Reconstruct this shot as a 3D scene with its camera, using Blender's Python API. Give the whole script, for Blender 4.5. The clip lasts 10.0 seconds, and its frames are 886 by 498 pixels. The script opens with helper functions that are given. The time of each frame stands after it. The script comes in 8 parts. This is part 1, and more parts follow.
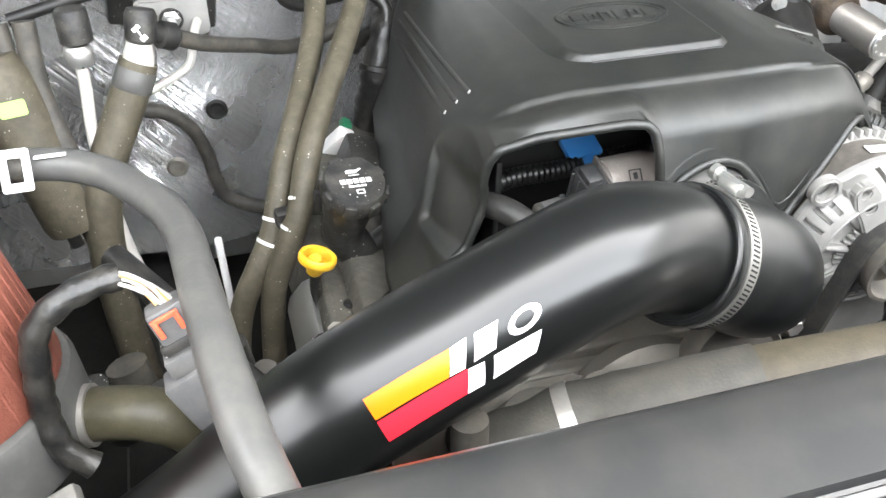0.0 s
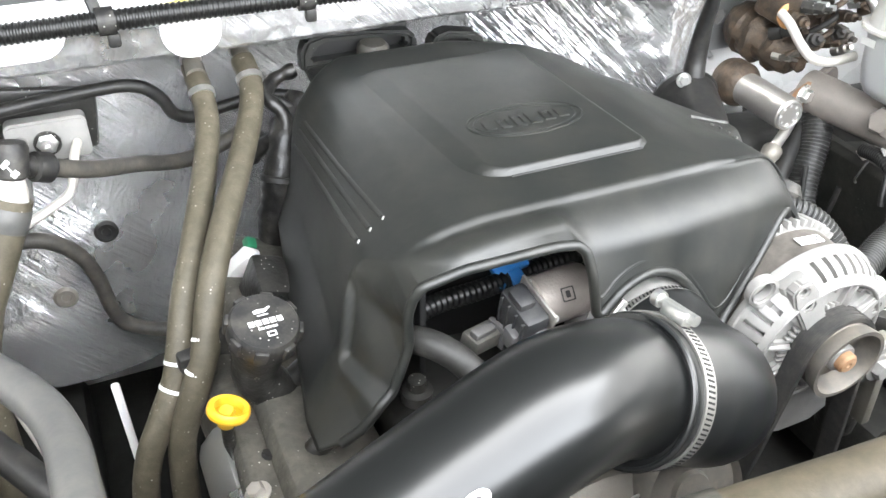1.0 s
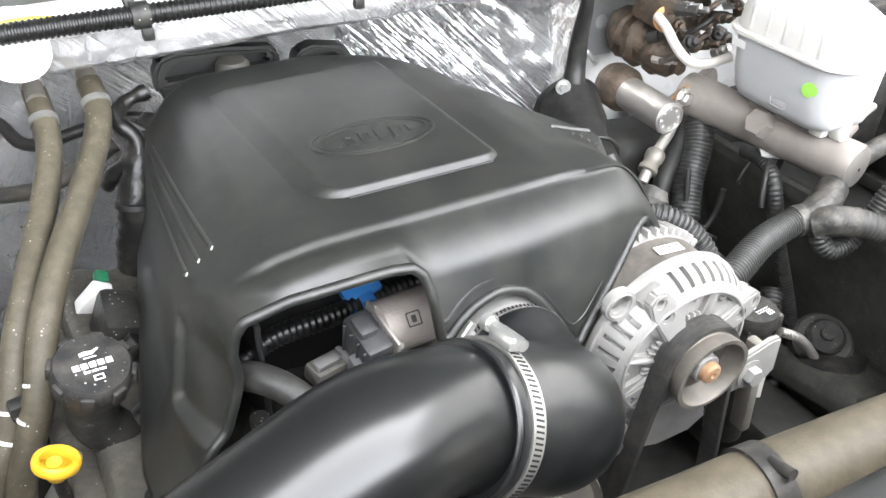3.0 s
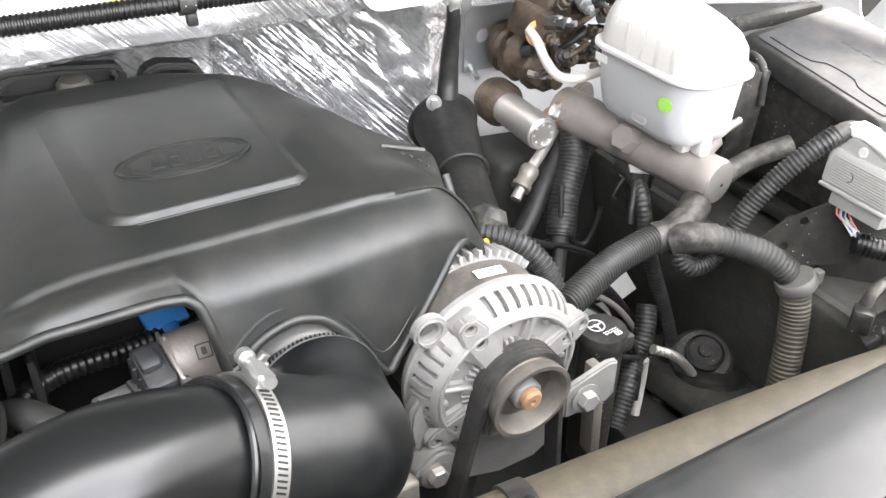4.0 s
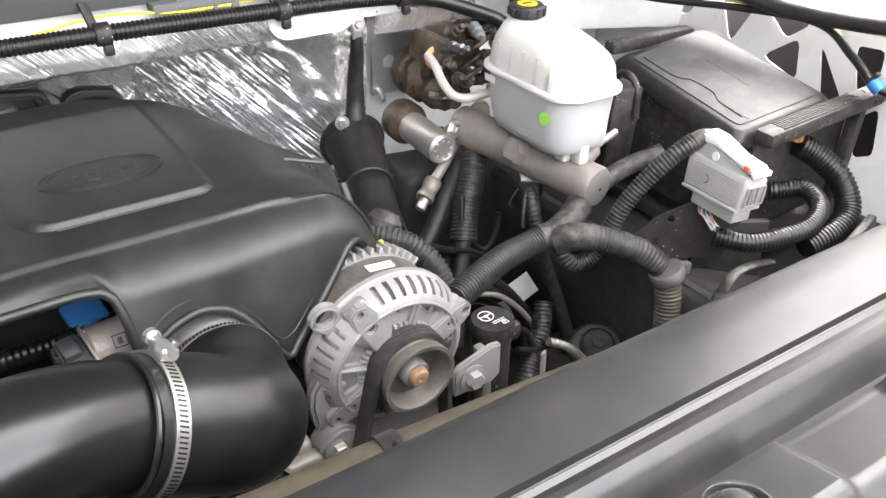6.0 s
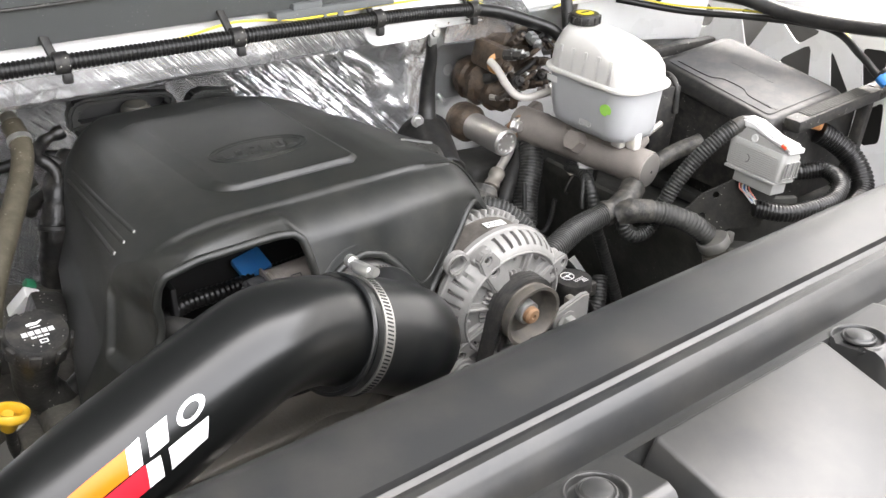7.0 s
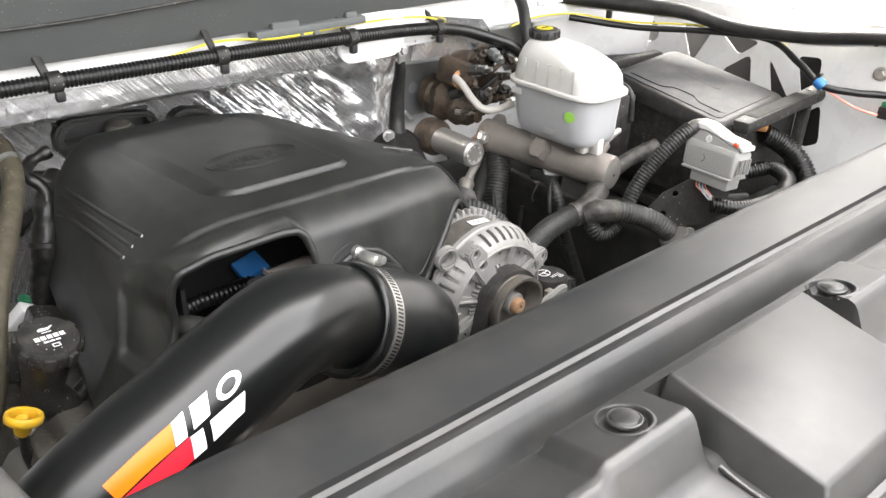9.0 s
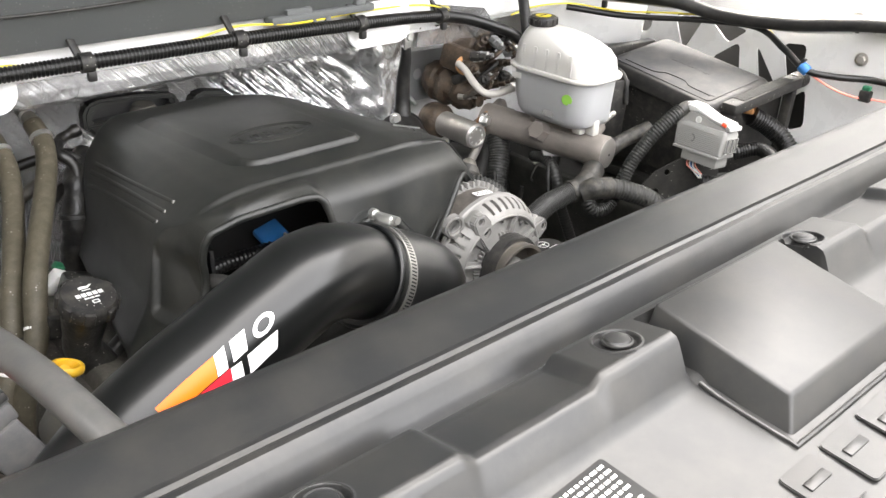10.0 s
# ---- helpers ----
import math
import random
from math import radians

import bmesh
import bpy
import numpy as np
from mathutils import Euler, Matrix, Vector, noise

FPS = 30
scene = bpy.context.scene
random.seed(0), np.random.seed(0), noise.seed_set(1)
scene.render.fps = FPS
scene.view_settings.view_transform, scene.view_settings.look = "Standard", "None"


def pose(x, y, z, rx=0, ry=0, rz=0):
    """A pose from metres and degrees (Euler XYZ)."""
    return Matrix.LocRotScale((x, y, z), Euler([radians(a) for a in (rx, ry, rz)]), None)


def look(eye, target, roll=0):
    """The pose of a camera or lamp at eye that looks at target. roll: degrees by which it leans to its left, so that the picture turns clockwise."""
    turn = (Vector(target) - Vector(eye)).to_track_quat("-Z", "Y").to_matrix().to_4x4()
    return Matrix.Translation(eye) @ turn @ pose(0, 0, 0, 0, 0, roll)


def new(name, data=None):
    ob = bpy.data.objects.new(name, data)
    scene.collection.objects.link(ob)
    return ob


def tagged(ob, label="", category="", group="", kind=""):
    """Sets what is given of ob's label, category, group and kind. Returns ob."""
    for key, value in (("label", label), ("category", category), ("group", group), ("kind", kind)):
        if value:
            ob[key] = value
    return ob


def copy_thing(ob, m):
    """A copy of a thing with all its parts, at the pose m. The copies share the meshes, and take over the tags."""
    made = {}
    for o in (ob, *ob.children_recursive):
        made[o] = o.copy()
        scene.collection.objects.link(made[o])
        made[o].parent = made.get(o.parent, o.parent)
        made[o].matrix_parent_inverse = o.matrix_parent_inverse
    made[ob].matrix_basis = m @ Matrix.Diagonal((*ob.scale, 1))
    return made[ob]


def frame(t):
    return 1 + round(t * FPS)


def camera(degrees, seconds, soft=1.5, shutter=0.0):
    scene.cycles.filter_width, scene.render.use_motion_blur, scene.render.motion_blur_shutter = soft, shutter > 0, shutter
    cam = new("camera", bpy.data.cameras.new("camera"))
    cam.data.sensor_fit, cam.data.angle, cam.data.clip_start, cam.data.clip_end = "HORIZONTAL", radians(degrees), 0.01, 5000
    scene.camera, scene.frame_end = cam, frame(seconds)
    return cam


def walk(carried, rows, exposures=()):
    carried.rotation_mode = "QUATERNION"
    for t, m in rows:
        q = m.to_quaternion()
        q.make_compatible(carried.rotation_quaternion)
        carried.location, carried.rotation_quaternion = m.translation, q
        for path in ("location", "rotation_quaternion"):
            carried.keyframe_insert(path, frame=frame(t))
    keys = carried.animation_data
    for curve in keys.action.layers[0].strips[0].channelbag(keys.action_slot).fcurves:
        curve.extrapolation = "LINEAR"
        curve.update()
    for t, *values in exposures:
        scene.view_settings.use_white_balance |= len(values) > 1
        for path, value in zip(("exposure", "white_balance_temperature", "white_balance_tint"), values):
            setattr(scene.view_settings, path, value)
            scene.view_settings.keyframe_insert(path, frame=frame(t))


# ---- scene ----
cam = camera(54.5, 10.0)
METRES, EYE, TILT, LEAN, TURN, SLOPE = 1.08, 1.4, -35.0, 0.0, -16.5, -4.0
ROWS = [
    (0.0, 0.0, 0.0, 0.0, 0.0, 0.0, -0.0),
    (0.5, 0.0114, 0.0292, 0.0392, -2.61, 2.28, 1.74),
    (1.0, -0.0018, 0.0575, 0.066, -5.59, 3.2, 4.9),
    (1.5, -0.0207, 0.0709, 0.0833, -7.63, 3.46, 6.57),
    (2.0, -0.0016, 0.0777, 0.0813, -8.56, 3.51, 7.3),
    (3.5, 0.1465, 0.0788, 0.0654, -9.13, 3.47, 8.06),
    (4.0, 0.2166, 0.0807, 0.0648, -10.35, 3.9, 8.58),
    (4.5, 0.2621, 0.0826, 0.0679, -11.69, 3.86, 9.45),
    (5.0, 0.2888, 0.0765, 0.0643, -12.78, 3.68, 10.12),
    (6.5, 0.1603, -0.0679, -0.0085, -14.41, 6.36, 11.21),
    (7.0, 0.0541, -0.1045, -0.0421, -15.65, 7.32, 12.07),
    (7.5, -0.011, -0.1153, -0.0839, -17.17, 7.95, 13.07),
    (8.0, -0.04, -0.1325, -0.0943, -18.45, 8.53, 14.12),
    (8.5, -0.035, -0.1293, -0.0924, -19.0, 8.99, 14.77),
    (9.0, -0.0168, -0.1285, -0.0754, -19.28, 8.74, 14.96),
    (9.5, -0.0373, -0.1297, -0.0783, -19.42, 8.57, 14.99),
    (10.0, -0.0601, -0.1814, -0.1159, -19.51, 8.57, 15.06),
]
BASE = pose(0, 0, EYE, SLOPE) @ pose(0, 0, 0, TILT, LEAN, TURN)
walk(cam, [(t, BASE @ pose(METRES * x, METRES * y, METRES * z, 90 + pitch, roll, yaw)) for t, x, y, z, yaw, pitch, roll in ROWS], [(0.0, 6.40, 6700, 7), (1.0, 6.60, 6650, 7), (2.0, 6.62, 6600, 7), (4.5, 6.16, 6800, 11), (6.5, 5.74, 6850, 11), (9.0, 5.58, 6950, 10), (10.0, 5.52, 7000, 10)])

# ---- world and light ----
world = bpy.data.worlds.new("sky")
scene.world = world
world.use_nodes = True
wn = world.node_tree.nodes
sky = wn.new("ShaderNodeTexSky")
sky.sky_type, sky.sun_disc = "NISHITA", False
sky.sun_elevation, sky.sun_rotation = radians(54), radians(15)
sky.air_density, sky.dust_density, sky.ozone_density = 0.4, 6.0, 0.3
wn["Background"].inputs["Strength"].default_value = 0.15
haze = wn.new("ShaderNodeHueSaturation")
haze.inputs["Saturation"].default_value = 0.22
world.node_tree.links.new(sky.outputs[0], haze.inputs["Color"])
world.node_tree.links.new(haze.outputs[0], wn["Background"].inputs["Color"])
sun_data = bpy.data.lights.new("sun", "SUN")
sun_data.energy, sun_data.angle, sun_data.color = 0.5, radians(30), (0.97, 0.98, 1.0)
sun = new("sun", sun_data)
sun.matrix_world = look((0.45 + 0.61, 0.5 + 2.27, 1.0 + 3.24), (0.45, 0.5, 1.0))

# ---- materials ----
def material(name, colour, rough=0.5, metal=0.0, var=0.25, scale=30.0, bump=0.0, bump_scale=200.0, dust=0.0,
             dust_colour=(0.30, 0.27, 0.22), dust_scale=60.0, specks=0.0, sss=0.0, coat=0.0, spec=0.38, sheen=0.08):
    m = bpy.data.materials.new(name)
    m.use_nodes = True
    nt = m.node_tree
    n, l = nt.nodes, nt.links
    b = n["Principled BSDF"]
    tc = n.new("ShaderNodeTexCoord")
    big = n.new("ShaderNodeTexNoise")
    big.inputs["Scale"].default_value, big.inputs["Detail"].default_value = scale, 6
    l.new(tc.outputs["Object"], big.inputs["Vector"])
    mix = n.new("ShaderNodeMix")
    mix.data_type = "RGBA"
    mix.inputs["A"].default_value = (*[c * (1 - var) for c in colour], 1)
    mix.inputs["B"].default_value = (*[min(1, c * (1 + var)) for c in colour], 1)
    l.new(big.outputs["Fac"], mix.inputs["Factor"])
    out = mix.outputs["Result"]
    def over(fac, col, prev):
        mm = n.new("ShaderNodeMix")
        mm.data_type = "RGBA"
        l.new(fac, mm.inputs["Factor"])
        l.new(prev, mm.inputs["A"])
        mm.inputs["B"].default_value = (*col, 1)
        return mm.outputs["Result"]
    rough_out = None
    if dust:
        dn = n.new("ShaderNodeTexNoise")
        dn.inputs["Scale"].default_value, dn.inputs["Detail"].default_value, dn.inputs["Roughness"].default_value = dust_scale, 8, 0.7
        l.new(tc.outputs["Object"], dn.inputs["Vector"])
        ramp = n.new("ShaderNodeMapRange")
        ramp.inputs["From Min"].default_value, ramp.inputs["From Max"].default_value = 0.42, 0.72
        ramp.inputs["To Max"].default_value = dust
        l.new(dn.outputs["Fac"], ramp.inputs["Value"])
        out = over(ramp.outputs["Result"], dust_colour, out)
    if specks:
        sn = n.new("ShaderNodeTexVoronoi")
        sn.inputs["Scale"].default_value = 160
        l.new(tc.outputs["Object"], sn.inputs["Vector"])
        sm = n.new("ShaderNodeMapRange")
        sm.inputs["From Min"].default_value, sm.inputs["From Max"].default_value = 0.16, 0.10
        sm.inputs["To Max"].default_value = specks
        l.new(sn.outputs["Distance"], sm.inputs["Value"])
        gate = n.new("ShaderNodeMath")
        gate.operation = "MULTIPLY"
        g2 = n.new("ShaderNodeMapRange")
        g2.inputs["From Min"].default_value, g2.inputs["From Max"].default_value = 0.5, 0.62
        l.new(big.outputs["Fac"], g2.inputs["Value"])
        l.new(sm.outputs["Result"], gate.inputs[0])
        l.new(g2.outputs["Result"], gate.inputs[1])
        out = over(gate.outputs[0], (0.6, 0.58, 0.54), out)
    l.new(out, b.inputs["Base Color"])
    rr = n.new("ShaderNodeMapRange")
    rr.inputs["To Min"].default_value, rr.inputs["To Max"].default_value = max(0.02, rough - sheen), min(1, rough + sheen)
    l.new(big.outputs["Fac"], rr.inputs["Value"])
    l.new(rr.outputs["Result"], b.inputs["Roughness"])
    b.inputs["Metallic"].default_value = metal
    b.inputs["Specular IOR Level"].default_value = spec
    b.inputs["Coat Weight"].default_value = coat
    if sss:
        b.inputs["Subsurface Weight"].default_value = sss
        b.inputs["Subsurface Radius"].default_value = (0.02, 0.02, 0.018)
        b.inputs["Subsurface Scale"].default_value = 0.5
    if bump:
        fine = n.new("ShaderNodeTexNoise")
        fine.inputs["Scale"].default_value, fine.inputs["Detail"].default_value = bump_scale, 4
        l.new(tc.outputs["Object"], fine.inputs["Vector"])
        bp = n.new("ShaderNodeBump")
        bp.inputs["Strength"].default_value, bp.inputs["Distance"].default_value = bump, 0.002
        l.new(fine.outputs["Fac"], bp.inputs["Height"])
        l.new(bp.outputs["Normal"], b.inputs["Normal"])
    return m

M_COVER = material("black_moulded_plastic", (0.0065, 0.0076, 0.0068), 0.47, var=0.12, bump=0.12, bump_scale=1400, dust=0.05, dust_scale=25, spec=0.54, sheen=0.02)
M_TUBE = material("satin_black_powder_coat", (0.0045, 0.0049, 0.0049), 0.28, var=0.1, bump=0.015, bump_scale=900, spec=0.46, sheen=0.008)
M_COUPLER = material("black_silicone_rubber", (0.0055, 0.0062, 0.0066), 0.30, var=0.15, bump=0.05, bump_scale=900, dust=0.02, spec=0.55, sheen=0.015)
M_SHIELD = material("grey_black_grained_plastic", (0.0140, 0.0146, 0.0150), 0.33, var=0.10, bump=0.08, bump_scale=1600, dust=0.05, dust_scale=18, spec=0.48, sheen=0.015)
M_HOSE = material("aged_heater_hose_rubber", (0.052, 0.045, 0.030), 0.60, var=0.25, scale=45, bump=0.2, bump_scale=500, dust=0.24, dust_colour=(0.20, 0.175, 0.13), specks=0.5)
M_HOSE_GREY = material("grey_rubber_hose", (0.056, 0.056, 0.054), 0.42, var=0.08, bump=0.08, dust=0.08)
M_RADHOSE = material("dusty_brown_radiator_hose", (0.047, 0.040, 0.026), 0.6, var=0.2, scale=25, bump=0.12, bump_scale=600, dust=0.40, dust_colour=(0.130, 0.106, 0.074))
M_BOOT = material("dusty_grey_rubber_boot", (0.046, 0.044, 0.038), 0.6, var=0.25, scale=30, bump=0.2, bump_scale=400, dust=0.3, dust_colour=(0.11, 0.10, 0.08))
M_CONV = material("black_split_loom_plastic", (0.006, 0.006, 0.006), 0.34, var=0.2, dust=0.06, dust_colour=(0.12, 0.115, 0.10), dust_scale=90)
M_CONV_MID = material("worn_split_loom_plastic", (0.017, 0.0175, 0.0165), 0.44, var=0.25, dust=0.3, dust_colour=(0.11, 0.11, 0.10), dust_scale=80)
M_CONV_TAN = material("mud_dusted_split_loom", (0.045, 0.042, 0.034), 0.6, var=0.25, dust=0.5, dust_colour=(0.15, 0.135, 0.10), dust_scale=60)
M_CONV_DUSTY = material("dusty_split_loom_plastic", (0.030, 0.030, 0.028), 0.55, var=0.2, dust=0.25, dust_colour=(0.12, 0.115, 0.10), dust_scale=70)
M_CRINKLE = material("crumpled_black_tape", (0.007, 0.007, 0.007), 0.36, var=0.3, bump=1.0, bump_scale=70, dust=0.08)
M_TAPE = material("black_harness_tape", (0.018, 0.018, 0.017), 0.55, var=0.3, scale=60, bump=0.7, bump_scale=140, dust=0.25)
M_BLACK = material("black_plastic", (0.010, 0.010, 0.010), 0.55, var=0.25, bump=0.1, dust=0.12, specks=0.6)
M_DARK = material("grimy_dark_underbody", (0.020, 0.020, 0.018), 0.65, var=0.5, scale=25, bump=0.6, bump_scale=60, dust=0.35, dust_colour=(0.058, 0.056, 0.048), dust_scale=35)
M_SPLASH = material("dusty_splash_liner", (0.030, 0.031, 0.027), 0.55, var=0.5, scale=16, bump=0.8, bump_scale=60, dust=0.55, dust_colour=(0.088, 0.083, 0.070), dust_scale=22, specks=0.4)
M_DIRTY = material("dirty_oily_plastic", (0.016, 0.016, 0.015), 0.36, var=0.4, bump=0.4, bump_scale=160, dust=0.25, dust_colour=(0.075, 0.068, 0.055), specks=0.9)
M_ALU = material("cast_aluminium", (0.225, 0.220, 0.212), 0.52, metal=0.25, var=0.22, scale=40, bump=0.12, bump_scale=500, dust=0.25, dust_colour=(0.36, 0.34, 0.31))
M_ALU_DARK = material("dirty_cast_aluminium", (0.20, 0.187, 0.165), 0.5, metal=0.45, var=0.25, scale=40, bump=0.3, bump_scale=300, dust=0.45, dust_colour=(0.20, 0.17, 0.13))
M_CASTING = material("dusty_warm_grey_casting", (0.195, 0.175, 0.158), 0.5, metal=0.2, var=0.22, scale=30, bump=0.25, bump_scale=400, dust=0.25, dust_colour=(0.27, 0.24, 0.21))
M_GRIME = material("grimy_brown_steel", (0.075, 0.068, 0.060), 0.6, metal=0.2, var=0.35, scale=60, bump=0.2, dust=0.3, dust_colour=(0.20, 0.18, 0.155))
M_ZINC = material("dull_zinc_plate", (0.40, 0.41, 0.41), 0.38, metal=0.8, var=0.25, scale=18, dust=0.2)
M_STEEL = material("bright_zinc_steel", (0.62, 0.62, 0.60), 0.30, metal=0.9, var=0.12, bump=0.1, dust=0.1)
M_BAND = material("brushed_steel_band", (0.36, 0.355, 0.335), 0.42, metal=0.85, var=0.15, scale=60, bump=0.1, dust=0.2)
M_PALE = material("pale_coated_pipe", (0.50, 0.48, 0.44), 0.45, metal=0.2, var=0.12, dust=0.2)
M_STEEL_DULL = material("dull_steel", (0.42, 0.40, 0.37), 0.42, metal=0.75, var=0.2, bump=0.2, dust=0.25)
M_RUST = material("rusty_cast_iron", (0.050, 0.039, 0.030), 0.5, metal=0.3, var=0.6, scale=60, bump=0.9, bump_scale=160, dust=0.45, dust_colour=(0.20, 0.135, 0.085), dust_scale=50)
M_COPPER = material("copper_washer", (0.50, 0.25, 0.10), 0.5, metal=0.4, var=0.2, dust=0.2)
M_RUSTY = material("light_surface_rust", (0.26, 0.145, 0.075), 0.7, metal=0.2, var=0.35, scale=150, bump=0.4, dust=0.3)
M_TRANS = material("milky_reservoir_plastic", (0.52, 0.51, 0.48), 0.38, var=0.04, scale=20, sss=0.6, bump=0.03)
M_TRANS_LOW = material("milky_filled_plastic", (0.36, 0.365, 0.365), 0.38, var=0.06, scale=20, sss=0.5, bump=0.03)
M_WHITE = material("white_body_paint", (0.66, 0.66, 0.65), 0.28, var=0.05, scale=12, dust=0.12, dust_colour=(0.5, 0.48, 0.44), coat=0.4)
M_WHITE_PL = material("white_plastic", (0.78, 0.78, 0.76), 0.4, var=0.05, dust=0.08)
M_GREY_PL = material("grey_connector_plastic", (0.29, 0.29, 0.28), 0.45, var=0.1, bump=0.05, dust=0.25)
M_LEVER = material("pale_grey_plastic", (0.58, 0.58, 0.57), 0.45, var=0.08, dust=0.15)
M_DIRTYCON = material("grey_brown_connector_plastic", (0.055, 0.053, 0.048), 0.5, var=0.2, dust=0.3)
M_DGREY_PL = material("dark_grey_connector_plastic", (0.075, 0.075, 0.077), 0.45, var=0.1, dust=0.15)
M_LINER = material("dark_grey_hood_liner", (0.095, 0.100, 0.100), 0.8, var=0.12, scale=14, bump=0.3, bump_scale=900, specks=0.25)
M_YELLOW = material("yellow_plastic", (0.62, 0.36, 0.018), 0.42, var=0.12, dust=0.15)
M_YELLOW_W = material("yellow_wire", (0.62, 0.52, 0.03), 0.4, var=0.06)
M_PINK_W = material("pink_wire", (0.85, 0.30, 0.24), 0.4, var=0.06)
M_BLUE = material("blue_plastic", (0.022, 0.15, 0.40), 0.38, var=0.1, dust=0.08)
M_GREEN = material("green_plastic", (0.022, 0.15, 0.075), 0.4, var=0.1)
M_LIME = material("lime_marker", (0.25, 0.50, 0.08), 0.5, var=0.1)
M_REDPL = material("red_connector_clip", (0.75, 0.09, 0.04), 0.42, var=0.1)
M_FILTER = material("red_filter_gauze", (0.15, 0.046, 0.030), 0.65, var=0.2, scale=40, bump=0.4, bump_scale=350)
M_DEC_Y = material("orange_yellow_decal", (0.85, 0.15, 0.004), 0.33, var=0.03)
M_DEC_R = material("red_decal", (0.75, 0.02, 0.035), 0.33, var=0.03)
M_DEC_W = material("white_decal", (0.85, 0.85, 0.84), 0.33, var=0.03)
M_PRINT = material("white_print", (0.66, 0.66, 0.64), 0.5, var=0.1)
M_PAPER = material("paper_label", (0.62, 0.62, 0.60), 0.5, var=0.1, dust=0.2)
M_MOTOR = material("dark_slate_motor_plastic", (0.022, 0.023, 0.025), 0.42, var=0.25, bump=0.1, dust=0.25, dust_colour=(0.13, 0.125, 0.115))
# black for print, and for shade painted into cavities, recesses, slots and sockets
M_INK_SHADE = material("dark_print_and_shade", (0.012, 0.012, 0.012), 0.5)
M_VENT = material("dusty_black_vent_hose", (0.016, 0.016, 0.015), 0.5, var=0.2, bump=0.1, dust=0.25, dust_colour=(0.10, 0.095, 0.085))
M_DUSTCLAMP = material("dusty_grey_clamp_plastic", (0.105, 0.103, 0.096), 0.5, var=0.15, dust=0.25)
M_BELT = material("black_ribbed_belt", (0.020, 0.020, 0.020), 0.55, var=0.2, dust=0.12)
M_PULLEY = material("worn_steel_pulley", (0.10, 0.094, 0.084), 0.52, metal=0.3, var=0.2, dust=0.4, dust_colour=(0.22, 0.18, 0.14))
M_COIL = material("varnished_copper_winding", (0.10, 0.084, 0.040), 0.4, metal=0.3, var=0.4, scale=120, bump=0.5)
M_GROUND = material("worn_asphalt", (0.085, 0.083, 0.080), 0.85, var=0.15, scale=4, bump=0.3, bump_scale=60)
M_HOSE_DARK = material("dusty_dark_hose", (0.035, 0.033, 0.029), 0.6, var=0.3, bump=0.2, dust=0.35, dust_colour=(0.14, 0.12, 0.09))
M_RADHOSE_D = material("olive_brown_hose", (0.036, 0.032, 0.018), 0.5, var=0.25, bump=0.2, dust=0.2, dust_colour=(0.15, 0.13, 0.09))
M_LIDGLOSS = material("glossy_grey_lid", (0.036, 0.037, 0.039), 0.48, var=0.15, scale=10, dust=0.12, dust_scale=30, spec=0.12)
# for the unseen walls added to block or bounce sky light
M_SKY_BLOCK = material("dark_sky_block", (0.075, 0.075, 0.072), 0.9, var=0.15, scale=2, bump=0.3, bump_scale=40)
M_BOUNCE_WALL = material("pale_bounce_wall", (0.34, 0.34, 0.335), 0.9, var=0.12, scale=2, bump=0.3, bump_scale=40)
M_HEAD = material("dusty_oily_casting", (0.058, 0.055, 0.047), 0.5, metal=0.1, var=0.5, scale=40, bump=0.5, bump_scale=120, dust=0.4, dust_colour=(0.17, 0.155, 0.125), specks=0.7)
M_GLOVE = material("black_rubber_boot", (0.008, 0.008, 0.008), 0.5, var=0.2, bump=0.3, bump_scale=90, dust=0.06)

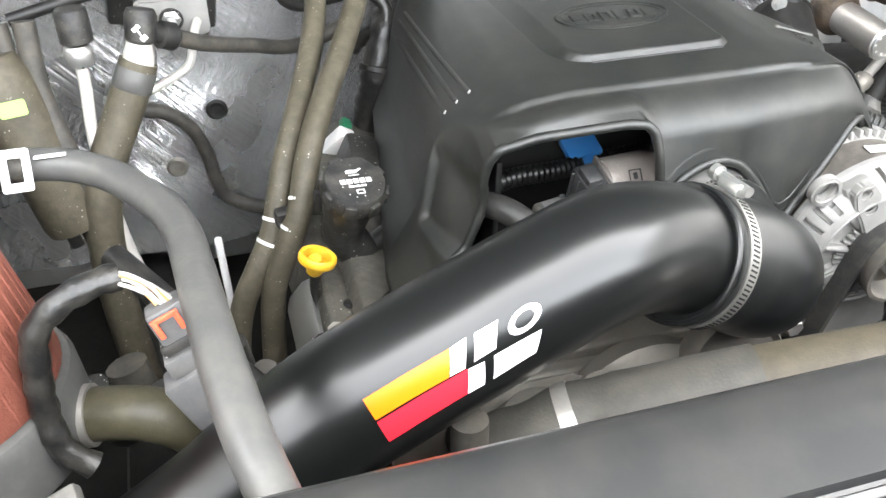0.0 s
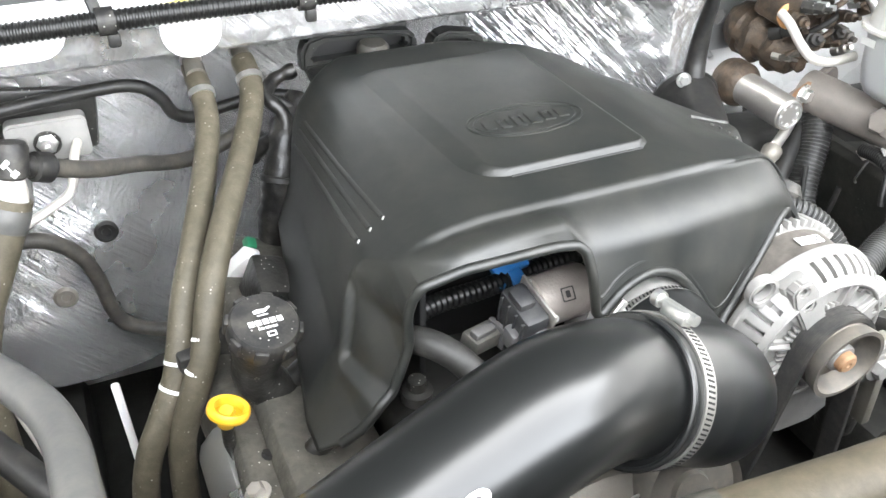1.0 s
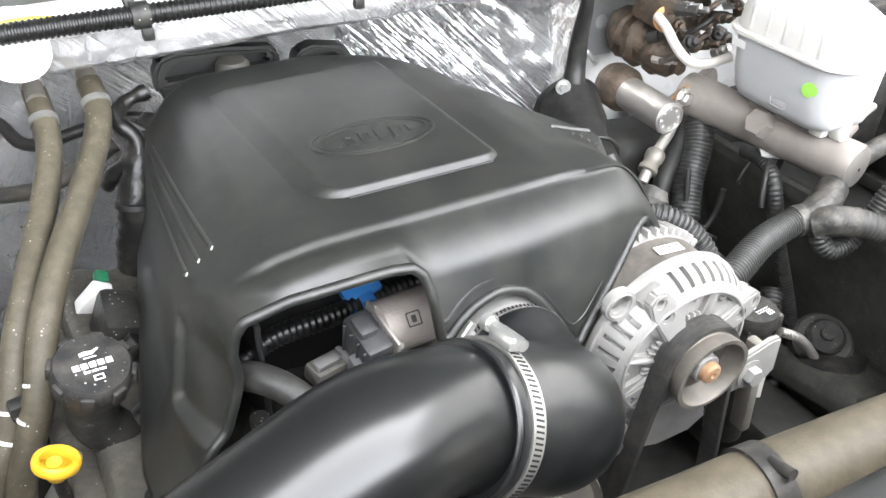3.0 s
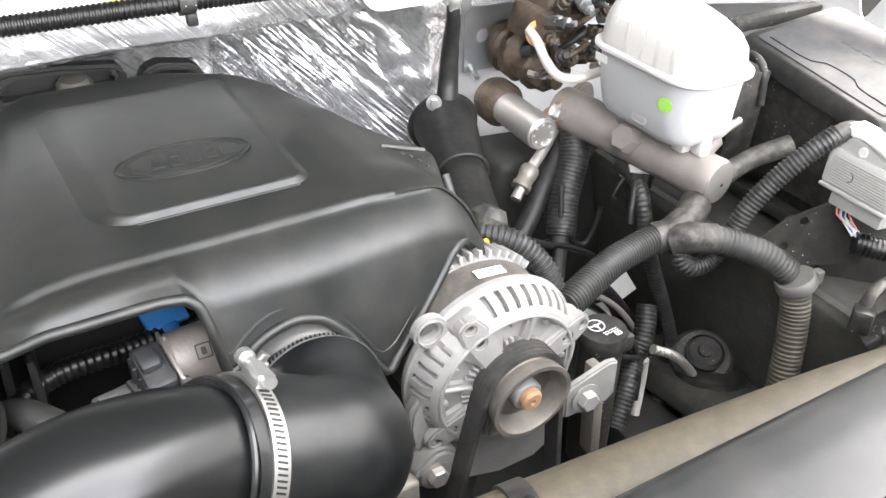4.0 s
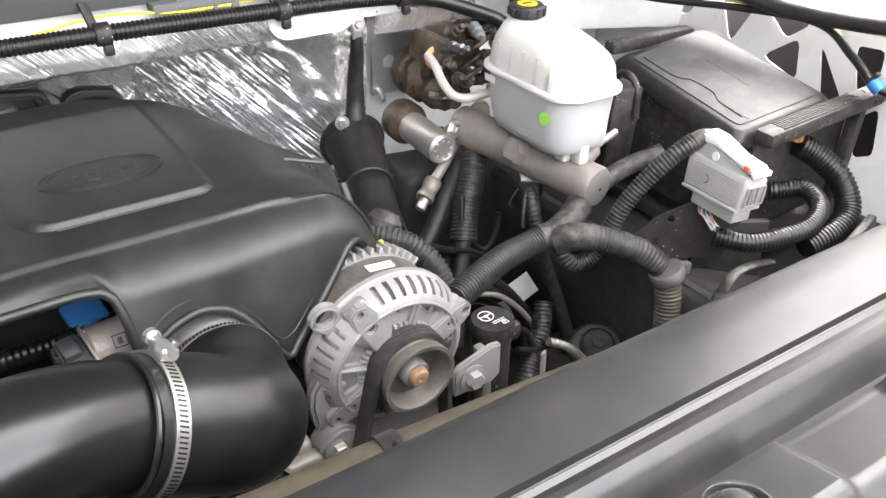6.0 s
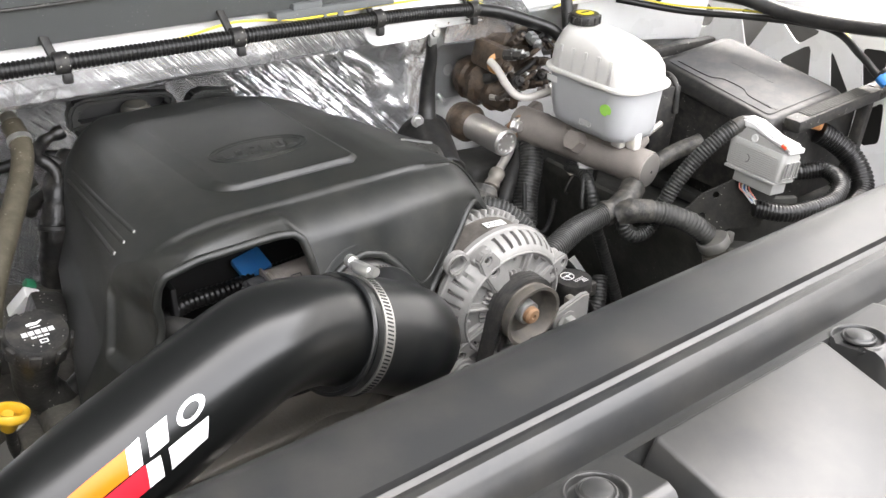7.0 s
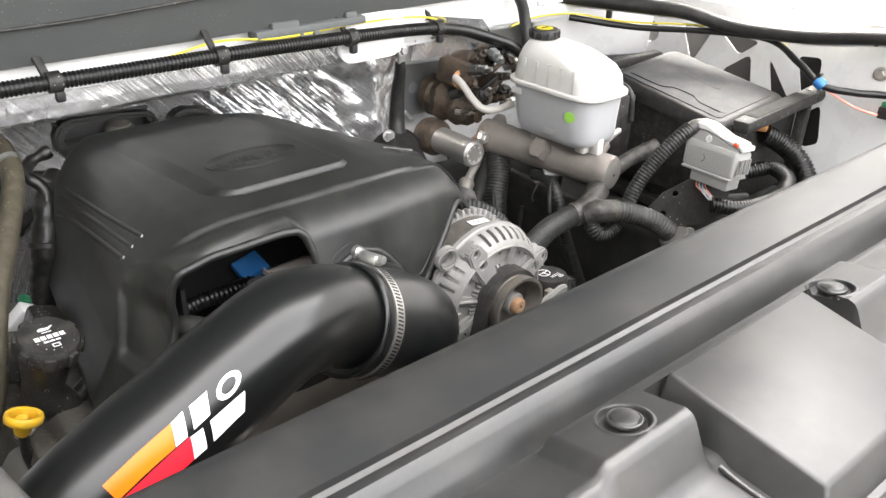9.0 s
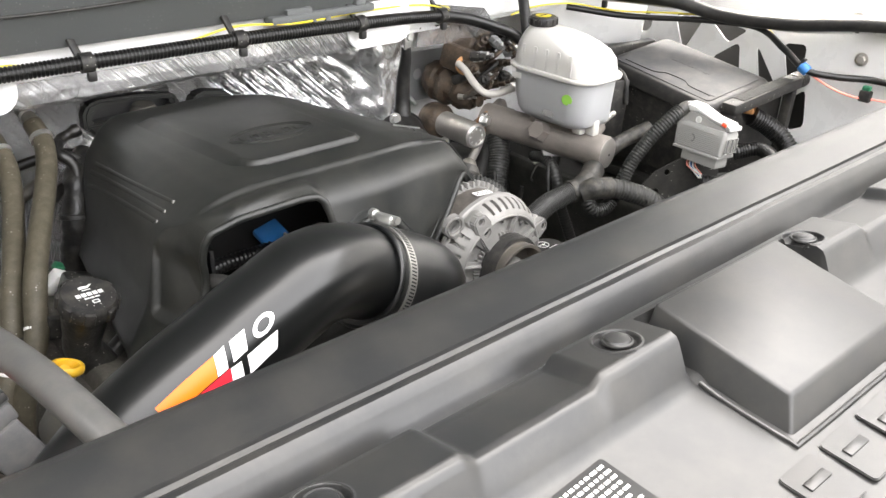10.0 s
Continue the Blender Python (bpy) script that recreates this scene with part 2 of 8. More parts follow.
def foil_material():
    m = bpy.data.materials.new("crinkled_foil_insulation")
    m.use_nodes = True
    n, l = m.node_tree.nodes, m.node_tree.links
    b = n["Principled BSDF"]
    b.inputs["Metallic"].default_value = 0.82
    tc = n.new("ShaderNodeTexCoord")
    big = n.new("ShaderNodeTexNoise")
    big.inputs["Scale"].default_value, big.inputs["Detail"].default_value = 34, 4
    l.new(tc.outputs["Object"], big.inputs["Vector"])
    def pleats(turn, across, down, seed):
        """Long thin folds: ridged noise stretched along a slanting direction."""
        mp = n.new("ShaderNodeMapping")
        mp.vector_type = "TEXTURE"
        mp.inputs["Rotation"].default_value, mp.inputs["Location"].default_value = (0, turn, 0), (seed, 0, 0)
        mp.inputs["Scale"].default_value = (1 / across, 1 / 12, 1 / down)
        l.new(tc.outputs["Object"], mp.inputs["Vector"])
        a = n.new("ShaderNodeTexNoise")
        a.inputs["Scale"].default_value, a.inputs["Detail"].default_value, a.inputs["Distortion"].default_value = 1.0, 3, 0.4
        l.new(mp.outputs["Vector"], a.inputs["Vector"])
        d = n.new("ShaderNodeMath")
        d.operation = "SUBTRACT"
        d.inputs[1].default_value = 0.5
        l.new(a.outputs["Fac"], d.inputs[0])
        e = n.new("ShaderNodeMath")
        e.operation = "ABSOLUTE"
        l.new(d.outputs[0], e.inputs[0])
        return e.outputs[0]
    s1 = n.new("ShaderNodeMath")
    s1.operation = "MULTIPLY_ADD"
    s1.inputs[1].default_value = -5.0
    gate = n.new("ShaderNodeTexNoise")
    gate.inputs["Scale"].default_value, gate.inputs["Detail"].default_value = 6, 2
    l.new(tc.outputs["Object"], gate.inputs["Vector"])
    gm = n.new("ShaderNodeMapRange")
    gm.inputs["From Min"].default_value, gm.inputs["From Max"].default_value = 0.42, 0.64
    gm.inputs["To Min"].default_value = 0.25
    l.new(gate.outputs["Fac"], gm.inputs["Value"])
    sx = n.new("ShaderNodeSeparateXYZ")
    l.new(tc.outputs["Object"], sx.inputs[0])
    gx = n.new("ShaderNodeMapRange")
    gx.inputs["From Min"].default_value, gx.inputs["From Max"].default_value = 0.18, 0.40
    gx.inputs["To Min"].default_value = 0.55
    l.new(sx.outputs["X"], gx.inputs["Value"])
    gg = n.new("ShaderNodeMath")
    gg.operation = "MULTIPLY"
    l.new(gm.outputs["Result"], gg.inputs[0])
    l.new(gx.outputs["Result"], gg.inputs[1])
    pm = n.new("ShaderNodeMath")
    pm.operation = "MULTIPLY"
    l.new(pleats(-0.75, 115, 7, 0.0), pm.inputs[0])
    l.new(gg.outputs[0], pm.inputs[1])
    l.new(pm.outputs[0], s1.inputs[0])
    soft = n.new("ShaderNodeMath")
    soft.operation = "MULTIPLY"
    soft.inputs[1].default_value = 0.45
    l.new(big.outputs["Fac"], soft.inputs[0])
    l.new(soft.outputs[0], s1.inputs[2])
    s2 = n.new("ShaderNodeMath")
    s2.operation = "MULTIPLY_ADD"
    s2.inputs[1].default_value = -1.6
    l.new(pleats(0.4, 60, 25, 2.0), s2.inputs[0])
    l.new(s1.outputs[0], s2.inputs[2])
    bp = n.new("ShaderNodeBump")
    bp.inputs["Strength"].default_value, bp.inputs["Distance"].default_value = 0.6, 0.0027
    l.new(s2.outputs[0], bp.inputs["Height"])
    l.new(bp.outputs["Normal"], b.inputs["Normal"])
    # grime gathers towards the heater-hose side
    dn = n.new("ShaderNodeTexNoise")
    dn.inputs["Scale"].default_value, dn.inputs["Detail"].default_value = 9, 7
    l.new(tc.outputs["Object"], dn.inputs["Vector"])
    sep = n.new("ShaderNodeSeparateXYZ")
    l.new(tc.outputs["Object"], sep.inputs[0])
    side = n.new("ShaderNodeMapRange")
    side.inputs["From Min"].default_value, side.inputs["From Max"].default_value = 0.25, 0.0
    side.inputs["To Max"].default_value = 0.09
    l.new(sep.outputs["X"], side.inputs["Value"])
    su = n.new("ShaderNodeMath")
    su.operation = "SUBTRACT"
    l.new(dn.outputs["Fac"], su.inputs[0])
    l.new(side.outputs["Result"], su.inputs[1])
    cr = n.new("ShaderNodeValToRGB")
    cr.color_ramp.elements[0].position, cr.color_ramp.elements[0].color = 0.26, (0.52, 0.515, 0.505, 1)
    cr.color_ramp.elements[1].position, cr.color_ramp.elements[1].color = 0.50, (0.90, 0.90, 0.90, 1)
    l.new(su.outputs[0], cr.inputs["Fac"])
    l.new(cr.outputs["Color"], b.inputs["Base Color"])
    rm = n.new("ShaderNodeMapRange")
    rm.inputs["To Min"].default_value, rm.inputs["To Max"].default_value = 0.34, 0.12
    l.new(su.outputs[0], rm.inputs["Value"])
    l.new(rm.outputs["Result"], b.inputs["Roughness"])
    return m

M_FOIL = foil_material()

# ---- mesh tools ----
V = Vector
def part(name, bm, mat, parent=None, label="", smooth=40):
    me = bpy.data.meshes.new(name)
    bmesh.ops.recalc_face_normals(bm, faces=bm.faces)
    bm.to_mesh(me)
    bm.free()
    me.materials.append(mat)
    if smooth:
        me.shade_smooth()
        me.set_sharp_from_angle(angle=radians(smooth))
    ob = new(name, me)
    if parent is not None:
        ob.parent = parent
    if label:
        ob["label"] = label
    return ob

def thing(name, label, category, group="", kind=""):
    return tagged(new(name), label, category, group, kind)

def frames(path):
    """Turning-free frames along a list of points."""
    out, ref = [], None
    for i, p in enumerate(path):
        t = (path[min(i + 1, len(path) - 1)] - path[max(i - 1, 0)]).normalized()
        if ref is None:
            ref = V((0, 0, 1)) if abs(t.z) < 0.9 else V((1, 0, 0))
        a = (ref - t * ref.dot(t)).normalized()
        out.append((p, t, a, t.cross(a)))
        ref = a
    return out

def spline(points, step=0.008, closed=False):
    """Even points along a Catmull-Rom curve."""
    P = [V(p) for p in points]
    raw = []
    k = len(P)
    for i in range(k if closed else k - 1):
        if closed:
            p0, p1, p2, p3 = P[i - 1], P[i], P[(i + 1) % k], P[(i + 2) % k]
        else:
            p1, p2 = P[i], P[i + 1]
            p0 = P[i - 1] if i else p1 * 2 - p2
            p3 = P[i + 2] if i + 2 < k else p2 * 2 - p1
        n = max(2, int((p2 - p1).length / (step * 0.3)))
        for j in range(n):
            t = j / n
            raw.append(0.5 * (2 * p1 + (p2 - p0) * t + (2 * p0 - 5 * p1 + 4 * p2 - p3) * t * t + (3 * p1 - p0 - 3 * p2 + p3) * t ** 3))
    raw.append(P[0] if closed else P[-1])
    out, acc = [raw[0]], 0.0
    for a, b in zip(raw, raw[1:]):
        acc += (b - a).length
        if acc >= step:
            out.append(b)
            acc = 0.0
    if not closed and (out[-1] - raw[-1]).length > step * 0.3:
        out.append(raw[-1])
    return out

def sweep(bm, path, radius, seg=16, cap=True, closed=False, flat=1.0):
    """Rings along a path; radius is a number or a function of (index, count)."""
    fr = frames(path)
    n = len(fr)
    rings = []
    for i, (p, t, a, b) in enumerate(fr):
        r = radius(i, n) if callable(radius) else radius
        rings.append([bm.verts.new(p + (a * math.cos(w) * flat + b * math.sin(w)) * r) for w in [2 * math.pi * k / seg for k in range(seg)]])
    pairs = list(zip(rings, rings[1:]))
    if closed:
        pairs.append((rings[-1], rings[0]))
    for r0, r1 in pairs:
        for k in range(seg):
            bm.faces.new((r0[k], r0[(k + 1) % seg], r1[(k + 1) % seg], r1[k]))
    if cap and not closed:
        bm.faces.new(rings[0][::-1])
        bm.faces.new(rings[-1])
    return bm

def tube(points, radius, seg=16, step=0.008, cap=True, closed=False, flat=1.0):
    bm = bmesh.new()
    return sweep(bm, spline(points, step, closed), radius, seg, cap, closed, flat)

def loom(points, radius, pitch=0.0045, seg=14, depth=0.12):
    """A corrugated tube: two rings up, two rings down in each pitch."""
    bm = bmesh.new()
    prof = (1.0, 1.0, 1 - depth, 1 - depth)
    return sweep(bm, spline(points, pitch / 4), lambda i, n: radius * prof[i % 4], seg)

def lathe(profile, seg=32, m=Matrix(), bm=None):
    """Turns (radius, height) pairs round z, then places them by m."""
    bm = bm or bmesh.new()
    rings = []
    for r, h in profile:
        if r < 1e-6:
            rings.append([bm.verts.new(m @ V((0, 0, h)))])
        else:
            rings.append([bm.verts.new(m @ V((r * math.cos(2 * math.pi * k / seg), r * math.sin(2 * math.pi * k / seg), h))) for k in range(seg)])
    for a, b in zip(rings, rings[1:]):
        for k in range(seg):
            j = (k + 1) % seg
            q = [a[0]] if len(a) == 1 else [a[k], a[j]]
            q += [b[0]] if len(b) == 1 else [b[j], b[k]]
            if len(q) >= 3:
                bm.faces.new(q)
    for ring, flip in ((rings[0], True), (rings[-1], False)):
        if len(ring) > 2:
            bm.faces.new(ring[::-1] if flip else ring)
    return bm

def box(sx, sy, sz, m=Matrix(), bevel=0.0, bm=None, seg=2, taper=1.0):
    own = bmesh.new()
    bmesh.ops.create_cube(own, size=1.0)
    for v in own.verts:
        k = taper if v.co.z > 0 else 1.0
        v.co = V((v.co.x * sx * k, v.co.y * sy * k, v.co.z * sz))
    if bevel:
        bmesh.ops.bevel(own, geom=own.edges[:], offset=bevel, segments=seg, affect="EDGES", profile=0.5)
    own.transform(m)
    if bm is None:
        return own
    tmp = bpy.data.meshes.new("t")
    own.to_mesh(tmp)
    own.free()
    bm.from_mesh(tmp)
    bpy.data.meshes.remove(tmp)
    return bm

def prism(poly, h, m=Matrix(), bevel=0.0, bm=None, holes=()):
    """A plate of outline poly (x, y) and thickness h along z."""
    own = bmesh.new()
    vs = [own.verts.new((x, y, 0)) for x, y in poly]
    if holes:
        es = [own.edges.new((vs[i], vs[(i + 1) % len(vs)])) for i in range(len(vs))]
        for hole in holes:
            hv = [own.verts.new((x, y, 0)) for x, y in hole]
            es += [own.edges.new((hv[i], hv[(i + 1) % len(hv)])) for i in range(len(hv))]
        bmesh.ops.triangle_fill(own, use_beauty=True, use_dissolve=False, edges=es)
    else:
        own.faces.new(vs)
    ret = bmesh.ops.extrude_face_region(own, geom=own.faces[:])
    for v in [g for g in ret["geom"] if isinstance(g, bmesh.types.BMVert)]:
        v.co.z += h
    bmesh.ops.recalc_face_normals(own, faces=own.faces)
    if bevel:
        sharp = [e for e in own.edges if len(e.link_faces) == 2 and e.calc_face_angle(0) > 0.6]
        bmesh.ops.bevel(own, geom=sharp, offset=bevel, segments=2, affect="EDGES")
    own.transform(m)
    if bm is None:
        return own
    tmp = bpy.data.meshes.new("t")
    own.to_mesh(tmp)
    own.free()
    bm.from_mesh(tmp)
    bpy.data.meshes.remove(tmp)
    return bm

def join(*bms):
    out = bmesh.new()
    for b in bms:
        tmp = bpy.data.meshes.new("t")
        b.to_mesh(tmp)
        b.free()
        out.from_mesh(tmp)
        bpy.data.meshes.remove(tmp)
    return out

def along(p, d, up=(0, 0, 1)):
    """A pose at p whose z axis points along d."""
    return Matrix.Translation(p) @ V(d).to_track_quat("Z", "Y").to_matrix().to_4x4()

def disc(cx, cy, r, n=20):
    return [(cx + r * math.cos(2 * math.pi * k / n), cy + r * math.sin(2 * math.pi * k / n)) for k in range(n)]

def rrect(w, h, r, n=5, cx=0, cy=0):
    out = []
    for sx, sy, a0 in ((1, 1, 0), (-1, 1, 90), (-1, -1, 180), (1, -1, 270)):
        for k in range(n + 1):
            a = radians(a0 + 90 * k / n)
            out.append((cx + sx * (w / 2 - r) + r * math.cos(a), cy + sy * (h / 2 - r) + r * math.sin(a)))
    return out

def lerp_table(table, x):
    if x <= table[0][0]:
        return table[0][1:]
    for a, b in zip(table, table[1:]):
        if x <= b[0]:
            k = (x - a[0]) / (b[0] - a[0])
            return tuple(p + (q - p) * k for p, q in zip(a[1:], b[1:]))
    return table[-1][1:]

def smooth_table(table, x):
    """Like lerp_table, but with even tangents and no overshoot."""
    xs = [t[0] for t in table]
    x = max(xs[0], min(xs[-1], x))
    i = max(k for k in range(len(xs) - 1) if xs[k] <= x)
    h = xs[i + 1] - xs[i]
    t = (x - xs[i]) / h
    out = []
    for c in range(1, len(table[0])):
        def slope(k):
            if k == 0 or k == len(xs) - 1:
                j = 0 if k == 0 else k - 1
                return (table[j + 1][c] - table[j][c]) / (xs[j + 1] - xs[j])
            a = (table[k][c] - table[k - 1][c]) / (xs[k] - xs[k - 1])
            b = (table[k + 1][c] - table[k][c]) / (xs[k + 1] - xs[k])
            return 0.0 if a * b <= 0 else 2 * a * b / (a + b)
        p, q, m, n = table[i][c], table[i + 1][c], slope(i) * h, slope(i + 1) * h
        out.append((2 * t ** 3 - 3 * t * t + 1) * p + (t ** 3 - 2 * t * t + t) * m + (3 * t * t - 2 * t ** 3) * q + (t ** 3 - t * t) * n)
    return tuple(out)

def ease(a, b, x):
    k = max(0.0, min(1.0, (x - a) / (b - a)))
    return k * k * (3 - 2 * k)

def hexbolt(parent, p, d, r=0.007, h=0.006, mat=None, washer=True):
    bm = lathe([(r * 0.85, h), (r, h * 0.8), (r, 0)], 6, along(p, d))
    if washer:
        lathe([(r * 1.5, 0.0), (r * 1.5, 0.0015), (0, 0.0016)], 20, along(p, d), bm)
    return part("bolt", bm, mat or M_STEEL, parent)

# ---- ground and shell of the engine bay ----
g = bmesh.new()
g.faces.new([g.verts.new(c) for c in ((-400, -400, 0), (400, -400, 0), (400, 400, 0), (-400, 400, 0))])
tagged(part("ground", g, M_GROUND, smooth=0), "worn grey asphalt ground under the vehicle", "ground", kind="structure")

def shell_box(name, label, category, dims, centre, mat, bevel=0.01, rot=(0, 0, 0), kind="structure"):
    return tagged(part(name, box(*dims, pose(*centre, *rot), bevel), mat), label, category, kind=kind)

# bulkhead: white cowl sheet metal behind, crinkled foil insulation in front
BACK = [(-0.62, 1.08), (-0.10, 1.085), (0.02, 1.092), (0.13, 1.11), (0.22, 1.17), (0.32, 1.225), (0.45, 1.235), (0.56, 1.228), (0.62, 1.185), (0.73, 1.122), (0.80, 1.072), (0.82, 1.065), (0.88, 1.062)]
def build_bulkhead():
    bm = bmesh.new()
    x0, x1, nx = -0.62, 0.872, 500
    grid = []
    for i in range(nx + 1):
        x = x0 + (x1 - x0) * i / nx
        yb = lerp_table(BACK, x)[0]
        section = [(0.949, 1.103), (0.950, 1.085), (0.954, 1.070), (0.968, 1.061), ((0.968 + yb) / 2, 1.057), (yb - 0.020, 1.052), (yb - 0.004, 1.035), (yb, 0.99), (yb, 0.88), (yb - 0.006, 0.74), (yb - 0.03, 0.60)]
        if x > 0.80:     # past the cowl's corner the sheet ends below the strap bolt
            k = ease(0.80, 0.825, x)
            section = [(y + (yb - 0.012 - y) * k, z + (min(z, 1.046) - z) * k) for y, z in section]
        P = [V((0, y, z)) for y, z in section]
        col = []
        n = 120
        for j in range(n + 1):
            f = j / n * (len(P) - 1)
            k = min(int(f), len(P) - 2)
            r = P[k].lerp(P[k + 1], f - k)
            edge = min(1.0, j / 16)
            # long slanting pleats behind the cover, crumpled cells beside the steering shaft, soft dents elsewhere
            p, q = x * 0.80 + r.z * 0.60, x * 0.60 - r.z * 0.80
            wob = 0.02 * noise.noise(V((x * 9, r.z * 9, 2.0)))
            pleat = 1 - 2.0 * abs(noise.noise(V(((p + wob) * 62, q * 7, 5.0))))
            cells = noise.noise(V((x * 34, r.z * 30, 8.0)))
            crumple = 1 - 2.4 * abs(cells)
            zone = math.exp(-((x - 0.50) / 0.15) ** 4)
            right = ease(0.66, 0.72, x)
            top = ease(1.02, 1.05, r.z)
            d = 0.008 * noise.noise(V((x * 7, r.z * 12, 1.0)))
            d += 0.0024 * pleat * (zone * (1 - top) * (0.45 + 0.55 * noise.noise(V((x * 6, r.z * 5, 3.0)))) + 0.24)
            d += 0.0034 * crumple * (right + 0.35 * top + 0.14)
            push = 0.030 * math.exp(-((x + 0.05) / 0.10) ** 2 - ((r.z - 0.72) / 0.12) ** 2)
            col.append(bm.verts.new((x, r.y + d * edge - push, r.z + d * 0.3 * edge)))
        grid.append(col)
    for a, b in zip(grid, grid[1:]):
        for k in range(len(a) - 1):
            bm.faces.new((a[k], a[k + 1], b[k + 1], b[k]))
    tagged(part("bulkhead_insulation", bm, M_FOIL, smooth=60), "crinkled silver foil insulation on the bulkhead", "insulation", kind="structure")
    wall = join(box(1.9, 0.02, 0.095, pose(0.45, 0.968, 1.128), 0.004), box(0.62, 0.02, 0.75, pose(1.11, 1.118, 0.75), 0.004), box(0.60, 0.15, 0.012, pose(1.12, 1.045, 1.076), 0.004), box(1.7, 0.02, 0.75, pose(0.05, 1.29, 0.75), 0.004), box(0.02, 0.2, 0.75, pose(0.82, 1.19, 0.75), 0.004), box(1.45, 0.34, 0.01, pose(0.09, 1.13, 1.075), 0.003))
    tagged(part("bulkhead", wall, M_WHITE), "white painted bulkhead and cowl sheet metal", "bulkhead", kind="structure")
    # rounded openings in the foil where the white sheet shows
    for x, w, z in ((-0.040, 0.118, 1.104), (0.133, 0.060, 1.086), (-0.25, 0.10, 1.086), (0.735, 0.128, 1.086)):
        pl = [(px, py) for px, py in rrect(w, 0.075, 0.028, cx=0, cy=0.02)]
        tagged(part("cowl_panel", prism(pl, 0.006, pose(x, 0.9475, z, 90), 0.0015), M_WHITE), "white sheet metal tab showing through the foil", "panel", kind="structure")
    wedge = bmesh.new()
    pts = [(0.84, 0.965, 1.09), (0.86, 0.955, 1.12), (0.98, 0.95, 1.10), (1.02, 0.955, 1.05), (0.93, 0.985, 1.035), (0.85, 0.985, 1.04)]
    wedge.faces.new([wedge.verts.new(p) for p in pts])
    bmesh.ops.triangulate(wedge, faces=wedge.faces)
    bmesh.ops.subdivide_edges(wedge, edges=wedge.edges[:], cuts=5, use_grid_fill=True)
    for v in wedge.verts:
        v.co.y += 0.006 * noise.noise(v.co * 40)
    ret = bmesh.ops.extrude_face_region(wedge, geom=wedge.faces[:])
    for v in [q for q in ret["geom"] if isinstance(q, bmesh.types.BMVert)]:
        v.co.y += 0.004
    part("foil_flap", wedge, M_FOIL, bpy.data.objects["bulkhead_insulation"], smooth=60)

build_bulkhead()

# open hood above, seen along its lower rear edge
def build_hood():
    hood = thing("hood", "open hood with a dark grey lining, rear edge above the cowl", "hood", kind="structure")
    m = pose(0.40, 0.955, 1.145, 128)
    part("liner", prism(rrect(1.95, 1.30, 0.06, cx=0.02, cy=0.65), 0.012, m, 0.004), M_LINER, hood)
    part("skin", prism(rrect(2.04, 1.35, 0.08, cx=0.02, cy=0.675), 0.008, m @ pose(0, 0.0, -0.035), 0.003), M_WHITE, hood)
    seam = [m @ V((-0.75 + 1.5 * k / 14, 0.085 + 0.010 * math.sin(k * 0.9), 0.014)) for k in range(15)]
    part("seam", tube(seam, 0.0022, 8, 0.01), M_BLACK, hood, "dark seam line in the lining")
    br = join(box(0.19, 0.026, 0.011, pose(0.62, 0.940, 1.137, 0, 0, 1.0), 0.002), box(0.045, 0.020, 0.016, pose(0.575, 0.938, 1.143), 0.003), box(0.020, 0.016, 0.012, pose(0.69, 0.938, 1.145), 0.003), box(0.006, 0.006, 0.022, pose(0.60, 0.930, 1.128), 0.001), box(0.010, 0.006, 0.014, pose(0.625, 0.930, 1.128), 0.002))
    part("edge_bracket", br, M_LINER, hood, "grey bracket on the rear edge")

build_hood()

